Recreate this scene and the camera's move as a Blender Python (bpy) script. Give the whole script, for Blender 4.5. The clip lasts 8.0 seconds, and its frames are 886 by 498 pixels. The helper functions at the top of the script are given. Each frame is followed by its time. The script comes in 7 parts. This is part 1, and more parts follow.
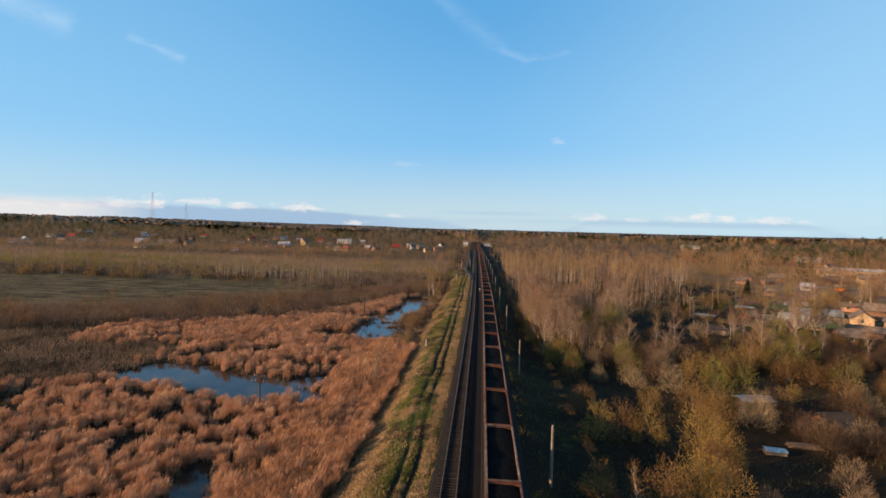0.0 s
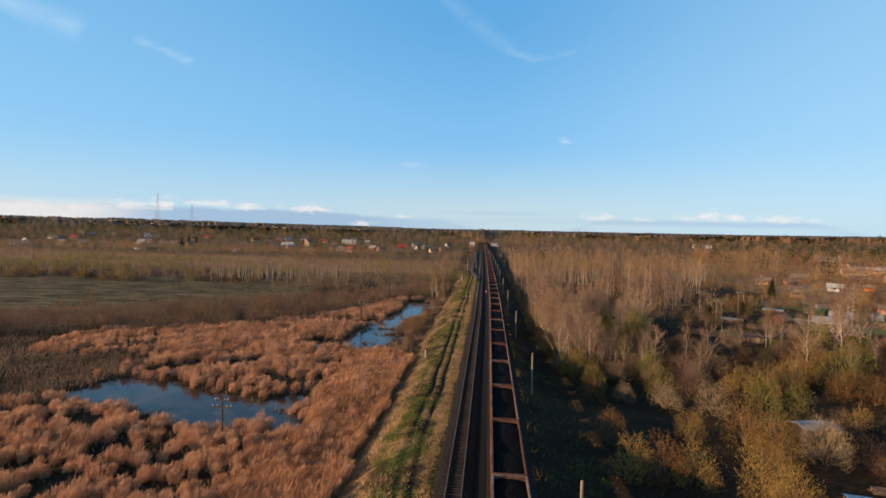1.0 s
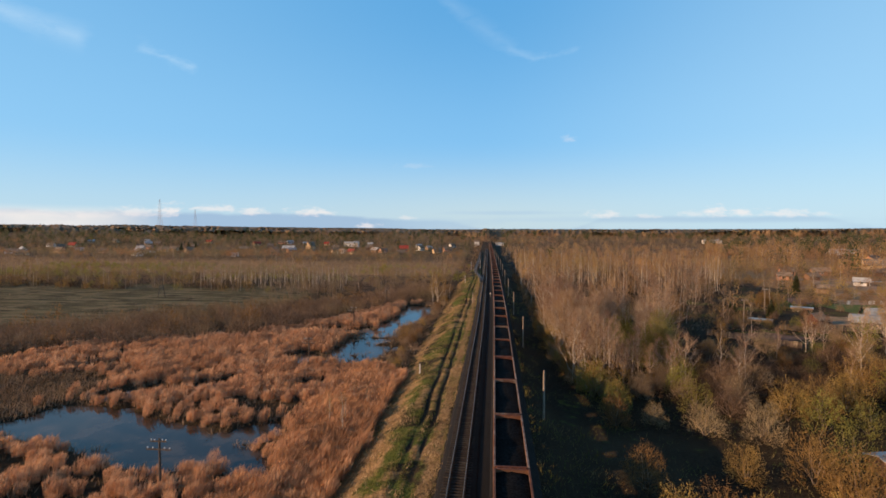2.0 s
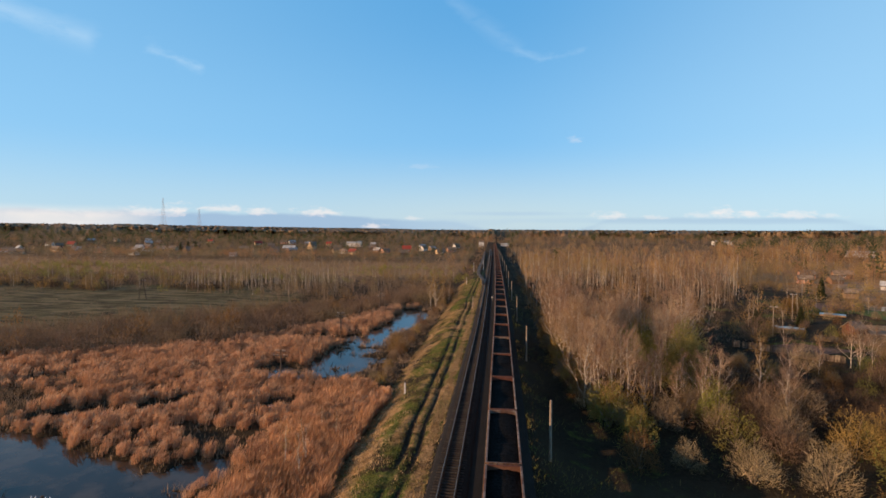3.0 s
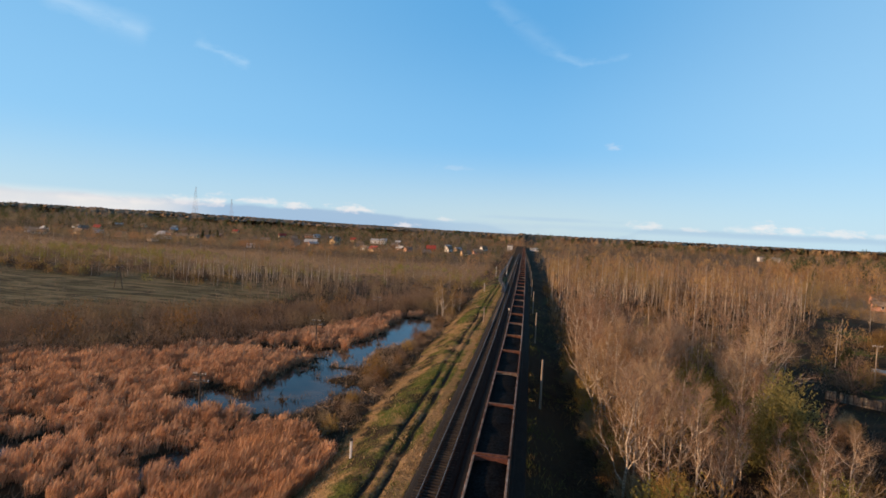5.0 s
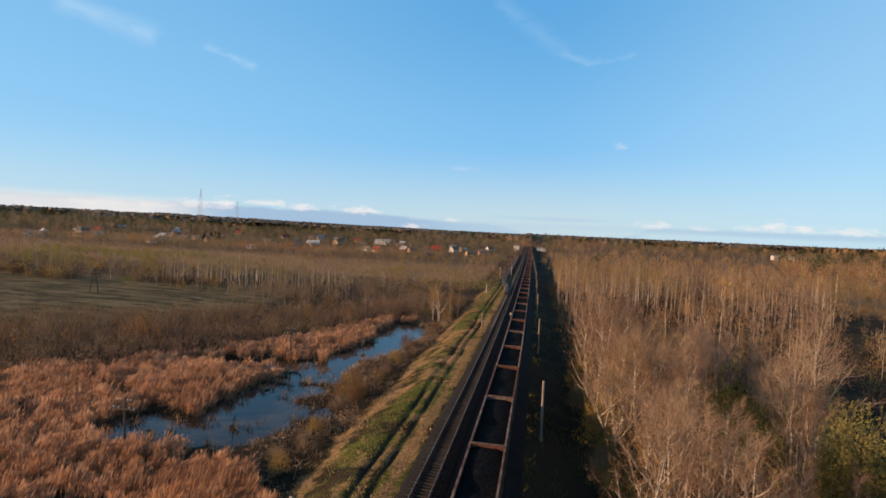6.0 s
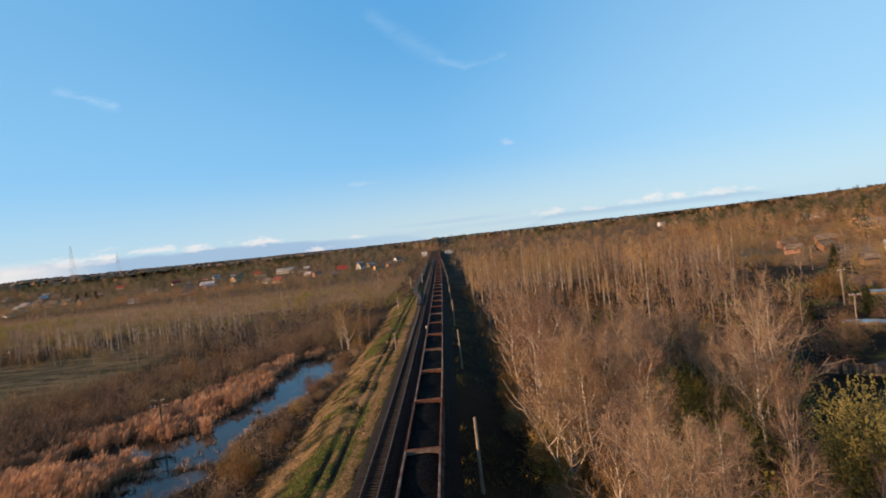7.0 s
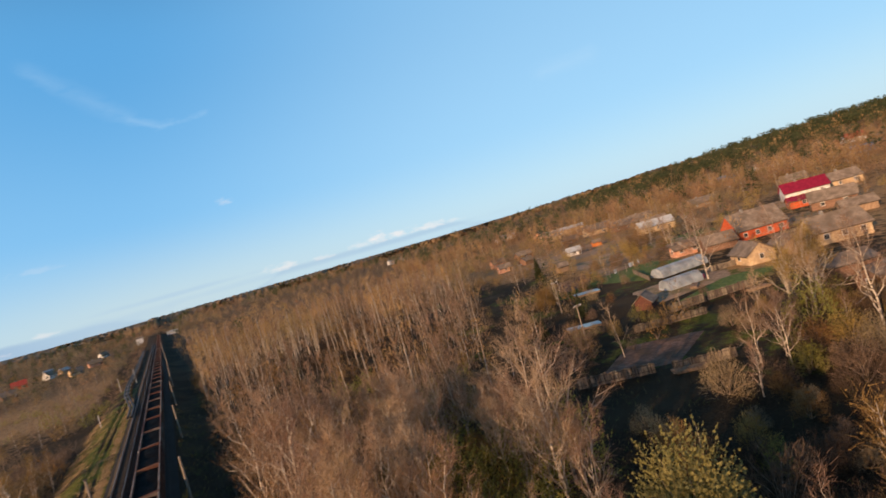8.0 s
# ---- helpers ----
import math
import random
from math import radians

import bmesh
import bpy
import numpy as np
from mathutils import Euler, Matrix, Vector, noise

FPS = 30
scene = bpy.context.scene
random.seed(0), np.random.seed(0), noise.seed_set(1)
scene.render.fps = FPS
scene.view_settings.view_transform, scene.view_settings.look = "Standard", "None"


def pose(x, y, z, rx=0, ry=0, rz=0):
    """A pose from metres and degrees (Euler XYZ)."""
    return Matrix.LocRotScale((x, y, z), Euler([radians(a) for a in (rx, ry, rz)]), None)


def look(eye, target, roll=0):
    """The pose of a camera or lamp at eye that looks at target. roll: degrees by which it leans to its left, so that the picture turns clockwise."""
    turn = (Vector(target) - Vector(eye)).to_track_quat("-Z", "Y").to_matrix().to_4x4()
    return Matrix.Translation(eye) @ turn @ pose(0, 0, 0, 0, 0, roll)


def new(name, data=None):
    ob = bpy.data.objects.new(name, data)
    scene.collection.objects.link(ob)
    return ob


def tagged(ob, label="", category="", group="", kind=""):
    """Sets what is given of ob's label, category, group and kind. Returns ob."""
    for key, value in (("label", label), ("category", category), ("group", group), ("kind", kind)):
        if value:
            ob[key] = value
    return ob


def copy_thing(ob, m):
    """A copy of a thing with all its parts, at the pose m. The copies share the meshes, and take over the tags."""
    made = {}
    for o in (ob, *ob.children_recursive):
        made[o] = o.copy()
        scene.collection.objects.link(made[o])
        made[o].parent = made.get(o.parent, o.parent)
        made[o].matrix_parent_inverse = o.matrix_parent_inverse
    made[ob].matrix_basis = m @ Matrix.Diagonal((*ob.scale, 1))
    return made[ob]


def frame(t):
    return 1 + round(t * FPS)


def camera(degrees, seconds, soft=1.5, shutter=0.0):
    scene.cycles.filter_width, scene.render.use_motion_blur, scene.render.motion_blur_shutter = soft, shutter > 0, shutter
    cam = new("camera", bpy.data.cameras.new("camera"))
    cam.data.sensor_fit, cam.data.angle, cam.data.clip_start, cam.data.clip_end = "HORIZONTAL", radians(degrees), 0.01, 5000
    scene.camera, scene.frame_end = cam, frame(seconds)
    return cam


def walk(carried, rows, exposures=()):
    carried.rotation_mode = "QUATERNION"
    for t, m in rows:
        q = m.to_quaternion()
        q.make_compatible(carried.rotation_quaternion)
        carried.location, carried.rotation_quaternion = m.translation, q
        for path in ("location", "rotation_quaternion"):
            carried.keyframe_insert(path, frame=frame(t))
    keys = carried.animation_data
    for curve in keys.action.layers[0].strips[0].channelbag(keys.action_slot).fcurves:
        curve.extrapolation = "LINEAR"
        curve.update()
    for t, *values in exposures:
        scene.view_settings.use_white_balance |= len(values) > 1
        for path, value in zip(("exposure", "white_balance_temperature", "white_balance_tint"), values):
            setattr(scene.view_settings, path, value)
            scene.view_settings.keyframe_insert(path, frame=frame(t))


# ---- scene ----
cam = camera(79.9, 8.0, soft=1.6, shutter=0.12)
METRES, EYE, TILT, LEAN, TURN = 109.0, 25.0, 0.0, 0.0, 4.2
ROWS = [
    (0.0, 0.0, 0.0, 0.0, 0.06, -2.21, -1.51),
    (0.5, 0.0064, 0.0653, -0.0033, 0.23, -2.19, -1.06),
    (1.0, 0.0112, 0.1257, -0.0074, 0.81, -2.18, -1.26),
    (2.5, 0.0364, 0.315, -0.017, 1.45, -2.1, 0.25),
    (3.0, 0.0462, 0.377, -0.0202, 1.96, -2.06, -0.28),
    (3.5, 0.0563, 0.4393, -0.0231, 2.47, -2.03, -0.84),
    (4.0, 0.0669, 0.502, -0.0267, 2.84, -1.99, -0.89),
    (4.5, 0.0776, 0.5627, -0.0293, 3.85, -1.98, -1.73),
    (5.0, 0.0892, 0.6263, -0.0326, 5.38, -1.98, -3.05),
    (6.5, 0.1147, 0.8033, -0.0412, 6.35, -1.94, -2.53),
    (7.0, 0.1217, 0.8655, -0.0424, -3.9, -1.13, 6.51),
    (7.5, 0.1374, 0.9257, -0.0405, -18.47, -1.67, 14.12),
    (8.0, 0.1619, 0.9812, -0.0277, -32.68, -1.36, 16.01),
]
walk(cam, [(t, pose(0, 0, EYE, TILT, LEAN, TURN) @ pose(METRES * x, METRES * y, METRES * z, 90 + pitch, roll, yaw)) for t, x, y, z, yaw, pitch, roll in ROWS],
     exposures=[(0.0, 0.45), (8.0, 0.45)])

# ---- world and sun ----
SUN_TO = Vector((-0.92, -0.36, 0.235)).normalized()      # towards the low evening sun
world = bpy.data.worlds.new("evening_sky")
scene.world = world
world.use_nodes = True


class Nodes:
    """A short way to write node graphs."""

    def __init__(self, tree):
        self.tree = tree
        tree.nodes.clear()

    def add(self, kind, props=None, **inputs):
        n = self.tree.nodes.new(kind)
        for k, v in (props or {}).items():
            setattr(n, k, v)
        for k, v in inputs.items():
            self.put(n.inputs[int(k[1:])] if k[0] == "i" and k[1:].isdigit() else n.inputs[k.replace("_", " ")], v)
        return n

    def put(self, socket, v):
        if isinstance(v, bpy.types.NodeSocket):
            self.tree.links.new(v, socket)
        elif isinstance(v, bpy.types.Node):
            self.tree.links.new(v.outputs[0], socket)
        else:
            socket.default_value = v

    def math(self, op, a, b=0.0, c=0.0, clamp=False):
        return self.add("ShaderNodeMath", {"operation": op, "use_clamp": clamp}, i0=a, i1=b, i2=c).outputs[0]

    def vmath(self, op, a, b=(0, 0, 0)):
        n = self.add("ShaderNodeVectorMath", {"operation": op}, i0=a, i1=b)
        return n.outputs["Value"] if op in ("DOT_PRODUCT", "LENGTH") else n.outputs[0]

    def noise(self, vec, scale, detail=3.0, rough=0.55):
        return self.add("ShaderNodeTexNoise", None, Vector=vec, Scale=scale, Detail=detail, Roughness=rough).outputs["Fac"]

    def ramp(self, fac, lo, hi):
        return self.add("ShaderNodeMapRange", {"interpolation_type": "SMOOTHSTEP"}, i0=fac, i1=lo, i2=hi, i3=0.0, i4=1.0).outputs[0]

    def mix(self, fac, a, b, mode="MIX"):
        n = self.add("ShaderNodeMix", {"data_type": "RGBA", "blend_type": mode}, i0=fac)
        self.put(n.inputs[6], a)
        self.put(n.inputs[7], b)
        return n.outputs[2]


def build_sky():
    g = Nodes(world.node_tree)
    sky = g.add("ShaderNodeTexSky", {"sky_type": "NISHITA", "sun_disc": False, "sun_elevation": math.asin(SUN_TO.z),
                                     "sun_rotation": math.atan2(SUN_TO.x, SUN_TO.y), "air_density": 1.0, "dust_density": 0.6, "ozone_density": 1.6})
    way = g.add("ShaderNodeTexCoord").outputs["Generated"]
    parts = g.add("ShaderNodeSeparateXYZ", None, Vector=way)
    x, y, z = parts.outputs
    # evening blue, deepest overhead, pale at the horizon
    up = g.math("MAXIMUM", z, 0.0)
    low = g.mix(g.ramp(up, 0.0, 0.17), (5.6, 7.3, 8.3, 1), (2.25, 5.55, 9.2, 1))
    high = g.mix(g.ramp(up, 0.10, 0.42), low, (1.12, 4.1, 7.95, 1))
    high = g.mix(g.ramp(up, 0.40, 0.75), high, (0.24, 0.45, 0.85, 1))
    side = g.ramp(g.vmath("DOT_PRODUCT", way, (0.80, 0.60, 0.0)), 0.55, 1.05)
    high = g.mix(g.math("MULTIPLY", side, 0.58), high, (4.7, 7.6, 9.9, 1))
    west = g.ramp(g.vmath("DOT_PRODUCT", way, (-0.88, 0.47, 0.0)), 0.45, 1.0)
    high = g.mix(g.math("MULTIPLY", west, 0.35), high, (3.6, 6.9, 9.8, 1))
    glow = g.math("MULTIPLY", g.ramp(g.vmath("DOT_PRODUCT", way, tuple(SUN_TO)), 0.60, 1.0), g.math("SUBTRACT", 1.0, g.ramp(up, 0.1, 0.5)))
    high = g.mix(glow, high, (11.0, 7.6, 5.0, 1))
    col = g.mix(0.82, sky.outputs[0], high)
    # low bank of cumulus: a blue-grey body in the north, creamy sunlit heaps along its top
    turn = g.math("ARCTAN2", g.math("MULTIPLY", x, -1.0), y)
    east = g.math("MULTIPLY", turn, -1.0)
    flat = g.add("ShaderNodeCombineXYZ", None, X=turn, Y=g.math("MULTIPLY", z, 2.2), Z=0.0).outputs[0]
    swell = g.noise(flat, 16.0, 3.0, 0.5)
    heap = g.noise(flat, 55.0, 4.0, 0.6)
    top = g.math("MULTIPLY", g.ramp(turn, -0.02, 0.12), 0.019)
    top = g.math("MULTIPLY_ADD", g.ramp(turn, 0.18, 0.34), 0.009, top)
    right = g.math("MULTIPLY", g.ramp(east, 0.14, 0.20), g.math("SUBTRACT", 1.0, g.ramp(east, 0.50, 0.62)))
    top = g.math("MULTIPLY_ADD", right, 0.023, top)
    top = g.math("ADD", top, g.math("MULTIPLY_ADD", swell, 0.014, -0.007))
    body = g.math("SUBTRACT", 1.0, g.ramp(z, g.math("SUBTRACT", top, 0.005), g.math("ADD", top, 0.003)))
    body = g.math("MULTIPLY", body, g.math("MULTIPLY_ADD", g.ramp(turn, 0.08, 0.26), 0.46, 0.46))
    body = g.math("MULTIPLY", body, g.math("SUBTRACT", 1.0, g.math("MULTIPLY", right, g.math("SUBTRACT", 1.0, g.ramp(z, 0.008, 0.020)))))
    col = g.mix(body, col, (3.35, 4.75, 6.5, 1))
    for a, c, wide, thick, gain in ((-0.02, 0.031, 0.12, 0.0045, 0.5), (-0.10, 0.018, 0.14, 0.006, 0.3), (0.10, 0.013, 0.12, 0.009, 0.35), (-0.40, 0.016, 0.20, 0.005, 0.4)):
        dx = g.math("MULTIPLY", g.math("SUBTRACT", turn, a), 1 / wide)
        dz = g.math("MULTIPLY", g.math("SUBTRACT", z, c), 1 / thick)
        d = g.math("ADD", g.math("SQRT", g.math("MULTIPLY_ADD", dx, dx, g.math("MULTIPLY", dz, dz))), g.math("MULTIPLY_ADD", swell, 1.2, -0.6))
        col = g.mix(g.math("MULTIPLY", g.math("SUBTRACT", 1.0, g.ramp(d, 0.2, 1.3)), gain), col, (4.0, 5.6, 7.2, 1))
    haze = g.math("MULTIPLY", g.ramp(turn, 0.55, 0.70), g.math("SUBTRACT", 1.0, g.ramp(z, 0.018, 0.040)))
    col = g.mix(g.math("MULTIPLY", haze, g.math("MULTIPLY_ADD", swell, 0.5, 0.45)), col, (8.9, 8.3, 7.7, 1))
    total = None
    for a, c, wide, high_, gain in PUFFS:
        dx = g.math("MULTIPLY", g.math("SUBTRACT", turn, a), 1 / wide)
        dz = g.math("MULTIPLY", g.math("SUBTRACT", z, c), 0.75 / high_)
        dz = g.math("MAXIMUM", dz, g.math("MULTIPLY", dz, -1.7))
        d = g.math("SQRT", g.math("MULTIPLY_ADD", dx, dx, g.math("MULTIPLY", dz, dz)))
        d = g.math("ADD", d, g.math("MULTIPLY_ADD", heap, 3.0, -1.5))
        m = g.math("MULTIPLY", g.math("SUBTRACT", 1.0, g.ramp(d, 0.1, 1.25)), gain)
        total = m if total is None else g.math("MAXIMUM", total, m)
    col = g.mix(g.math("MULTIPLY", total, 0.68), col, (9.6, 8.5, 8.0, 1))
    # thin streaks of cirrus, each between two directions
    veil = g.noise(g.vmath("MULTIPLY", way, (9, 9, 24)), 1.0, 5.0, 0.65)
    total = None
    for a, b, wide, gain in CIRRUS:
        a, b = Vector(a), Vector(b)
        ab = b - a
        pa = g.vmath("SUBTRACT", way, tuple(a))
        t = g.math("DIVIDE", g.vmath("DOT_PRODUCT", pa, tuple(ab)), ab.length_squared, clamp=True)
        d = g.vmath("LENGTH", g.vmath("SUBTRACT", pa, g.add("ShaderNodeVectorMath", {"operation": "SCALE"}, i0=tuple(ab), Scale=t).outputs[0]))
        d = g.math("ADD", d, g.math("MULTIPLY_ADD", veil, 0.07, -0.03))
        m = g.math("MULTIPLY", g.math("SUBTRACT", 1.0, g.ramp(d, 0.0, wide)), gain)
        total = m if total is None else g.math("MAXIMUM", total, m)
    col = g.mix(g.math("MULTIPLY", total, g.ramp(veil, 0.25, 0.75), clamp=True), col, (5.6, 7.4, 9.0, 1))
    bg = g.add("ShaderNodeBackground", None, Color=col, Strength=0.079)
    g.add("ShaderNodeOutputWorld", None, Surface=bg.outputs[0])


# heaps: azimuth west of north, height, half width, half height, whiteness
PUFFS = [(0.745, 0.022, 0.050, 0.006, 0.30), (0.690, 0.021, 0.040, 0.006, 0.35), (0.622, 0.026, 0.042, 0.008, 0.65), (0.572, 0.029, 0.022, 0.010, 0.95),
         (0.500, 0.034, 0.042, 0.006, 0.75), (0.441, 0.030, 0.028, 0.007, 0.8), (0.340, 0.030, 0.040, 0.008, 0.85), (0.237, 0.0065, 0.022, 0.006, 0.8),
         (0.163, 0.021, 0.014, 0.004, 0.5), (-0.20, 0.026, 0.035, 0.006, 0.65), (-0.27, 0.023, 0.024, 0.004, 0.45), (-0.345, 0.026, 0.022, 0.005, 0.45),
         (-0.375, 0.0295, 0.018, 0.009, 0.95), (-0.416, 0.0275, 0.022, 0.007, 0.85), (-0.475, 0.0255, 0.034, 0.006, 0.7), (-0.525, 0.024, 0.018, 0.004, 0.4),
         (-0.134, 0.162, 0.013, 0.006, 0.34), (0.150, 0.117, 0.030, 0.005, 0.16)]
CIRRUS = [((-0.687, 0.660, 0.303), (-0.616, 0.735, 0.285), 0.030, 0.7), ((-0.546, 0.790, 0.279), (-0.492, 0.829, 0.264), 0.024, 0.72),
          ((-0.083, 0.917, 0.391), (0.027, 0.949, 0.316), 0.026, 0.27), ((0.027, 0.949, 0.316), (0.067, 0.952, 0.299), 0.020, 0.45),
          ((0.067, 0.952, 0.299), (0.139, 0.941, 0.310), 0.018, 0.42),
          ((0.667, 0.709, 0.2285), (0.723, 0.650, 0.2335), 0.030, 0.28)]
build_sky()
sun = new("sun", bpy.data.lights.new("sun", "SUN"))
sun.data.energy, sun.data.angle, sun.data.color = 4.3, radians(0.5), (1.0, 0.63, 0.365)
sun.matrix_world = look(SUN_TO * 300, (0, 0, 0))


# ---- materials ----
def material(name, colours, scale=1.0, rough=0.85, bump=0.0, bump_scale=None, metal=0.0, spread=(0.35, 0.65), stain=None, stain_scale=0.15,
             per_object=0.0, per_island=0.0, spec=0.3, stretch=(1, 1, 1), world_space=True, through_light=0.0):
    """A surface of two colours mixed by fine noise, with a second, broader stain and grain relief."""
    m = bpy.data.materials.new(name)
    m.use_nodes = True
    g = Nodes(m.node_tree)
    src = g.add("ShaderNodeNewGeometry").outputs["Position"] if world_space else g.add("ShaderNodeTexCoord").outputs["Object"]
    vec = g.add("ShaderNodeMapping", None, Vector=src, Scale=stretch).outputs[0]
    a, b = colours
    col = g.mix(g.ramp(g.noise(vec, scale, 5.0), *spread), (*a, 1), (*b, 1))
    if stain:
        col = g.mix(g.ramp(g.noise(vec, stain_scale, 3.0), 0.42, 0.66), col, (*stain, 1))
    if per_object:
        rnd = g.add("ShaderNodeObjectInfo").outputs["Random"]
        hsv = g.add("ShaderNodeHueSaturation", None, Color=col, Value=g.math("MULTIPLY_ADD", rnd, per_object, 1 - per_object / 2),
                    Hue=g.math("MULTIPLY_ADD", rnd, 0.05 * per_object, 0.5 - 0.025 * per_object))
        col = hsv.outputs[0]
    if per_island:
        rnd = g.add("ShaderNodeNewGeometry").outputs["Random Per Island"]
        col = g.add("ShaderNodeHueSaturation", None, Color=col, Value=g.math("MULTIPLY_ADD", rnd, per_island, 1 - per_island / 2)).outputs[0]
    shader = g.add("ShaderNodeBsdfPrincipled", None, Base_Color=col, Roughness=rough, Metallic=metal, Specular_IOR_Level=spec)
    if bump:
        h = g.noise(vec, bump_scale or scale * 3, 4.0)
        g.put(shader.inputs["Normal"], g.add("ShaderNodeBump", None, Height=h, Strength=bump, Distance=0.05).outputs[0])
    out = shader.outputs[0]
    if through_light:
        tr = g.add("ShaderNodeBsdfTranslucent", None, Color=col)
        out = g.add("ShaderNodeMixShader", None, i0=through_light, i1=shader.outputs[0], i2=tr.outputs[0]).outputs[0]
    g.add("ShaderNodeOutputMaterial", None, Surface=out)
    return m


def ground_material():
    """Peat, straw, fresh grass and bare soil, mixed by the sheet's own zone map and broken up by noise."""
    m = bpy.data.materials.new("ground_soil_and_grass")
    m.use_nodes = True
    g = Nodes(m.node_tree)
    pos = g.add("ShaderNodeNewGeometry").outputs["Position"]
    zone = g.add("ShaderNodeSeparateColor", None, Color=g.add("ShaderNodeAttribute", {"attribute_name": "zone"}).outputs["Color"])
    pasture = g.add("ShaderNodeAttribute", {"attribute_name": "zone"}).outputs["Alpha"]
    green, straw, soil = zone.outputs[0], zone.outputs[1], zone.outputs[2]
    fine, mid, broad = g.noise(pos, 3.0, 5.0), g.noise(pos, 0.5, 4.0), g.noise(pos, 0.06, 3.0)
    peat = g.mix(g.ramp(fine, 0.3, 0.7), (0.022, 0.018, 0.012, 1), (0.056, 0.042, 0.025, 1))
    peat = g.mix(g.ramp(broad, 0.4, 0.65), peat, (0.072, 0.052, 0.030, 1))
    grass = g.mix(g.ramp(fine, 0.3, 0.7), (0.058, 0.082, 0.016, 1), (0.15, 0.165, 0.038, 1))
    dry = g.mix(g.ramp(fine, 0.3, 0.7), (0.28, 0.175, 0.083, 1), (0.47, 0.305, 0.155, 1))
    earth = g.mix(g.ramp(fine, 0.3, 0.7), (0.034, 0.024, 0.016, 1), (0.095, 0.064, 0.040, 1))
    banded = g.noise(g.vmath("MULTIPLY", pos, (0.05, 0.22, 0.0)), 1.0, 5.0, 0.65)
    tired = g.mix(g.ramp(banded, 0.38, 0.62), (0.085, 0.080, 0.040, 1), (0.205, 0.170, 0.095, 1))
    tired = g.mix(g.ramp(g.noise(g.vmath("MULTIPLY", pos, (0.09, 0.42, 0.0)), 1.0, 4.0), 0.52, 0.62), tired, (0.045, 0.042, 0.025, 1))
    wobble = g.math("MULTIPLY_ADD", mid, 1.4, -0.7)
    col = g.mix(g.ramp(g.math("ADD", green, wobble), 0.3, 0.7), peat, grass)
    col = g.mix(g.ramp(g.math("ADD", straw, wobble), 0.3, 0.7), col, dry)
    col = g.mix(g.ramp(g.math("MULTIPLY_ADD", wobble, 0.4, soil), 0.35, 0.65), col, earth)
    col = g.mix(g.ramp(g.math("MULTIPLY_ADD", wobble, 0.4, pasture), 0.3, 0.7), col, tired)
    sh = g.add("ShaderNodeBsdfPrincipled", None, Base_Color=col, Roughness=0.95, Specular_IOR_Level=0.1)
    g.put(sh.inputs["Normal"], g.add("ShaderNodeBump", None, Height=g.noise(pos, 2.4, 6.0, 0.65), Strength=1.0, Distance=0.45).outputs[0])
    g.add("ShaderNodeOutputMaterial", None, Surface=sh.outputs[0])
    return m


def water_material():
    m = bpy.data.materials.new("pond_water")
    m.use_nodes = True
    g = Nodes(m.node_tree)
    pos = g.add("ShaderNodeNewGeometry").outputs["Position"]
    murk = g.mix(g.ramp(g.noise(pos, 0.25, 4.0), 0.4, 0.65), (0.026, 0.021, 0.017, 1), (0.075, 0.055, 0.038, 1))
    sh = g.add("ShaderNodeBsdfPrincipled", None, Base_Color=murk, Roughness=0.06, Specular_IOR_Level=0.27, IOR=1.33)
    g.put(sh.inputs["Normal"], g.add("ShaderNodeBump", None, Height=g.noise(pos, 1.6, 3.0), Strength=0.10, Distance=0.05).outputs[0])
    g.add("ShaderNodeOutputMaterial", None, Surface=sh.outputs[0])
    return m


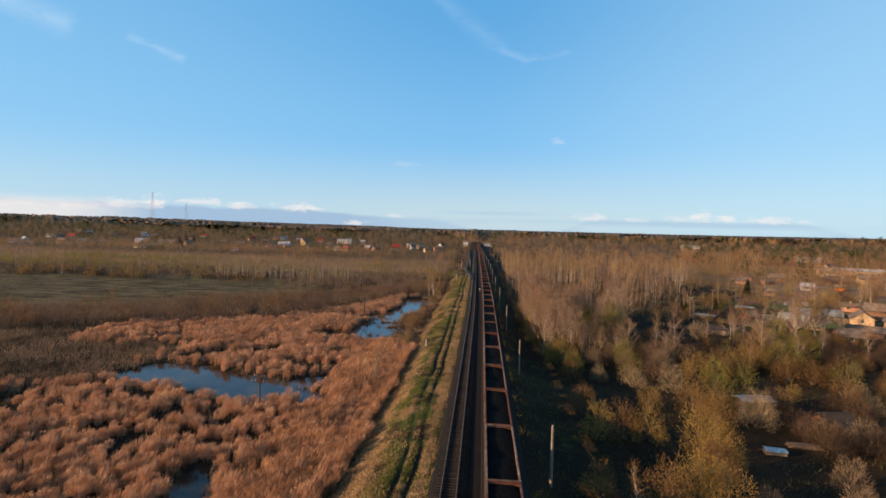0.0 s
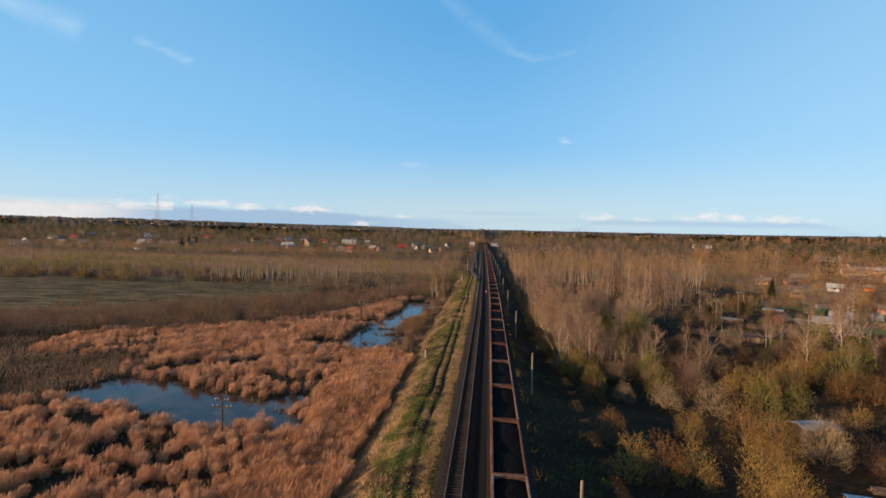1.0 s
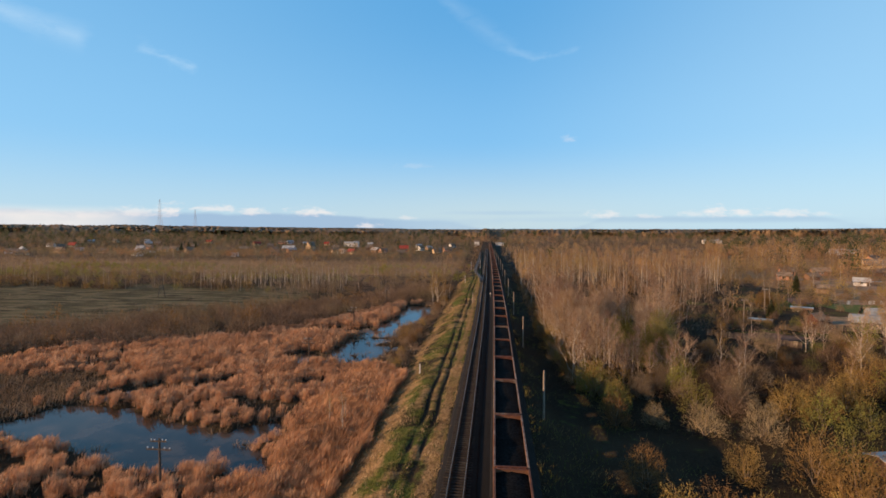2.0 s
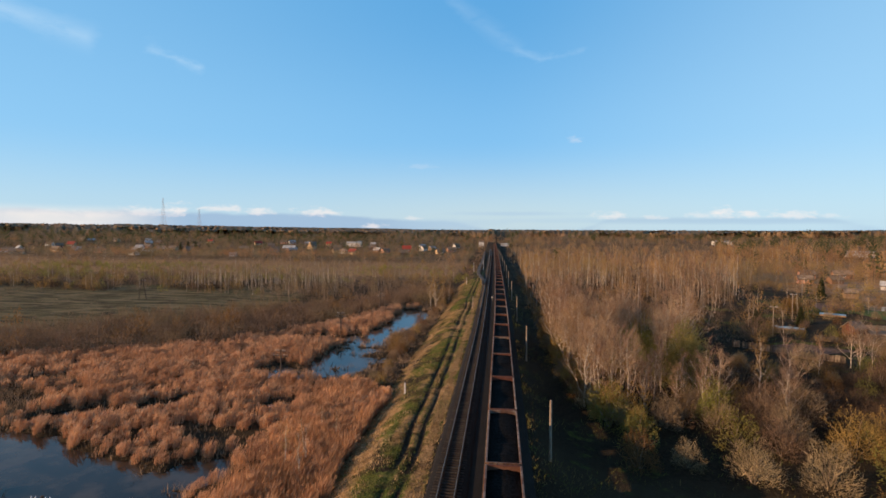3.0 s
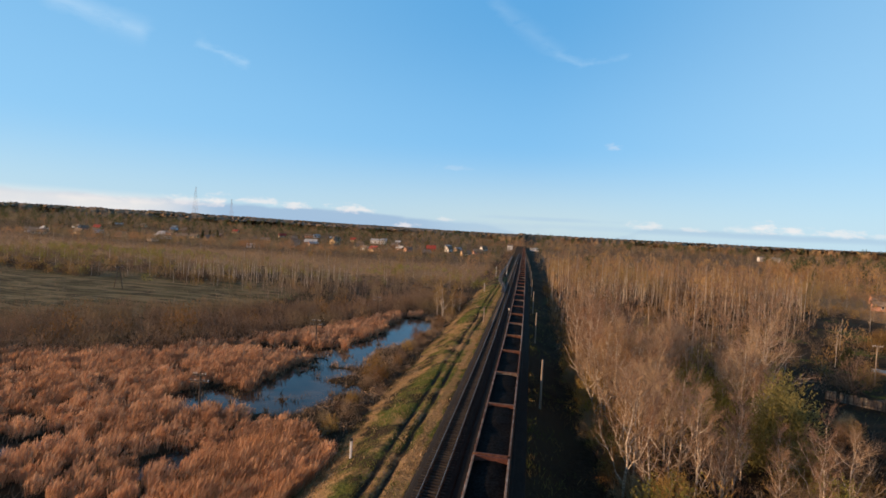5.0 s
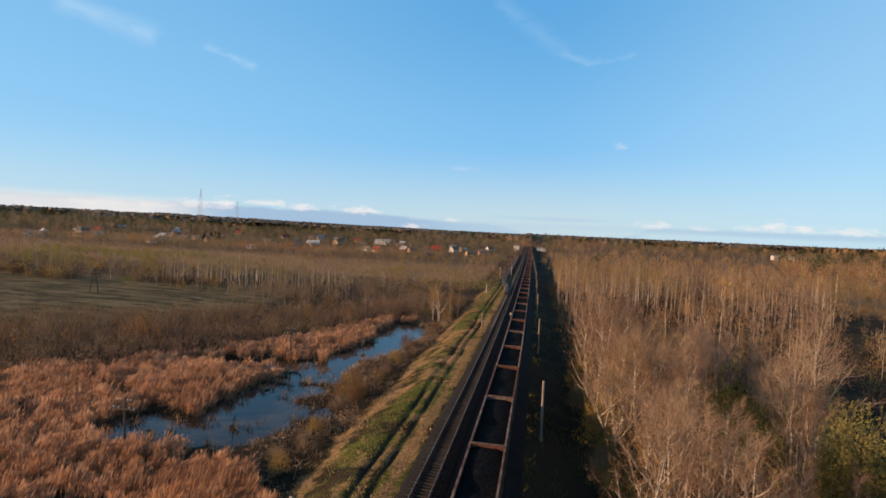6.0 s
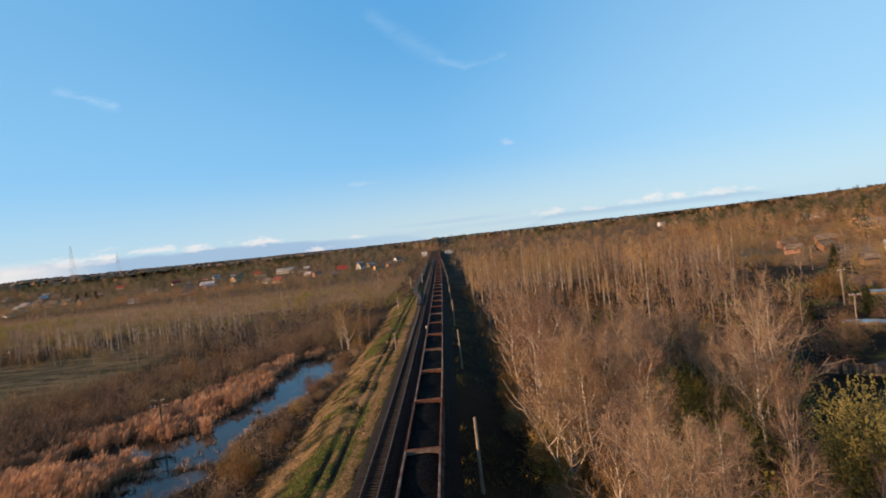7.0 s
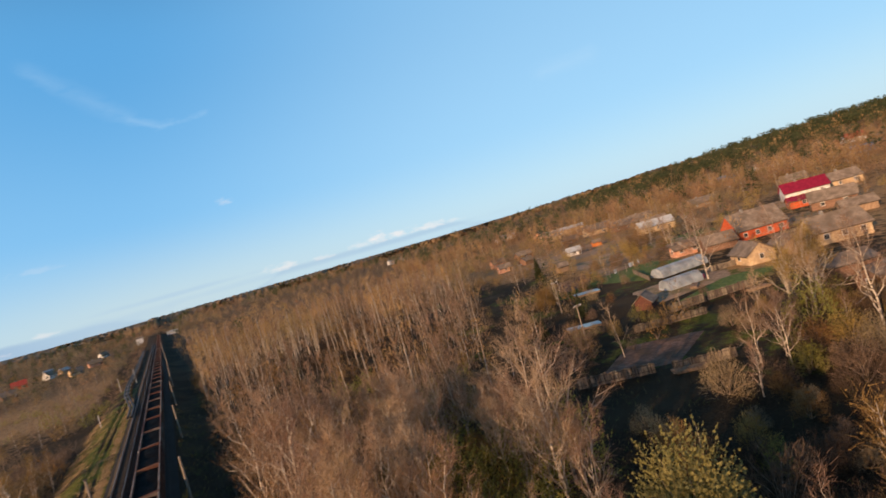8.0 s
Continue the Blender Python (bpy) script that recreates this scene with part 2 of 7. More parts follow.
M = {
    "ground": ground_material(),
    "water": water_material(),
    "ballast": material("coal_dusted_ballast", ((0.006, 0.005, 0.005), (0.021, 0.018, 0.015)), 9.0, 0.95, 0.8, 14.0, stain=(0.018, 0.015, 0.013), stain_scale=0.4),
    "sleeper": material("weathered_sleeper", ((0.026, 0.021, 0.017), (0.064, 0.051, 0.041)), 6.0, 0.9, 0.4, per_object=0.6),
    "rail": material("worn_rail_steel", ((0.16, 0.12, 0.09), (0.30, 0.26, 0.22)), 5.0, 0.38, 0.1, metal=0.75),
    "rust": material("orange_rusty_wagon_paint", ((0.105, 0.042, 0.026), (0.185, 0.078, 0.046)), 2.2, 0.75, 0.25, stain=(0.12, 0.05, 0.03), stain_scale=0.7, per_object=0.5),
    "brown_wagon": material("brown_wagon_paint", ((0.075, 0.038, 0.026), (0.14, 0.075, 0.05)), 2.2, 0.75, 0.25, stain=(0.20, 0.16, 0.13), stain_scale=0.6, per_object=0.5),
    "grey_wagon": material("faded_grey_wagon_paint", ((0.20, 0.15, 0.125), (0.34, 0.27, 0.225)), 2.2, 0.75, 0.25, stain=(0.16, 0.09, 0.06), stain_scale=0.7, per_object=0.4),
    "coal": material("black_coal", ((0.004, 0.004, 0.004), (0.014, 0.014, 0.015)), 5.0, 0.9, 1.0, 7.0, spec=0.05),
    "iron": material("dark_bogie_iron", ((0.02, 0.017, 0.015), (0.05, 0.04, 0.034)), 5.0, 0.7, 0.2, metal=0.3),
    "reed": material("dry_reed", ((0.52, 0.285, 0.16), (0.71, 0.45, 0.275)), 0.7, 0.9, stain=(0.48, 0.27, 0.155), stain_scale=0.09, per_island=0.45, through_light=0.35),
    "bank_reed": material("brown_bank_reed", ((0.49, 0.255, 0.128), (0.68, 0.40, 0.222)), 0.7, 0.9, stain=(0.36, 0.20, 0.11), stain_scale=0.12, per_island=0.45, through_light=0.3),
    "sedge": material("brown_marsh_sedge", ((0.24, 0.165, 0.10), (0.38, 0.265, 0.17)), 0.5, 0.9, stain=(0.10, 0.075, 0.045), stain_scale=0.08, per_island=0.5, through_light=0.2),
    "dead_stick": material("bleached_dead_sticks", ((0.25, 0.175, 0.115), (0.44, 0.315, 0.21)), 0.8, 0.9, stain=(0.11, 0.075, 0.048), stain_scale=0.25, per_island=0.8),
    "birch_bark": material("pale_birch_bark", ((0.40, 0.33, 0.245), (0.62, 0.525, 0.41)), 3.0, 0.8, 0.2, spread=(0.3, 0.5), stain=(0.20, 0.16, 0.13), stain_scale=1.6, stretch=(1, 1, 2.5)),
    "grey_bark": material("grey_brown_bark", ((0.27, 0.20, 0.145), (0.46, 0.36, 0.27)), 3.0, 0.85, 0.3, stain=(0.13, 0.10, 0.075), stain_scale=0.9, stretch=(1, 1, 0.5)),
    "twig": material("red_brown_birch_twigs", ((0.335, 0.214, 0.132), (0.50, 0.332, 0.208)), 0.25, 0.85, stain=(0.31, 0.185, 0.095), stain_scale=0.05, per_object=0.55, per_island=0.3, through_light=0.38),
    "grey_twig": material("grey_brown_twigs", ((0.19, 0.132, 0.078), (0.33, 0.235, 0.142)), 0.25, 0.85, per_object=0.8, per_island=0.3, through_light=0.2),
    "bud": material("ochre_willow_buds", ((0.25, 0.148, 0.046), (0.38, 0.232, 0.078)), 0.4, 0.85, per_object=0.7, per_island=0.25, through_light=0.4),
    "leaf": material("young_spring_leaves", ((0.20, 0.188, 0.038), (0.345, 0.31, 0.082)), 0.4, 0.8, per_object=0.4, per_island=0.25, through_light=0.4),
    "willow_leaf": material("bright_willow_leaves", ((0.22, 0.195, 0.058), (0.37, 0.315, 0.115)), 0.4, 0.8, per_island=0.3, through_light=0.4),
    "scrub": material("dark_alder_scrub", ((0.185, 0.120, 0.078), (0.30, 0.198, 0.130)), 0.12, 0.9, stain=(0.25, 0.185, 0.098), stain_scale=0.03, per_island=0.12, through_light=0.3),
    "far_twig": material("far_bare_wood", ((0.28, 0.155, 0.080), (0.45, 0.255, 0.128)), 0.05, 0.9, stain=(0.28, 0.20, 0.10), stain_scale=0.02, per_island=0.1, through_light=0.5),
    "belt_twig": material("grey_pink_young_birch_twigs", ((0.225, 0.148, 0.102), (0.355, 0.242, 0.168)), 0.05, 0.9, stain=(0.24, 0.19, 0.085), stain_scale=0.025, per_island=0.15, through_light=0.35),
    "gold_twig": material("golden_budding_birch_twigs", ((0.40, 0.225, 0.092), (0.60, 0.36, 0.155)), 0.05, 0.9, stain=(0.36, 0.25, 0.10), stain_scale=0.02, per_island=0.15, through_light=0.45),
    "far_wood": material("distant_birch_canopy", ((0.155, 0.104, 0.060), (0.265, 0.180, 0.104)), 0.05, 0.95, 0.6, 0.08, stain=(0.115, 0.094, 0.05), stain_scale=0.008),
    "far_canopy": material("distant_forest_canopy", ((0.085, 0.074, 0.048), (0.155, 0.124, 0.078)), 0.05, 0.95, 0.6, 0.08, stain=(0.052, 0.058, 0.034), stain_scale=0.006),
    "far_olive": material("far_olive_budding_wood", ((0.185, 0.146, 0.088), (0.32, 0.252, 0.152)), 0.05, 0.9, stain=(0.165, 0.145, 0.07), stain_scale=0.02, per_island=0.15, through_light=0.45),
    # dark brown scrub; the low value also stands in for shade on it
    "dark_scrub": material("dark_brown_scrub_and_shade", ((0.060, 0.040, 0.027), (0.12, 0.078, 0.050)), 0.12, 0.9, per_island=0.2, through_light=0.2),
    "conifer": material("dark_conifer_needles", ((0.055, 0.066, 0.026), (0.112, 0.122, 0.050)), 0.05, 0.85, per_island=0.1, through_light=0.5),
    "grass": material("verge_grass_blades", ((0.075, 0.103, 0.02), (0.175, 0.185, 0.045)), 0.5, 0.85, stain=(0.27, 0.20, 0.08), stain_scale=0.35, per_island=0.5, through_light=0.3),
    "straw": material("dry_straw_blades", ((0.34, 0.23, 0.115), (0.56, 0.40, 0.22)), 0.6, 0.9, stain=(0.26, 0.18, 0.08), stain_scale=0.5, per_island=0.5, through_light=0.2),
    "old_wood": material("weathered_pole_wood", ((0.22, 0.17, 0.125), (0.38, 0.31, 0.24)), 4.0, 0.85, 0.3, stretch=(3, 3, 0.4)),
    "dark_wood": material("dark_tarred_wood", ((0.05, 0.038, 0.03), (0.11, 0.085, 0.065)), 4.0, 0.85, 0.3, stretch=(3, 3, 0.4)),
    "white_paint": material("chalky_white_paint", ((0.62, 0.60, 0.57), (0.80, 0.78, 0.74)), 2.0, 0.6, 0.1, stain=(0.50, 0.46, 0.41), stain_scale=0.8),
    "black_paint": material("black_paint", ((0.015, 0.015, 0.015), (0.04, 0.04, 0.04)), 3.0, 0.6),
    "porcelain": material("white_porcelain", ((0.7, 0.7, 0.68), (0.8, 0.8, 0.78)), 3.0, 0.25),
    "concrete": material("grey_concrete", ((0.24, 0.22, 0.20), (0.40, 0.37, 0.34)), 2.0, 0.9, 0.3, stain=(0.18, 0.16, 0.14), stain_scale=0.5),
    "slate": material("grey_corrugated_roofing", ((0.20, 0.155, 0.12), (0.33, 0.26, 0.20)), 1.2, 0.9, 0.2, stain=(0.16, 0.125, 0.095), stain_scale=0.6, stretch=(1, 1, 1)),
    "white_roof": material("pale_sheet_roofing", ((0.42, 0.44, 0.46), (0.58, 0.60, 0.62)), 1.2, 0.6, 0.1, stain=(0.33, 0.33, 0.33), stain_scale=0.4),
    "maroon_roof": material("maroon_metal_roofing", ((0.20, 0.010, 0.035), (0.28, 0.020, 0.05)), 1.0, 0.5, 0.1),
    "red_roof": material("red_metal_roofing", ((0.33, 0.055, 0.04), (0.44, 0.085, 0.06)), 1.0, 0.5, 0.1),
    "blue_roof": material("blue_metal_roofing", ((0.10, 0.17, 0.29), (0.16, 0.25, 0.38)), 1.0, 0.5, 0.1),
    "red_wall": material("orange_red_painted_boards", ((0.46, 0.075, 0.025), (0.62, 0.13, 0.045)), 1.5, 0.8, 0.2, stretch=(0.4, 0.4, 6)),
    "cream_wall": material("cream_plaster_wall", ((0.52, 0.36, 0.20), (0.68, 0.50, 0.30)), 1.5, 0.85, 0.2, stain=(0.40, 0.28, 0.17), stain_scale=0.3),
    "brown_wall": material("old_brown_board_wall", ((0.16, 0.085, 0.055), (0.29, 0.17, 0.11)), 1.5, 0.85, 0.3, stretch=(0.4, 0.4, 6)),
    "wood_wall": material("bleached_board_wall", ((0.23, 0.145, 0.088), (0.38, 0.26, 0.165)), 1.5, 0.85, 0.3, stretch=(3, 3, 0.5)),
    "fence_wood": material("grey_weathered_fence_boards", ((0.12, 0.095, 0.072), (0.25, 0.20, 0.15)), 1.5, 0.9, 0.3, stretch=(3, 3, 0.5), per_object=0.6),
    "pink_wall": material("salmon_painted_boards", ((0.52, 0.25, 0.16), (0.64, 0.36, 0.24)), 1.5, 0.85, 0.2),
    "orange_paint": material("bright_orange_boards", ((0.66, 0.17, 0.025), (0.78, 0.25, 0.05)), 1.5, 0.8, 0.2),
    "tarp": material("pale_blue_tarpaulin", ((0.26, 0.44, 0.56), (0.40, 0.60, 0.72)), 1.5, 0.4, 0.3),
    "film": material("cloudy_greenhouse_film", ((0.27, 0.31, 0.34), (0.42, 0.46, 0.49)), 1.0, 0.35, 0.2, stain=(0.20, 0.22, 0.24), stain_scale=0.5),
    "red_plastic": material("crimson_plastic", ((0.5, 0.02, 0.06), (0.6, 0.03, 0.08)), 2.0, 0.45),
    "garden_soil": material("tilled_garden_soil", ((0.15, 0.085, 0.058), (0.26, 0.15, 0.105)), 1.5, 0.95, 0.9, 2.0, stain=(0.10, 0.065, 0.042), stain_scale=0.3),
    "lawn": material("bright_spring_lawn", ((0.085, 0.13, 0.025), (0.15, 0.195, 0.045)), 1.2, 0.95, 0.6, 6.0),
    "path_soil": material("sandy_yard_soil", ((0.29, 0.185, 0.115), (0.44, 0.30, 0.195)), 1.2, 0.95, 0.9, 1.6, stain=(0.20, 0.16, 0.075), stain_scale=0.2),
    "steel_mast": material("red_and_grey_mast_steel", ((0.30, 0.22, 0.20), (0.42, 0.36, 0.34)), 0.1, 0.6),
}


def glass_material():
    m = bpy.data.materials.new("window_glass")
    m.use_nodes = True
    g = Nodes(m.node_tree)
    sh = g.add("ShaderNodeBsdfPrincipled", None, Base_Color=(0.03, 0.035, 0.04, 1), Roughness=0.05, Specular_IOR_Level=0.6)
    g.add("ShaderNodeOutputMaterial", None, Surface=sh.outputs[0])
    return m


M["glass"] = glass_material()


# ---- mesh helpers ----
def np_mesh(name, V, F, mats, index=None, smooth=False):
    """A mesh from arrays: V (n, 3), F (m, 3) or (m, 4)."""
    V, F = np.asarray(V, np.float32), np.asarray(F, np.int32)
    me = bpy.data.meshes.new(name)
    n, k = F.shape
    me.vertices.add(len(V))
    me.vertices.foreach_set("co", V.ravel())
    me.loops.add(n * k)
    me.loops.foreach_set("vertex_index", F.ravel())
    me.polygons.add(n)
    me.polygons.foreach_set("loop_start", np.arange(0, n * k, k, dtype=np.int32))
    for m in mats:
        me.materials.append(m)
    if index is not None:
        me.polygons.foreach_set("material_index", np.asarray(index, np.int32))
    if smooth:
        me.polygons.foreach_set("use_smooth", np.ones(n, bool))
    me.update(calc_edges=True)
    me.validate()
    return me


def part(name, geo, mat, parent=None, label=""):
    """Links a bmesh, a mesh or a (V, F) pair as one mesh object under a thing or a part."""
    if isinstance(geo, bmesh.types.BMesh):
        me = bpy.data.meshes.new(name)
        bmesh.ops.recalc_face_normals(geo, faces=geo.faces)
        geo.to_mesh(me)
        geo.free()
        me.materials.append(mat)
    elif isinstance(geo, tuple):
        me = np_mesh(name, geo[0], geo[1], [mat])
    else:
        me = geo
    ob = new(name, me)
    if parent:
        ob.parent = parent
    return tagged(ob, label=label)


def box(bm, x0, y0, z0, x1, y1, z1, bevel=0.0):
    made = bmesh.ops.create_cube(bm, size=1.0, matrix=Matrix.LocRotScale(((x0 + x1) / 2, (y0 + y1) / 2, (z0 + z1) / 2), None, (x1 - x0, y1 - y0, z1 - z0)))
    if bevel:
        edges = {e for v in made["verts"] for e in v.link_edges}
        bmesh.ops.bevel(bm, geom=list(edges), offset=bevel, segments=1, affect="EDGES")
    return bm


def boxes(*many, bevel=0.0):
    bm = bmesh.new()
    for b in many:
        box(bm, *b, bevel=bevel)
    return bm


def rod(bm, a, b, r0, r1=None, sides=8):
    a, b = Vector(a), Vector(b)
    q = (b - a).to_track_quat("Z", "Y")
    bmesh.ops.create_cone(bm, cap_ends=True, segments=sides, radius1=r0, radius2=r1 if r1 is not None else r0, depth=(b - a).length,
                          matrix=Matrix.LocRotScale((a + b) / 2, q, None))
    return bm


def prism(bm, outline, y0, y1):
    """An (x, z) outline drawn out along y."""
    a = [bm.verts.new((x, y0, z)) for x, z in outline]
    b = [bm.verts.new((x, y1, z)) for x, z in outline]
    n = len(outline)
    for i in range(n):
        bm.faces.new((a[i], a[(i + 1) % n], b[(i + 1) % n], b[i]))
    bm.faces.new(a[::-1])
    bm.faces.new(b)
    return bm


def empty(name, m, **tags):
    ob = new(name)
    ob.matrix_basis = m
    return tagged(ob, **tags)


LATTICE = np.random.RandomState(99).uniform(-1, 1, (64, 256, 256))


def wave(x, y, seed, scale):
    """Smooth lattice noise in the plane with two octaves, about -1 to 1."""
    x, y = np.asarray(x, float), np.asarray(y, float)
    out = 0.0
    for octave, gain in ((1.0, 1.05), (2.13, 0.5)):
        u, v = x / scale * octave * 1.4 + seed * 7.3, y / scale * octave * 1.4 + seed * 3.1
        i, j = np.floor(u).astype(int), np.floor(v).astype(int)
        fu, fv = u - i, v - j
        fu, fv = fu * fu * (3 - 2 * fu), fv * fv * (3 - 2 * fv)
        T = LATTICE[seed % 64]
        a, b = T[i % 256, j % 256], T[(i + 1) % 256, j % 256]
        c, d = T[i % 256, (j + 1) % 256], T[(i + 1) % 256, (j + 1) % 256]
        out = out + gain * ((a * (1 - fu) + b * fu) * (1 - fv) + (c * (1 - fu) + d * fu) * fv)
    return out


# ---- ground ----
PONDS = [  # capsules of open water: two ends and a radius
    (-63, 98, -50, 93.5, 6.2), (-50, 93.5, -37, 89.5, 5.8), (-37, 91, -31, 96, 3.4), (-62, 108, -47, 116, 2.0),
    (-40, 136.5, -30, 138, 4.8), (-30, 139, -24.5, 145, 4.6), (-32, 146, -29.5, 156, 4.4), (-29.5, 156, -29, 178, 4.2),
    (-45, 165.5, -33, 168.5, 3.4), (-27, 180, -25, 196, 4.6), (-25.5, 196, -25.5, 211, 5.2), (-33, 58, -30.5, 51, 1.9), (-30, 88, -26, 83, 2.4), (-31, 119, -34, 111, 1.7),
    (-77, 77, -66, 86, 1.5), (-36, 72, -41, 66, 1.3)]


def pond_gap(x, y, with_islets=True):
    """Distance to the nearest open water, negative inside it."""
    best = np.full(np.shape(x), 1e3)
    for ax, ay, bx, by, r in PONDS:
        t = np.clip(((x - ax) * (bx - ax) + (y - ay) * (by - ay)) / ((bx - ax) ** 2 + (by - ay) ** 2), 0, 1)
        best = np.minimum(best, np.hypot(x - ax - t * (bx - ax), y - ay - t * (by - ay)) - r)
    islets = (7.0 * np.clip(wave(x, y, 29, 3.0) - 0.40, 0, 1) + 4.5 * np.exp(-((y - 158.5 - 0.2 * (x + 30)) / 1.3) ** 2) * np.clip(0.6 + wave(x, y, 30, 3.0), 0, 1)) * ((y > 122) & (y < 184)) * with_islets
    return best + islets + 1.3 * wave(x, y, 5, 9.0) + 0.9 * wave(x, y, 6, 3.5) + 0.5 * wave(x, y, 7, 1.9)


def bend(y):
    """Sideways drift of the railway in the distance."""
    return -11.0 * (np.maximum(np.asarray(y, float) - 160, 0) / 840) ** 1.25


def smooth01(v, lo, hi):
    t = np.clip((v - lo) / (hi - lo), 0, 1)
    return t * t * (3 - 2 * t)


PROFILE_X = [-600, -120, -60, -17.5, -15.6, -10.4, -9.2, -4.8, -4.4, 5.2, 5.8, 9.5, 14, 120, 700]
PROFILE_Z = [-3.0, -3.5, -3.9, -3.95, -3.6, -1.15, -0.85, -0.72, -0.66, -0.66, -0.75, -2.3, -2.8, -2.6, -2.4]


def rut_wander(y):
    """Sideways wander of the wheel ruts along the bank."""
    return 0.30 * wave(0 * y, y, 9, 26.0) + 0.12 * wave(0 * y, y, 11, 7.0)


def ground_z(x, y):
    x, y = np.asarray(x, float), np.asarray(y, float)
    u = x - bend(y)
    z = np.interp(u + (0.45 * wave(x, y, 2, 14.0) + 0.25 * wave(x, y, 8, 4.0)) * (np.abs(u + 13) < 4.5), PROFILE_X, PROFILE_Z)
    rough = np.clip((np.abs(u) - 8) / 12, 0, 1)
    z = z + rough * (0.12 * wave(x, y, 3, 22.0) + 0.05 * wave(x, y, 4, 4.0))
    for rut in (-8.35, -6.85):
        z = z - (0.20 + 0.10 * wave(x, y, 10, 6.0)) * np.exp(-((u - rut - rut_wander(y)) / 0.34) ** 2) * (y < 320)
    z = z + 10.0 * smooth01(x, 620, 900) * (1 - smooth01(y, 500, 1500)) + 9.0 * smooth01(x, 330, 750) * (1 - smooth01(y, 500, 1500)) + 9.0 * smooth01(-x, 480, 1000)
    z = z + 17.0 * smooth01(np.hypot(x, y), 600, 1600)
    marsh = (x < -15) & (x > -130) & (y < 260)
    return z - np.where(marsh, 1.0 * np.clip(0.5 - pond_gap(x, y) / 1.2, 0, 1), 0)


def build_ground():
    xs = np.unique(np.concatenate([np.linspace(-17, -4, 40), np.linspace(-110, -17, 94), np.linspace(-4, 16, 26), np.linspace(16, 130, 60),
                                   -np.geomspace(110, 4900, 32), np.geomspace(130, 4900, 32)]))
    ys = np.unique(np.concatenate([np.linspace(-60, 20, 14), np.linspace(20, 240, 210), np.linspace(240, 420, 44), np.geomspace(420, 4900, 40), -np.geomspace(60, 4900, 14)]))
    X, Y = np.meshgrid(xs, ys)
    Z = ground_z(X, Y)
    V = np.stack([X.ravel(), Y.ravel(), Z.ravel()], 1)
    nx, ny = len(xs), len(ys)
    i = (np.arange(ny - 1)[:, None] * nx + np.arange(nx - 1)[None]).ravel()
    me = np_mesh("ground", V, np.stack([i, i + 1, i + nx + 1, i + nx], 1), [M["ground"]], smooth=True)
    U = X - bend(Y)
    fade = 1 - 0.75 * smooth01(Y, 250, 400) - 0.25 * smooth01(Y, 700, 1000)
    verge = smooth01(U, -15.6, -11.5) * (1 - smooth01(U, -4.8, -4.3)) * fade
    meadow = smooth01(-X, 62, 90) * smooth01(Y - 0.55 * (X + 100), 128, 160) * (1 - smooth01(Y, 235, 300))
    right_green = smooth01(X, 6, 12) * (0.12 + 0.25 * wave(X, Y, 31, 20.0)) * (Y < 420)
    green = np.clip((0.64 + 0.5 * wave(X, Y * 0.6, 38, 5.0)) * verge + (0.72 + 0.42 * wave(X, Y * 2.2, 37, 20.0)) * meadow + right_green + 0.3 * np.maximum(wave(X, Y, 36, 14.0), 0) * smooth01(X, 70, 100) * (Y < 460) + (0.16 + 0.4 * wave(X, Y, 34, 12.0)) * smooth01(X, 60, 74) * (1 - smooth01(X, 118, 135)) * (Y > 145) * (Y < 240), 0, 1)
    crest = 0.95 * (1 - 0.25 * smooth01(Y, 95, 128)) * np.exp(-((U + 13.5 + 0.9 * smooth01(Y, 108, 135) + 0.8 * wave(X, Y, 35, 7.0)) / (2.1 - 0.7 * smooth01(Y, 108, 135))) ** 2) + 0.62 * np.exp(-((U + 5.5) / 0.7) ** 2) + 0.3 * np.exp(-((U + 7.6) / 0.35) ** 2)
    straw = np.clip(0.85 * crest * fade + (0.18 + 0.5 * np.maximum(wave(X, Y * 0.5, 44, 4.0), 0)) * verge + (0.42 + 0.28 * wave(X, Y * 2.0, 39, 30.0)) * meadow + 0.45 * smooth01(Y, 240, 330) * smooth01(np.abs(U), 16, 24), 0, 1)
    # straw begins behind the front gardens; their darker ground stands in for tree shade
    yards = smooth01(X - 0.15 * (Y - 180), 98, 126) * (Y > 110) * (Y < 520) * (0.75 + 0.4 * wave(X, Y, 41, 25.0))
    straw = np.clip(straw + 0.75 * yards + 0.2 * smooth01(-X, 14, 30) * smooth01(Y, 325, 350) * (1 - smooth01(Y, 430, 520)), 0, 1)
    # dark earth along the ruts: bare soil, and their shade put into the colour
    soil = np.clip(0.25 * yards + sum(np.exp(-((U - r - rut_wander(Y)) / 0.36) ** 2) for r in (-8.35, -6.85)) * (0.60 + 0.5 * wave(X, Y, 10, 6.0)) + (np.abs(U) < 5.6) * (U > -4.5) * (Y < 830), 0, 1)
    att = me.attributes.new("zone", "FLOAT_COLOR", "POINT")
    att.data.foreach_set("color", np.stack([green.ravel(), straw.ravel(), soil.ravel(), meadow.ravel()], 1).astype(np.float32).ravel())
    tagged(new("ground", me), label="flat marshy ground with peat, spring grass and dry straw", category="ground", kind="structure")
    bm = bmesh.new()
    bmesh.ops.create_grid(bm, x_segments=4, y_segments=8, size=0.5, matrix=Matrix.LocRotScale((-60, 138, -4.2), None, (88, 200, 1)))
    tagged(part("water", bm, M["water"]), label="still dark pond water mirroring the blue sky", category="water", kind="structure")


build_ground()


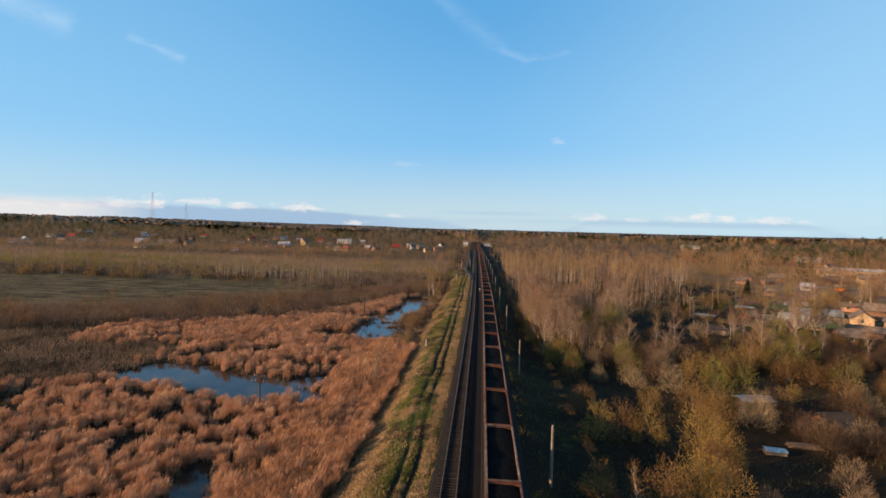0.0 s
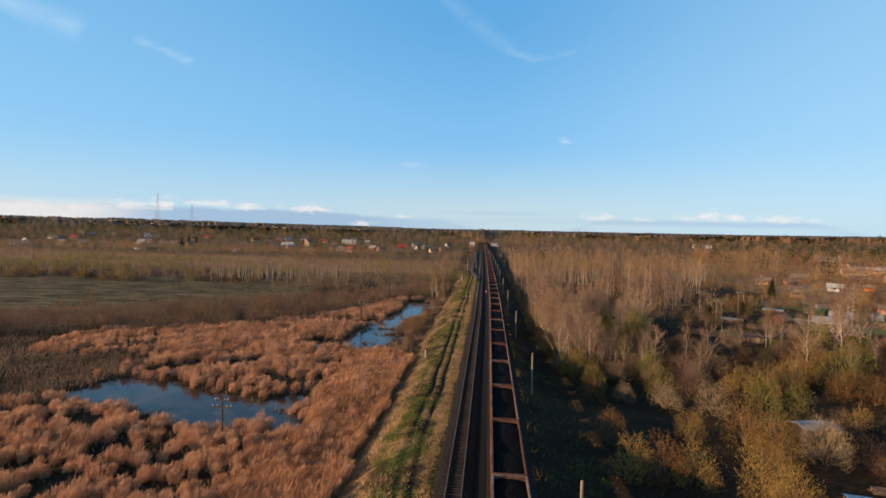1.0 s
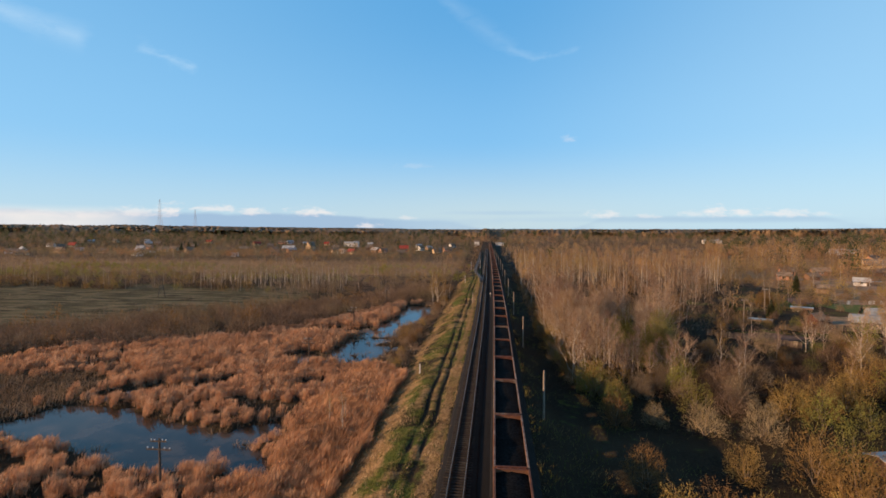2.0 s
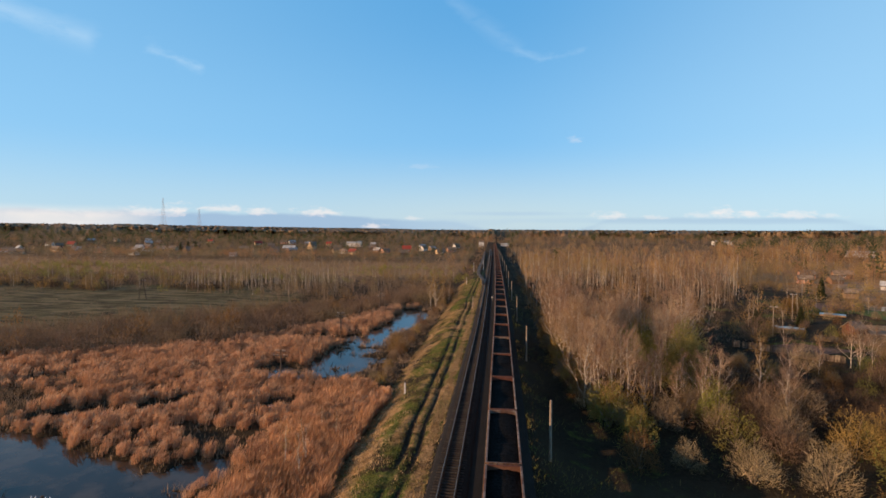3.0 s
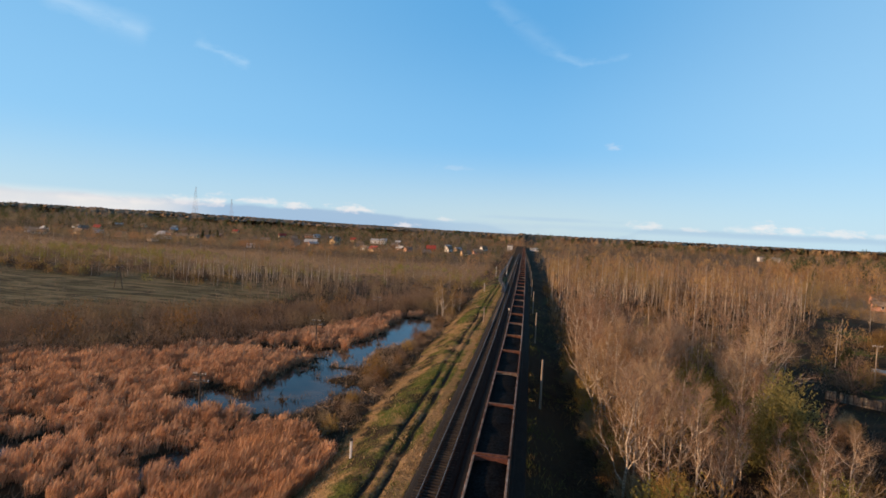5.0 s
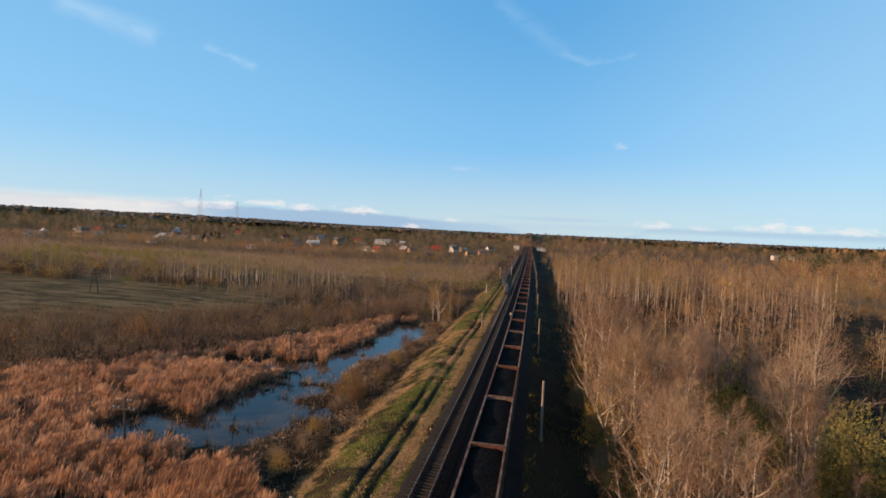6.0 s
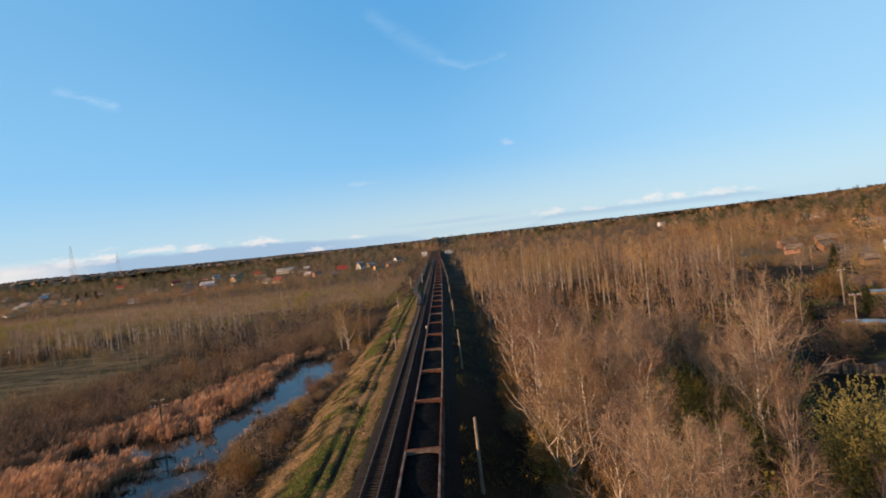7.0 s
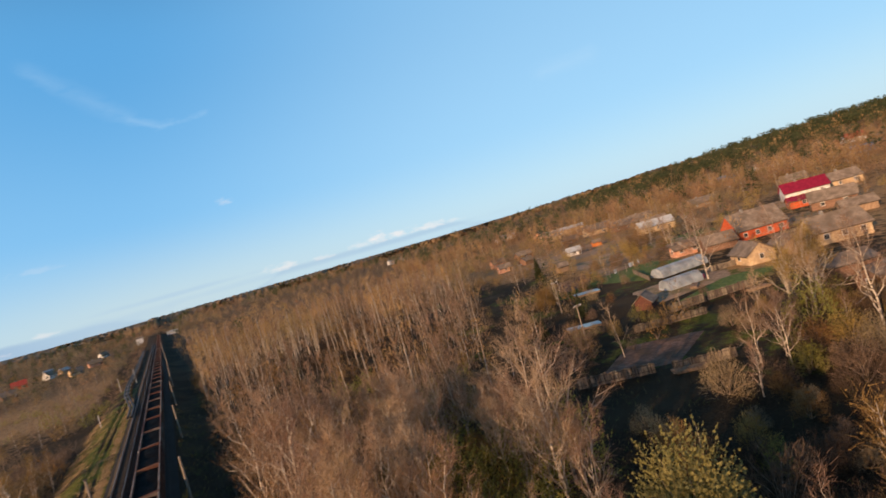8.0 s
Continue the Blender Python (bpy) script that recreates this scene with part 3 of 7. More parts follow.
# ---- railway ----
def rail_strip(centre, y0, y1, step):
    """A rail's profile swept along the line, following its bend."""
    prof = [(-0.06, -0.38), (0.06, -0.38), (0.06, -0.35), (0.015, -0.33), (0.015, -0.25), (0.037, -0.24), (0.037, -0.20), (-0.037, -0.20), (-0.037, -0.24), (-0.015, -0.25), (-0.015, -0.33), (-0.06, -0.35)]
    return sweep(prof, centre, y0, y1, step)


def sweep(prof, centre, y0, y1, step):
    ys = np.arange(y0, y1 + 0.1, step)
    n = len(prof)
    V = np.array([(centre + float(bend(y)) + px, y, pz) for y in ys for px, pz in prof])
    F = [(i * n + j, i * n + (j + 1) % n, (i + 1) * n + (j + 1) % n, (i + 1) * n + j) for i in range(len(ys) - 1) for j in range(n)]
    return V, np.array(F)


TRACK_FREE, TRACK_TRAIN = -2.5, 2.45
bed = [(-4.75, -0.9), (5.5, -0.9), (5.3, -0.60), (0.5, -0.575), (-0.4, -0.575), (-4.45, -0.60)]
tagged(part("track_bed", sweep(bed, 0.0, -40, 825, 20), M["ballast"]), label="dark coal-dusted gravel bed between the tracks", category="railway track", kind="structure")


def sleeper_mesh():
    bm = boxes((-1.35, -0.12, -0.54, 1.35, 0.12, -0.36), bevel=0.02)
    for sx in (-0.76, 0.76):
        box(bm, sx - 0.16, -0.09, -0.36, sx + 0.16, 0.09, -0.345)
    me = bpy.data.meshes.new("sleeper")
    bm.to_mesh(me)
    bm.free()
    me.materials.append(M["sleeper"])
    return me


def build_track(centre, name, label, first, last):
    top = -0.43
    prof = [(-2.0, -0.75), (2.0, -0.75), (1.75, top), (0.9, top), (0.6, top - 0.03), (-0.6, top - 0.03), (-0.9, top), (-1.75, top)]
    line = tagged(part(name, sweep(prof, centre, -40, 825, 20), M["ballast"]), label=label, category="railway track", kind="structure")
    for side in (-0.76, 0.76):
        part("rail", rail_strip(centre + side, -40, 825, 10), M["rail"], line, "worn steel rail with a shiny head")
    rng = random.Random(7)
    me = sleeper_mesh()
    V0 = np.array([(x, y, z) for z in (-0.54, -0.36) for x, y in ((-1.35, -0.12), (1.35, -0.12), (1.35, 0.12), (-1.35, 0.12))])
    F0 = np.array([(4, 5, 6, 7), (0, 1, 5, 4), (1, 2, 6, 5), (2, 3, 7, 6), (3, 0, 4, 7)])
    rest_v, rest_f, count = [], [], 0
    y = -30.0
    while y < 520:
        x = centre + float(bend(y)) + rng.uniform(-0.05, 0.05)
        if first < y < last:
            ob = part("sleeper", me, None, line)
            ob.matrix_basis = pose(x, y, rng.uniform(-0.012, 0.012), 0, 0, rng.uniform(-1.2, 1.2))
        else:
            rest_v.append(V0 + (x, y, 0))
            rest_f.append(F0 + count)
            count += len(V0)
        y += 0.56
    ob = part("sleepers", (np.concatenate(rest_v), np.concatenate(rest_f)), M["sleeper"], line)
    tagged(ob, kind="stuff")


def upright(plan, z0, z1):
    """An (x, y) outline drawn out upwards."""
    bm = bmesh.new()
    a = [bm.verts.new((x, y, z0)) for x, y in plan]
    b = [bm.verts.new((x, y, z1)) for x, y in plan]
    n = len(plan)
    for i in range(n):
        bm.faces.new((a[i], a[(i + 1) % n], b[(i + 1) % n], b[i]))
    bm.faces.new(a[::-1])
    bm.faces.new(b)
    return bm


def build_wagon(paint, rim_paint, end_paint, load, half=6.5):
    """An open coal gondola, 12.4 m long, its middle at the origin, z = 0 at the rail's head."""
    w = empty("coal_wagon", pose(0, 0, 0), category="railway wagon", group="wagons of the coal train")
    wide, floor, top = 1.45, 1.25, 3.45
    for side in (-1, 1):
        plan = [(side * (wide - 0.04), -half), (side * (wide - 0.04), half)]
        for k in range(8, -1, -1):
            y = -half + 0.1 + k * (2 * half - 0.2) / 8
            plan += [(side * (wide + 0.04), y + 0.09), (side * (wide + 0.14), y + 0.07), (side * (wide + 0.14), y - 0.07), (side * (wide + 0.04), y - 0.09)]
        part("side_wall", upright(plan, floor - 0.15, top - 0.08), paint, w, "ribbed steel side wall")
        part("top_rim", boxes((side * wide - 0.07, -half - 0.02, top - 0.079, side * wide + 0.10, half + 0.02, top + 0.03), bevel=0.015), rim_paint, w, "scuffed pale top rim")
    for end in (-1, 1):
        plan = [(-wide + 0.05, end * (half - 0.05)), (wide - 0.05, end * (half - 0.05))]
        for k in range(4, -1, -1):
            x = -1.2 + k * 0.6
            plan += [(x + 0.10, end * (half + 0.05)), (x + 0.06, end * (half + 0.14)), (x - 0.06, end * (half + 0.14)), (x - 0.10, end * (half + 0.05))]
        part("end_wall", upright(plan, floor - 0.1, top - 0.06), end_paint, w, "ribbed rusty end wall")
        part("end_rim", boxes((-wide + 0.07, end * half - 0.08, top - 0.059, wide - 0.07, end * half + 0.10, top + 0.02), bevel=0.015), end_paint, w)
    # heaped load of coal inside
    rng = np.random.RandomState(11 + int(load * 100))
    gx, gy = np.meshgrid(np.linspace(-wide + 0.05, wide - 0.05, 9), np.linspace(-half + 0.06, half - 0.06, 33))
    gz = load + 0.16 * np.cos(gx * 1.05) + 0.10 * wave(gx, gy, 3, 5.0) + rng.uniform(-0.05, 0.05, gx.shape)
    i = (np.arange(32)[:, None] * 9 + np.arange(8)[None]).ravel()
    part("coal_load", (np.stack([gx.ravel(), gy.ravel(), gz.ravel()], 1), np.stack([i, i + 1, i + 10, i + 9], 1)), M["coal"], w, "black coal heap")
    part("underframe", boxes((-0.35, -half - 0.02, 0.85, 0.35, half + 0.02, 1.149), (-1.35, -half, 1.0, -0.36, half, 1.148), (0.36, -half, 1.0, 1.35, half, 1.148)), M["iron"], w)
    for end in (-1, 1):
        c = end * 4.3
        bm = boxes((-1.05, c - 1.2, 0.42, -0.85, c + 1.2, 0.75), (0.85, c - 1.2, 0.42, 1.05, c + 1.2, 0.75), (-1.0, c - 0.2, 0.5, 1.0, c + 0.2, 0.99), bevel=0.03)
        bogie = part("bogie", bm, M["iron"], w)
        for wy in (-0.92, 0.92):
            bm = rod(bmesh.new(), (-1.0, c + wy, 0.475), (1.0, c + wy, 0.475), 0.08)
            for side in (-0.76, 0.76):
                rod(bm, (side - 0.065, c + wy, 0.475), (side + 0.065, c + wy, 0.475), 0.475, 0.475, 14)
            part("wheelset", bm, M["iron"], bogie)
        bm = boxes((-0.13, min(end * (half + 0.02), end * (half + 0.13)), 0.9, 0.13, max(end * (half + 0.02), end * (half + 0.13)), 1.12), bevel=0.03)
        part("coupler", bm, M["iron"], w)
    return w


WAGON_PITCH, WAGON_JOINT = 13.3, 72.0        # length over couplers; place of one gap along the line


def build_train():
    kinds = [build_wagon(M["rust"], M["brown_wagon"], M["rust"], 3.08), build_wagon(M["brown_wagon"], M["grey_wagon"], M["brown_wagon"], 3.0),
             build_wagon(M["rust"], M["grey_wagon"], M["rust"], 2.92, 6.3), build_wagon(M["brown_wagon"], M["rust"], M["rust"], 3.05)]
    names = ["rust-red open coal wagon with a black load", "brown open coal wagon with pale grey rims",
             "rust-red open coal wagon with pale rims, half full", "brown open coal wagon with rusty rims and ends"]
    used = set()
    order = [2, 1, 2, 0, 1, 3]
    for k in range(-3, 56):
        y = WAGON_JOINT + (k + 0.5) * WAGON_PITCH
        kind = order[k % 6]
        x = TRACK_TRAIN + float(bend(y))
        m = pose(x, y, -0.2, 0, 0, math.degrees(math.atan(float(bend(y - 5) - bend(y + 5)) / 10)))
        if kind in used:
            copy_thing(kinds[kind], m)
        else:
            kinds[kind].matrix_basis = m
            used.add(kind)
            tagged(kinds[kind], label=names[kind])


build_train()


def signal_pole(x, y, height, arms, name, label, mat, radius=0.13):
    z = float(ground_z(x, y))
    p = empty(name, pose(x, y, z), label=label, category="pole", group=name + " row")
    part("shaft", rod(bmesh.new(), (0, 0, -0.5), (0, 0, height), radius, radius * 0.72, 10), mat, p)
    for k in range(arms):
        h = height - 0.25 - 0.85 * k
        reach = 0.9 + 0.45 * k
        part("crossarm", boxes((-reach, -0.06 - radius, h - 0.07, reach, 0.06 - radius, h + 0.07), bevel=0.01), mat, p)
        for ix in (-0.85, -0.45, 0.45, 0.85):
            sx = ix * reach / 0.95
            bm = rod(bmesh.new(), (sx, -radius, h + 0.071), (sx, -radius, h + 0.17), 0.02, 0.02, 6)
            rod(bm, (sx, -radius, h + 0.13), (sx, -radius, h + 0.26), 0.06, 0.045, 8)
            part("insulator", bm, M["porcelain"], p)
    return p


for k in range(12):
    y = 55 + 42.0 * k
    signal_pole(7.9 - 0.0105 * (y - 55) + (float(bend(y)) + 1.5 if y > 330 else 0.0), y, 6.5, 0, "trackside_pole", "weathered pale pole beside the coal train", M["old_wood"], 0.17)
for x, y in ((-33.6, 78.6), (-36.1, 130.0), (-38.2, 172.0), (-37.5, 214.0)):
    signal_pole(x, y, 5.6, 2, "telegraph_pole", "old telegraph pole with two crossarms standing in reeds", M["dark_wood"], 0.15)

for x, y, h in ((-13.2, 353.0, 5.6), (-7.7, 357.0, 5.8), (-12.9, 279.5, 3.4)):
    signal_pole(x, y, h, 0, "signal_mast", "thin pale post on the railway bank", M["white_paint"], 0.11)


def frame_pole(x, y, height):
    """A power pole on two spread legs with a brace and one crossarm."""
    p = empty("power_pole", pose(x, y, float(ground_z(x, y)), 0, 0, 25), label="dark wooden power pole on two spread legs", category="pole")
    for sx in (-1, 1):
        part("leg", rod(bmesh.new(), (sx * 1.35, 0, -0.5), (sx * 0.12, 0, height), 0.14, 0.10, 8), M["dark_wood"], p)
    part("brace", rod(bmesh.new(), (-0.75, 0, height * 0.52), (0.75, 0, height * 0.52), 0.07, 0.07, 6), M["dark_wood"], p)
    part("crossarm", boxes((-1.0, -0.18, height - 0.6, 1.0, -0.06, height - 0.46), bevel=0.01), M["dark_wood"], p)
    for sx in (-0.9, 0.0, 0.9):
        part("insulator", rod(bmesh.new(), (sx, -0.12, height - 0.46), (sx, -0.12, height - 0.2), 0.05, 0.035, 8), M["porcelain"], p)


frame_pole(-129.5, 223.5, 7.6)


# ---- plants: generators ----
def tube(P, R, sides):
    """Tapered tube along points P with radii R."""
    P, R = np.asarray(P, float), np.asarray(R, float)
    T = np.gradient(P, axis=0)
    T /= np.linalg.norm(T, axis=1)[:, None] + 1e-9
    ref = np.where(np.abs(T[:, 2:3]) > 0.9, np.array([[1.0, 0, 0]]), np.array([[0, 0, 1.0]]))
    A = np.cross(T, ref)
    A /= np.linalg.norm(A, axis=1)[:, None] + 1e-9
    B = np.cross(T, A)
    ang = np.arange(sides) / sides * 6.2832
    V = (P[:, None] + R[:, None, None] * (np.cos(ang)[None, :, None] * A[:, None] + np.sin(ang)[None, :, None] * B[:, None])).reshape(-1, 3)
    n = len(P)
    i = (np.arange(n - 1)[:, None] * sides + np.arange(sides)[None]).ravel()
    j = (np.arange(n - 1)[:, None] * sides + (np.arange(sides)[None] + 1) % sides).ravel()
    return V, np.concatenate([np.stack([i, j, j + sides], 1), np.stack([i, j + sides, i + sides], 1)])


def merge(pieces):
    Vs, Fs, n = [], [], 0
    for V, F in pieces:
        Vs.append(V)
        Fs.append(F + n)
        n += len(V)
    return np.concatenate(Vs), np.concatenate(Fs)


def slivers(P, D, L, W, r):
    """Thin triangles from P along D: twigs."""
    side = np.cross(D, r.normal(size=D.shape))
    side /= np.linalg.norm(side, axis=1)[:, None] + 1e-9
    w = (W * 0.5)[:, None] * side
    V = np.stack([P - w, P + w, P + D * L[:, None]], 1).reshape(-1, 3)
    return V, np.arange(len(V)).reshape(-1, 3)


def leaves(P, size, r):
    """One small leaf or bud cluster, a triangle, at every point."""
    a, b = r.normal(size=P.shape), r.normal(size=P.shape)
    a /= np.linalg.norm(a, axis=1)[:, None]
    b -= a * (a * b).sum(1)[:, None]
    b /= np.linalg.norm(b, axis=1)[:, None] + 1e-9
    s = (size * r.uniform(0.6, 1.4, len(P)))[:, None]
    V = np.stack([P - a * s - b * s * 0.5, P + a * s - b * s * 0.5, P + b * s], 1).reshape(-1, 3)
    return V, np.arange(len(V)).reshape(-1, 3)


def tree_geo(seed, height, spread, trunk_r, limbs, subs, twigs, twig_l, twig_w, start=0.3, lift=0.9, stems=1, sides=6, leaf=0, leaf_size=0.1, droop=0.0, splay=0.33):
    """Wood and crown of a deciduous tree or shrub, foot at the origin."""
    r = np.random.RandomState(seed)
    wood, seg_a, seg_b, seg_w = [], [], [], []
    for s in range(stems):
        lean = r.normal(0, 0.05 if stems == 1 else splay, 2) * height
        foot = np.array([0, 0, -0.3]) if stems == 1 else np.array([*r.uniform(-0.3, 0.3, 2), -0.3])
        h = height * (1 if stems == 1 else r.uniform(0.7, 1.0))
        u = np.linspace(0, 1, 7)
        P = foot + np.stack([lean[0] * u ** 1.3, lean[1] * u ** 1.3, u * h], 1)
        P[1:, :2] += r.normal(0, 0.018 * h, (6, 2)) * u[1:, None]
        R = trunk_r * (1 - 0.86 * u) * (1 if stems == 1 else 0.6)
        wood.append(tube(P, R, sides))
        n_limbs = limbs if stems == 1 else max(2, limbs // stems)
        turn = r.uniform(0, 6.28)
        for k in range(n_limbs):
            q = start + (0.96 - start) * (k + r.uniform(0, 0.8)) / n_limbs
            base = np.array([np.interp(q, u, P[:, c]) for c in range(3)])
            turn += 2.4 + r.uniform(-0.5, 0.5)
            out = np.array([math.cos(turn), math.sin(turn), 0])
            up = lift * r.uniform(0.6, 1.4)
            d = out + np.array([0, 0, up])
            d /= np.linalg.norm(d)
            ln = spread * (1.15 - 0.75 * q) * r.uniform(0.75, 1.2)
            v = np.linspace(0, 1, 5)
            B = base + v[:, None] * d * ln + (v ** 2)[:, None] * np.array([0, 0, (0.22 - droop) * ln])
            B[1:] += r.normal(0, 0.035 * ln, (4, 3))
            rr = trunk_r * (1 - 0.74 * q) * 0.58
            wood.append(tube(B, rr * (1 - 0.78 * v), 4 if sides > 4 else 3))
            for i in range(1, 4):
                seg_a.append(B[i]), seg_b.append(B[i + 1]), seg_w.append(1.0)
            for _ in range(subs):
                f = r.uniform(0.25, 0.95)
                b0 = np.array([np.interp(f, v, B[:, c]) for c in range(3)])
                d2 = d * 0.8 + r.normal(0, 0.5, 3) + np.array([0, 0, 0.25 - droop])
                d2 /= np.linalg.norm(d2)
                l2 = ln * 0.5 * r.uniform(0.6, 1.2)
                mid = b0 + d2 * l2 * 0.5 + r.normal(0, 0.05 * l2, 3)
                b1 = b0 + d2 * l2 + np.array([0, 0, (0.12 - droop) * l2])
                wood.append(tube(np.array([b0, mid, b1]), np.array([rr * 0.46, rr * 0.32, rr * 0.08]), 3))
                seg_a.append(mid), seg_b.append(b1), seg_w.append(1.3)
                seg_a.append(b0), seg_b.append(mid), seg_w.append(0.8)
        seg_a.append(P[-3]), seg_b.append(P[-1]), seg_w.append(2.0)
    A, B, W = np.array(seg_a), np.array(seg_b), np.array(seg_w)
    crown = []
    pick = r.choice(len(A), twigs, p=W / W.sum())
    f = r.uniform(0, 1, twigs)[:, None]
    P0 = A[pick] * (1 - f) + B[pick] * f
    D = B[pick] - A[pick]
    D /= np.linalg.norm(D, axis=1)[:, None] + 1e-9
    D = D * 0.7 + r.normal(0, 0.55, D.shape) + np.array([0, 0, 0.35 - 1.6 * droop])
    D /= np.linalg.norm(D, axis=1)[:, None] + 1e-9
    # half of the twigs stand further out, on unseen finer shoots
    half = twigs // 2
    P0[half:] += D[half:] * (twig_l * r.uniform(0.3, 1.25, twigs - half))[:, None]
    D[half:] += r.normal(0, 0.45, D[half:].shape)
    D /= np.linalg.norm(D, axis=1)[:, None] + 1e-9
    L = twig_l * r.uniform(0.45, 1.3, twigs)
    crown.append(slivers(P0, D, L, twig_w * r.uniform(0.7, 1.3, twigs), r))
    if leaf:
        k = r.choice(twigs, leaf)
        crown.append(leaves(P0[k] + D[k] * (L[k] * r.uniform(0.2, 1.05, leaf))[:, None], leaf_size, r))
    return merge(wood), merge(crown)


def bush_geo(seed, height, radius, stems, twigs, twig_l, twig_w, leaf=0, leaf_size=0.08, stem_r=0.035, points=5, lobes=15):
    """A dome of stems that arch out of one root, clothed with twigs and leaves."""
    r = np.random.RandomState(seed)
    wood, A, B = [], [], []
    u = np.linspace(0, 1, points)[:, None]
    for k in range(stems):
        az = 2.4 * k + r.uniform(-0.4, 0.4)
        el = math.asin(0.22 + 0.78 * ((k + r.uniform(0, 1)) / stems) ** 0.8)
        far = r.uniform(0.74, 1.06)
        tip = np.array([radius * math.cos(el) * math.cos(az), radius * math.cos(el) * math.sin(az), height * math.sin(el)]) * far
        root = np.array([*r.uniform(-0.1, 0.1, 2), -0.2])
        bow = np.array([tip[0] * 0.3, tip[1] * 0.3, tip[2] * 0.62])
        P = (1 - u) ** 2 * root + 2 * u * (1 - u) * bow + u ** 2 * tip
        P[1:] += r.normal(0, 0.025 * height, (points - 1, 3))
        V, F = tube(P, stem_r * (1 - 0.8 * u[:, 0]), 3)
        wood.append((V[3:], np.where(F < 3, F, F + len(wood) * (len(V) - 3))))
        for i in range(1 if points > 3 else 0, points - 1):
            A.append(P[i]), B.append(P[i + 1])
    ring = np.array([[0.10, 0, -0.2], [-0.05, 0.09, -0.2], [-0.05, -0.09, -0.2]]) * (stem_r / 0.035)
    wood = [(np.concatenate([ring] + [V for V, F in wood]), np.concatenate([F for V, F in wood]))]
    A, B = np.array(A), np.array(B)
    along = twigs // 5
    pick, f = r.randint(0, len(A), along), r.uniform(0, 1, along)[:, None]
    P0 = A[pick] * (1 - f) + B[pick] * f
    # the rest fills the rounded lobes of the crown, thickest near their skin
    n = twigs - along
    count = lobes
    az = 2.4 * np.arange(count) + r.uniform(-0.5, 0.5, count)
    el = np.arcsin(0.10 + 0.86 * r.permutation(count) / (count - 1))
    reach = r.uniform(0.52, 0.74, count) + 0.08 * (lobes > 15)
    centre = np.stack([np.cos(el) * np.cos(az), np.cos(el) * np.sin(az), np.sin(el)], 1) * reach[:, None]
    bulge = r.uniform(0.24, 0.38, count)
    k = r.choice(count, n, p=bulge ** 2 / (bulge ** 2).sum())
    q = r.normal(0, 1, (n, 3))
    q /= np.linalg.norm(q, axis=1)[:, None]
    c = centre[k] + q * (bulge[k] * r.uniform(0.25, 1.0, n) ** 0.5)[:, None]
    c[:, 2] = np.abs(c[:, 2]) + 0.02
    P0 = np.concatenate([P0, c * (radius, radius, height)])
    out = P0 / (radius, radius, height)
    out /= np.linalg.norm(out, axis=1)[:, None] + 1e-9
    D = 0.55 * out + np.array([0, 0, 0.35]) + r.normal(0, 0.42, P0.shape)
    D /= np.linalg.norm(D, axis=1)[:, None] + 1e-9
    L = twig_l * r.uniform(0.5, 1.3, twigs)
    crown = [slivers(P0, D, L, twig_w * r.uniform(0.7, 1.3, twigs), r)]
    if leaf:
        k = r.choice(twigs, leaf)
        crown.append(leaves(P0[k] + D[k] * (L[k] * r.uniform(0.0, 1.05, leaf))[:, None], leaf_size, r))
    return merge(wood), merge(crown)


def haze_geo(seed, height, radius, base, twigs, twig_l, twig_w, trunk_r=0.07):
    """A bare crown seen from far: a thin stem and a cloud of short rising twigs with an uneven outline."""
    r = np.random.RandomState(seed)
    lean = r.normal(0, 0.03, 2) * height
    trunk = tube(np.array([(0, 0, -0.2), (lean[0] * 0.5, lean[1] * 0.5, height * 0.5), (lean[0], lean[1], height * 0.92)]), np.array([trunk_r, trunk_r * 0.7, 0.02]), 3)
    lobes = r.normal(0, 1, (7, 3)) * (0.42, 0.42, 0.30)
    c = lobes[r.randint(0, 7, twigs)] + r.normal(0, 1, (twigs, 3)) * 0.27
    c *= (1 / np.maximum(1.0, np.linalg.norm(c, axis=1) / 1.05))[:, None]
    mid, half = (base + 1) / 2, (1 - base) / 2
    P = np.stack([c[:, 0] * radius + lean[0] * 0.6, c[:, 1] * radius + lean[1] * 0.6, height * (mid + half * 0.94 * c[:, 2])], 1)
    D = r.normal(0, 0.45, P.shape) + np.stack([c[:, 0] * 0.5, c[:, 1] * 0.5, np.full(twigs, 0.8)], 1)
    D /= np.linalg.norm(D, axis=1)[:, None]
    return trunk, slivers(P, D, twig_l * r.uniform(0.5, 1.3, twigs), twig_w * r.uniform(0.7, 1.3, twigs), r)


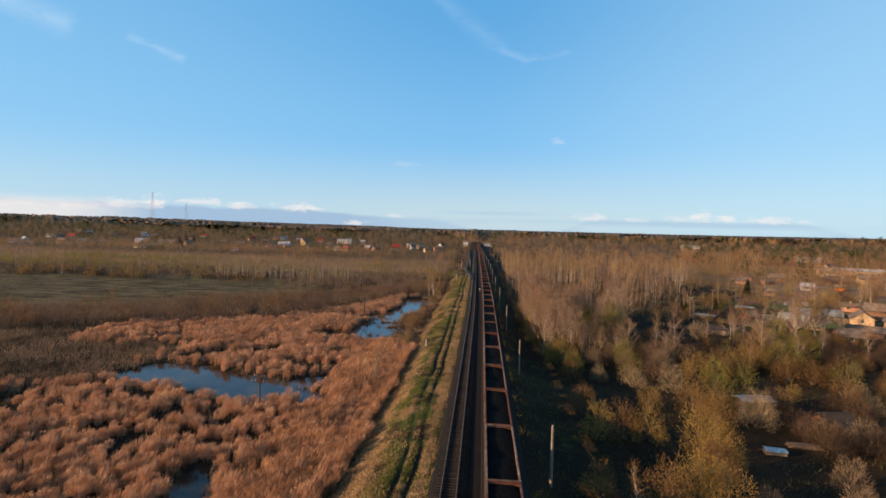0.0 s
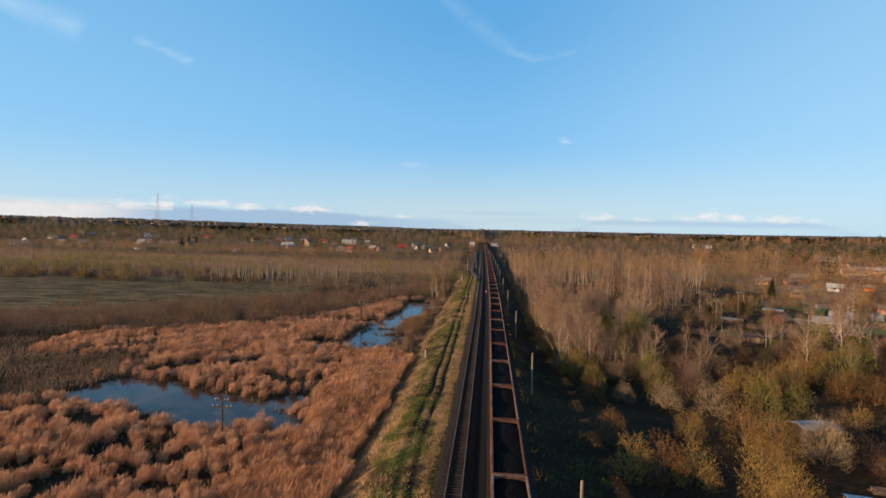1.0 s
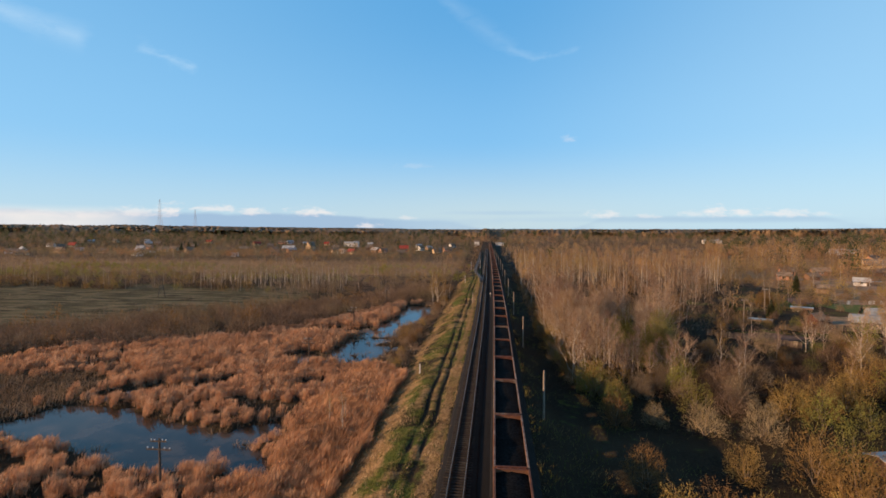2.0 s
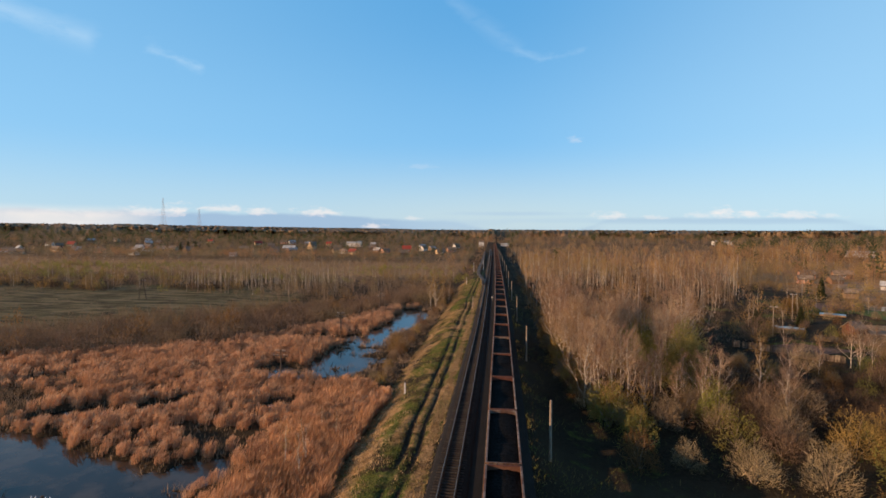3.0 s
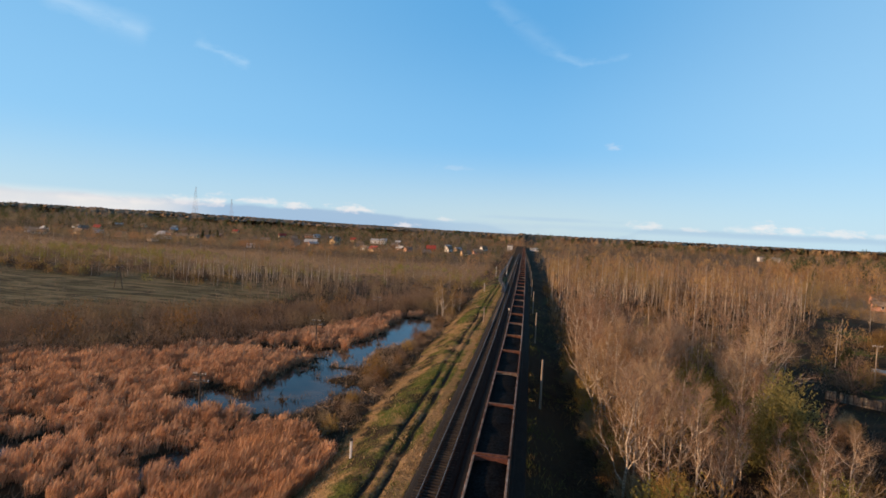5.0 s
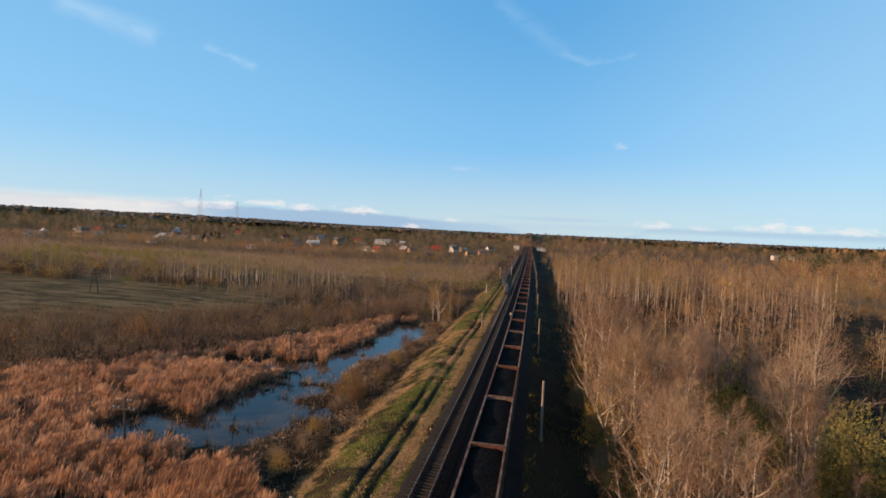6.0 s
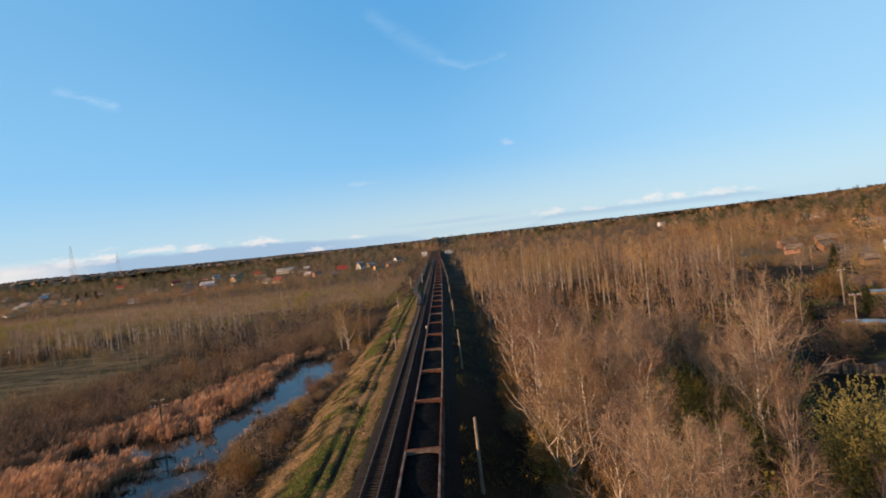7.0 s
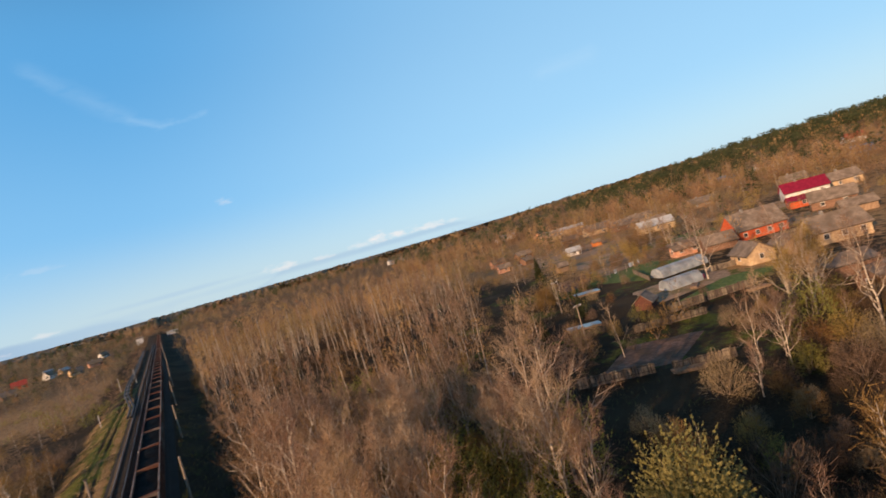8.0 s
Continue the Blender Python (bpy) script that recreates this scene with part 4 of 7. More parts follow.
def conifer_geo(seed, height, width, rows, per_row, r_trunk=0.16, bare=0.08):
    """A spruce or pine: trunk and sloping tiers of needle fans."""
    r = np.random.RandomState(seed)
    trunk = tube(np.array([(0, 0, -0.3), (0.05, 0, height * 0.5), (0, 0, height)]), np.array([r_trunk, r_trunk * 0.6, 0.02]), 5)
    n = rows * per_row
    q = (np.repeat(np.arange(rows), per_row) + r.uniform(0, 1, n)) / rows
    z = height * (bare + (1 - bare) * q)
    a = r.uniform(0, 6.28, n)
    reach = width * (1 - q) ** 0.8 * r.uniform(0.7, 1.15, n) + 0.12 * width
    D = np.stack([np.cos(a), np.sin(a), r.uniform(-0.45, 0.1, n)], 1)
    P = np.stack([0 * z, 0 * z, z], 1)
    side = np.stack([-np.sin(a), np.cos(a), r.normal(0, 0.3, n)], 1)
    tip = P + D * reach[:, None]
    mid = P + D * (reach * 0.55)[:, None]
    w = (reach * 0.34)[:, None] * side
    V = np.stack([P, mid - w, tip, mid + w], 1).reshape(-1, 3)
    i = np.arange(n) * 4
    return trunk, (V, np.concatenate([np.stack([i, i + 1, i + 2], 1), np.stack([i, i + 2, i + 3], 1)]))


def fir_geo(seed, height, radius, twigs, twig_l, twig_w):
    """A far conifer: a dark cone of short drooping and rising sprays."""
    r = np.random.RandomState(seed)
    trunk = tube(np.array([(0, 0, -0.2), (0, 0, height * 0.5), (0, 0, height)]), np.array([0.12, 0.08, 0.01]), 3)
    q = r.uniform(0, 1, twigs) ** 1.25
    a = r.uniform(0, 6.283, twigs)
    reach = radius * (1.05 - q) * r.uniform(0.35, 1.0, twigs)
    P = np.stack([reach * np.cos(a), reach * np.sin(a), height * (0.08 + 0.9 * q)], 1)
    D = np.stack([np.cos(a), np.sin(a), r.uniform(-0.6, 0.9, twigs)], 1)
    D /= np.linalg.norm(D, axis=1)[:, None]
    return trunk, slivers(P, D, twig_l * r.uniform(0.6, 1.3, twigs) * (1.2 - 0.7 * q), twig_w * r.uniform(0.7, 1.3, twigs), r)


class Species:
    """A few shapes of one kind of plant, for single trees and for joined woods."""

    def __init__(self, name, bark, crown, shapes):
        self.name, self.bark, self.crown, self.geo, self.meshes = name, bark, crown, shapes, None

    def plant(self, i, x, y, scale, turn, label, category="tree", group="", tall=1.0):
        if self.meshes is None:
            self.meshes = [(np_mesh("trunk", *w, [M[self.bark]], smooth=True), np_mesh("crown", *c, [M[self.crown]])) for w, c in self.geo]
        w, c = self.meshes[i % len(self.meshes)]
        m = pose(x, y, float(ground_z(x, y)) - 0.05, 0, 0, turn) @ Matrix.Diagonal((scale, scale, scale * tall, 1))
        t = empty(self.name, m, label=label, category=category, group=group)
        part("trunk", w, None, t)
        part("crown", c, None, t)
        return t


def woods(name, species, places, label, category="trees"):
    """Many plants joined in one mesh. places: (species index, x, y, scale, tall)."""
    rng = np.random.RandomState(len(places))
    mats = []
    for s in species:
        for m in (M[s.bark], M[s.crown]):
            if m not in mats:
                mats.append(m)
    Vs, Fs, Is, n = [], [], [], 0
    zs = ground_z(np.array([p[1] for p in places]), np.array([p[2] for p in places]))
    for (k, x, y, sc, tall), z in zip(places, zs):
        s = species[k]
        a = rng.uniform(0, 6.283)
        c, d = math.cos(a), math.sin(a)
        R = np.array([[c * sc, -d * sc, 0], [d * sc, c * sc, 0], [0, 0, sc * tall]])
        w, cr = s.geo[rng.randint(len(s.geo))]
        for (V, F), m in ((w, mats.index(M[s.bark])), (cr, mats.index(M[s.crown]))):
            Vs.append(V @ R.T + (x, y, z - 0.05))
            Fs.append(F + n)
            Is.append(np.full(len(F), m))
            n += len(V)
    me = np_mesh(name, np.concatenate(Vs), np.concatenate(Fs), mats, np.concatenate(Is))
    return tagged(new(name, me), label=label, category=category, kind="stuff")


def scatter(seed, x0, x1, y0, y1, spacing, keep, jitter=0.45):
    """Jittered grid of places for which keep(x, y) is true."""
    r = np.random.RandomState(seed)
    X, Y = np.meshgrid(np.arange(x0, x1, spacing), np.arange(y0, y1, spacing))
    X, Y = X.ravel() + r.uniform(-jitter, jitter, X.size) * spacing, Y.ravel() + r.uniform(-jitter, jitter, X.size) * spacing
    ok = keep(X, Y)
    return X[ok], Y[ok]


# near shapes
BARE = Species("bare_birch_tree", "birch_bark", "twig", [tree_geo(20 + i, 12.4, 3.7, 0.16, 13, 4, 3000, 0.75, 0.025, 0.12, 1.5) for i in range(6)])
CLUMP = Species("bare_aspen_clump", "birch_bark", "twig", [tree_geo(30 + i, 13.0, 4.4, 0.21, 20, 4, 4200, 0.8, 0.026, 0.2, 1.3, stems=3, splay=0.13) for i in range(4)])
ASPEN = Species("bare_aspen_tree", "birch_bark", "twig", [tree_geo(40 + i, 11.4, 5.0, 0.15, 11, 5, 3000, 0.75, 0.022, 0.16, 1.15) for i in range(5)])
WILLOW = Species("budding_willow", "grey_bark", "bud", [bush_geo(60 + i, 5.4, 2.9, 10, 2600, 0.42, 0.032, 1900, 0.056) for i in range(4)])
GREEN = Species("leafing_bird_cherry", "grey_bark", "leaf", [bush_geo(80 + i, 6.0, 3.1, 10, 900, 0.42, 0.024, 3200, 0.065) for i in range(3)])
SHRUB = Species("bare_shrub", "grey_bark", "grey_twig", [bush_geo(100 + i, 4.4, 2.7, 14, 3000, 0.46, 0.031) for i in range(4)])
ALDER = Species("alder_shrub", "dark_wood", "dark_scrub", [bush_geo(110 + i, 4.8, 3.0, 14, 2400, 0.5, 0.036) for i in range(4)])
BIG_WILLOW = Species("leafing_willow", "grey_bark", "willow_leaf", [bush_geo(90, 12.3, 4.3, 34, 6000, 0.5, 0.016, 46000, 0.080, 0.06, lobes=34)])
OCHRE_BIRCH = Species("budding_birch", "birch_bark", "bud", [tree_geo(150 + i, 11.5, 4.0, 0.22, 18, 4, 3600, 0.8, 0.024, 0.28, 1.3, stems=3, splay=0.10, leaf=2200, leaf_size=0.045) for i in range(2)])
SLIM = Species("slender_birch", "birch_bark", "bud", [tree_geo(120 + i, 9.0, 1.7, 0.10, 16, 2, 700, 0.7, 0.026, 0.3, 1.6, leaf=250, leaf_size=0.06) for i in range(3)])
WHITE_BIRCH = Species("white_birch", "birch_bark", "bud", [tree_geo(130 + i, 10.5, 2.6, 0.22, 14, 3, 1500, 0.7, 0.03, 0.25, 1.3, stems=2, splay=0.12, leaf=500, leaf_size=0.06) for i in range(2)])
BANK_BIRCH = Species("thin_birch", "birch_bark", "bud", [tree_geo(134 + i, 5.6, 0.9, 0.085, 7, 1, 160, 0.5, 0.016, 0.4, 1.7, leaf=40, leaf_size=0.05) for i in range(3)])
SPRUCE = Species("spruce_tree", "grey_bark", "conifer", [conifer_geo(140 + i, 10.0, 2.4, 16, 26) for i in range(2)])
# lighter shapes for woods further off
MID_BARE = Species("wood", "grey_bark", "twig", [tree_geo(220 + i, 12.0, 3.1, 0.08, 5, 0, 290, 0.8, 0.07, 0.04, 1.5, sides=3) for i in range(6)])
MID_GREY = Species("wood", "birch_bark", "grey_twig", [tree_geo(240 + i, 10.5, 3.4, 0.09, 6, 0, 260, 0.8, 0.065, 0.08, 1.3, sides=3) for i in range(4)])
GOLD_STEM = Species("wood", "birch_bark", "gold_twig", [haze_geo(520 + i, 12.5, 2.0, 0.28, 170, 0.9, 0.075, 0.15) for i in range(5)])
GOLD_FAR = Species("wood", "birch_bark", "gold_twig", [haze_geo(540 + i, 12.5, 3.0, 0.10, 70, 1.2, 0.28, 0.10) for i in range(5)])
MID_BUD = Species("wood", "grey_bark", "bud", [bush_geo(260 + i, 6.0, 3.1, 5, 200, 0.8, 0.12, 60, 0.17, 0.05, 3) for i in range(4)])
MID_SCRUB = Species("wood", "grey_bark", "scrub", [bush_geo(280 + i, 3.9, 2.4, 4, 235, 0.7, 0.062, 0, 0.1, 0.03, 3) for i in range(5)])
BELT_SCRUB = Species("wood", "grey_bark", "scrub", [bush_geo(285 + i, 3.9, 2.4, 3, 95, 0.7, 0.15, 0, 0.1, 0.03, 3) for i in range(5)])
MID_LEAF = Species("wood", "grey_bark", "leaf", [bush_geo(290 + i, 5.0, 2.9, 4, 150, 0.6, 0.10, 160, 0.16, 0.03, 3) for i in range(3)])
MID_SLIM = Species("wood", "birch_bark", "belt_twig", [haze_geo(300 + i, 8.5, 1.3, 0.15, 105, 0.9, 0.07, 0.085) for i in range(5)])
FAR_BARE = Species("wood", "grey_bark", "far_twig", [haze_geo(320 + i, 11.0, 3.4, 0.02, 64, 1.2, 0.32, 0.05) for i in range(7)])
FAR_BUD = Species("wood", "grey_bark", "bud", [haze_geo(340 + i, 7.5, 3.6, 0.0, 110, 1.1, 0.24, 0.07) for i in range(4)])
GARDEN_TREE = Species("wood", "grey_bark", "far_twig", [haze_geo(420 + i, 8.5, 2.7, 0.03, 115, 0.8, 0.20, 0.06) for i in range(6)])
FAR_OLIVE = Species("wood", "grey_bark", "far_olive", [haze_geo(440 + i, 9.5, 3.6, 0.02, 62, 1.2, 0.36, 0.06) for i in range(6)])
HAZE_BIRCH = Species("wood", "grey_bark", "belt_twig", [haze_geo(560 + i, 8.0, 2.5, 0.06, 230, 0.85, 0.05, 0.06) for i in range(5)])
DARK_SCRUB = Species("wood", "dark_wood", "dark_scrub", [bush_geo(460 + i, 3.6, 3.2, 4, 260, 0.7, 0.13, 0, 0.1, 0.03, 3) for i in range(4)])
WHITE_STEM = Species("wood", "birch_bark", "belt_twig", [haze_geo(480 + i, 9.0, 1.1, 0.40, 60, 0.9, 0.07, 0.13) for i in range(5)])
FAR_PINE = Species("wood", "dark_wood", "conifer", [haze_geo(500 + i, 14.0, 3.2, 0.30, 95, 1.3, 0.62, 0.12) for i in range(5)])
FAR_FIR = Species("wood", "dark_wood", "conifer", [fir_geo(360 + i, 15.0, 3.0, 90, 1.6, 0.7) for i in range(4)])
EDGE_FIR = Species("wood", "dark_wood", "conifer", [haze_geo(400 + i, 14.5, 4.2, 0.25, 66, 1.7, 1.0, 0.12) for i in range(5)])
EDGE_BARE = Species("wood", "grey_bark", "gold_twig", [haze_geo(380 + i, 13.0, 6.0, 0.0, 26, 2.4, 1.1, 0.12) for i in range(5)])


# ---- reeds and sedge of the marsh ----
def blades(seed, X, Y, tall, wide, lean, plume=0.0, outward=None):
    """Leaning stalks, each a slender sliver; a share of them carry a plume."""
    r = np.random.RandomState(seed)
    n = len(X)
    P = np.stack([X, Y, np.maximum(ground_z(X, Y), -4.35) - 0.05], 1)
    a = r.uniform(0, 6.283, n)
    s = np.stack([np.cos(a), np.sin(a), 0 * a], 1)
    tilt = np.stack([r.normal(0.10, lean, n), r.normal(0.05, lean, n), np.ones(n)], 1)
    if outward is not None:
        tilt[:, :2] += outward
    w = (wide * r.uniform(0.6, 1.4, n))[:, None]
    V = np.stack([P - s * w, P + s * w, P + tilt * tall[:, None]], 1).reshape(-1, 3)
    F = np.arange(3 * n).reshape(-1, 3)
    if not plume:
        return V, F
    k = r.uniform(0, 1, n) < plume
    base, top = P[k] + (tilt * (tall * 0.62)[:, None])[k], P[k] + (tilt * (tall * 1.06)[:, None])[k]
    top += np.stack([r.uniform(0.05, 0.22, len(top)), r.uniform(-0.02, 0.10, len(top)), r.uniform(-0.10, 0.0, len(top))], 1)
    wk = (s * w)[k] * 1.7
    mid = base * 0.45 + top * 0.55
    V2 = np.stack([base, mid + wk, top, mid - wk], 1).reshape(-1, 3)
    i = np.arange(k.sum()) * 4
    return merge([(V, F), (V2, np.concatenate([np.stack([i, i + 1, i + 2], 1), np.stack([i, i + 2, i + 3], 1)]))])


def far_edge(x):
    """Far limit of the reed bed along the line, for x west of it."""
    return np.interp(x, [-130, -87, -74, -60, -48, -34, -22, -16], [122, 140, 148, 157, 176, 216, 228, 232])


def reed_density(x, y):
    inside = (x > -98) & (x < np.interp(y, [122, 130, 145, 160, 178, 185, 240], [-15.2, -24, -31, -31, -30, -27, -27]) - 0.9 * wave(x, y, 12, 12.0) - 0.7 * wave(x, y, 16, 3.0)) & (y > 22) & (y < far_edge(x) + 4 * wave(x, y, 13, 25.0))
    clump = 0.66 + 0.34 * wave(x, y, 14, 10.0) + 0.42 * wave(x, y, 15, 4.2)
    near_line = smooth01(x, -26, -19)
    d = np.clip(clump + 0.55 * near_line + 0.22 * smooth01(y, 105, 140), 0, 1.3)
    return np.where(inside & (pond_gap(x, y, False) > 0.25), d, 0)


def brown_zone(x, y):
    return smooth01(-x, 60, 72) * smooth01(y, 78, 90) * (1 - smooth01(y, 112, 128))


def build_marsh():
    r = np.random.RandomState(3)
    # tufts: stalks that lean out of a common foot
    TX, TY = scatter(21, -98, -15, 24, 234, 1.45, lambda x, y: reed_density(x, y) > 0, 0.5)
    d = reed_density(TX, TY)
    keep = (r.uniform(0.22, 0.78, len(TX)) < d) & (r.uniform(0, 1, len(TX)) > brown_zone(TX, TY))
    TX, TY, d = TX[keep], TY[keep], d[keep]
    dist = np.hypot(TX, np.maximum(TY - 60, 0) + 25)
    count = (np.clip(9200 / dist, 48, 165) * r.uniform(0.7, 1.3, len(TX))).astype(int)
    radius = r.uniform(0.50, 1.05, len(TX)) * (1 + 0.5 * smooth01(TY, 105, 150))
    height = (1.15 + 1.0 * np.clip(d, 0, 1.15)) * r.uniform(0.72, 1.15, len(TX))
    k = np.repeat(np.arange(len(TX)), count)
    rho, a = np.sqrt(r.uniform(0, 1, len(k))), r.uniform(0, 6.283, len(k))
    ox, oy = rho * np.cos(a), rho * np.sin(a)
    X, Y = TX[k] + radius[k] * ox * 0.8, TY[k] + radius[k] * oy * 0.8
    tall = height[k] * (1 - 0.38 * rho ** 2) * r.uniform(0.78, 1.06, len(k))
    me = np_mesh("reeds", *blades(4, X, Y, tall, np.clip(dist[k] * 0.00024, 0.014, 0.04), 0.08, 0.6, np.stack([ox, oy], 1) * 0.16), [M["reed"]])
    tagged(new("reeds", me), label="orange dry reed bed standing in the marsh water", category="reeds", kind="stuff")
    # the even, taller stand along the foot of the bank
    n = 150000
    X, Y = r.uniform(-29, -15, n), r.uniform(40, 128, n)
    d = reed_density(X, Y)
    keep = (r.uniform(0, 1, n) < smooth01(X, -28, -21) * (d > 0.3))
    X, Y = X[keep], Y[keep]
    tall = (1.75 + 0.35 * wave(X, Y, 22, 5.0)) * r.uniform(0.75, 1.12, len(X))
    me = np_mesh("bank_reeds", *blades(24, X, Y, tall, np.full(len(X), 0.016), 0.12, 0.35), [M["bank_reed"]])
    tagged(new("bank_reeds", me), label="tall even stand of orange reeds below the bank", category="reeds", kind="stuff")
    n = 210000
    X, Y = r.uniform(-125, -15, n), r.uniform(24, 240, n)
    gap = pond_gap(X, Y)
    w = 0.12 + 0.85 * brown_zone(X, Y) + 0.6 * np.exp(-(gap / 1.5) ** 2) + 0.9 * (pond_gap(X, Y) - pond_gap(X, Y, False) > 1.2) + 0.3 * (Y > far_edge(X) - 12)
    keep = (r.uniform(0, 1, n) < w) & ((gap > -0.35) | ((Y > 122) & (Y < 182) & (pond_gap(X, Y) - pond_gap(X, Y, False) > 1.2))) & (X < -15.5) & (Y < far_edge(X) + 10)
    X, Y = X[keep], Y[keep]
    me = np_mesh("sedge", *blades(5, X, Y, r.uniform(0.35, 1.15, len(X)), np.full(len(X), 0.06), 0.35), [M["sedge"]])
    tagged(new("sedge", me), label="brown sedge and broken reed stems at the water's edge", category="sedge", kind="stuff")


    # broken sticks and flattened reeds between the pond and the bank
    n = 26000
    X, Y = r.uniform(-27, -15.5, n), r.uniform(121, 226, n)
    keep = (pond_gap(X, Y) > -0.2) & (r.uniform(-0.2, 1.0, n) < 0.35 + 0.8 * wave(X, Y, 23, 4.0)) & (X < -16.2 + 0.8 * wave(X, Y, 25, 6.0))
    X, Y = X[keep], Y[keep]
    P = np.stack([X, Y, ground_z(X, Y) + r.uniform(-0.05, 0.75, len(X)) * np.clip(0.4 + wave(X, Y, 26, 3.5), 0.1, 1)], 1)
    D = r.normal(0, 1, (len(X), 3)) * (1, 1, 0.45)
    D /= np.linalg.norm(D, axis=1)[:, None]
    me = np_mesh("dead_brush", *slivers(P, D, r.uniform(0.5, 1.7, len(X)), r.uniform(0.03, 0.075, len(X)), r), [M["dead_stick"]])
    tagged(new("dead_brush", me), label="tangle of broken grey-brown sticks on the pond bank", category="brush", kind="stuff")


build_marsh()


# ---- trees and shrubs ----
def wood_left(y):
    return np.interp(y, [106, 113, 119, 135, 170, 215, 310, 450, 900], [25, 19, 15.0, 13.6, 12.8, 13.4, 14, 16, 14]) + bend(y)


def wood_right(y):
    return np.interp(y, [108, 118, 127, 140, 150, 162, 185, 200, 261, 322, 600, 900], [22, 31, 32, 34, 38, 44, 49, 62, 96, 122, 260, 420])


def in_wood(x, y):
    return (x > wood_left(y)) & (x < wood_right(y)) & (y > 110)


def build_grass():
    r = np.random.RandomState(8)
    n = 150000
    Y = 28 + 270 * r.uniform(0, 1, n) ** 1.4
    X = r.uniform(-15.8, -4.4, n)
    rut = np.minimum(np.abs(X + 8.35 - rut_wander(Y)), np.abs(X + 6.85 - rut_wander(Y)))
    straw = np.clip(1.0 * (1 - 0.25 * smooth01(Y, 95, 128)) * np.exp(-((X + 13.5 + 0.9 * smooth01(Y, 108, 135)) / (2.3 - 0.9 * smooth01(Y, 108, 135))) ** 2) + 0.6 * np.exp(-((X + 5.4) / 0.8) ** 2) + 0.3 * np.exp(-((X + 7.6) / 0.4) ** 2) + 0.75 * wave(X, Y, 18, 4.5), 0, 1)
    keep = (rut > 0.30) & (r.uniform(0, 1, n) < 0.6 + 0.5 * wave(X, Y, 17, 3.0))
    dry = r.uniform(0, 1, n) < straw
    for name, pick, mat, tall, words in (("verge_grass", keep & ~dry, "grass", 0.30, "tufted spring grass on the railway bank"),
                                         ("dry_grass", keep & dry, "straw", 0.42, "bleached dry grass on the railway bank")):
        x, y = X[pick] + bend(Y[pick]), Y[pick]
        V, F = blades(9, x, y, r.uniform(0.10, tall, len(x)), np.full(len(x), 0.045), 0.5)
        tagged(new(name, np_mesh(name, V, F, [M[mat]])), label=words, category="grass", kind="stuff")
    n = 60000
    X, Y = 5.5 + 60 * r.uniform(0, 1, n) ** 1.5, 30 + 230 * r.uniform(0, 1, n) ** 1.3
    keep = r.uniform(-0.3, 1, n) < wave(X, Y, 19, 5.0)
    x, y = X[keep], Y[keep]
    V, F = blades(10, x, y, r.uniform(0.2, 0.65, len(x)), np.full(len(x), 0.03), 0.5)
    tagged(new("rough_grass", np_mesh("rough_grass", V, F, [M["grass"]])), label="rough green grass tufts below the railway bank", category="grass", kind="stuff")
    # rough tussocks of the wet meadow
    n = 30000
    X, Y = r.uniform(-330, -55, n), r.uniform(110, 300, n)
    meadow = smooth01(-X, 62, 90) * smooth01(Y - 0.55 * (X + 100), 128, 160)
    keep = r.uniform(0, 1, n) < meadow * (0.35 + 0.6 * wave(X, Y * 2.0, 28, 16.0))
    x, y = X[keep], Y[keep]
    V, F = blades(11, x, y, r.uniform(0.2, 0.6, len(x)), np.full(len(x), 0.10), 0.5)
    tagged(new("meadow_tussocks", np_mesh("meadow_tussocks", V, F, [M["sedge"]])), label="low brown tussocks of a wet meadow", category="grass", kind="stuff")


build_grass()


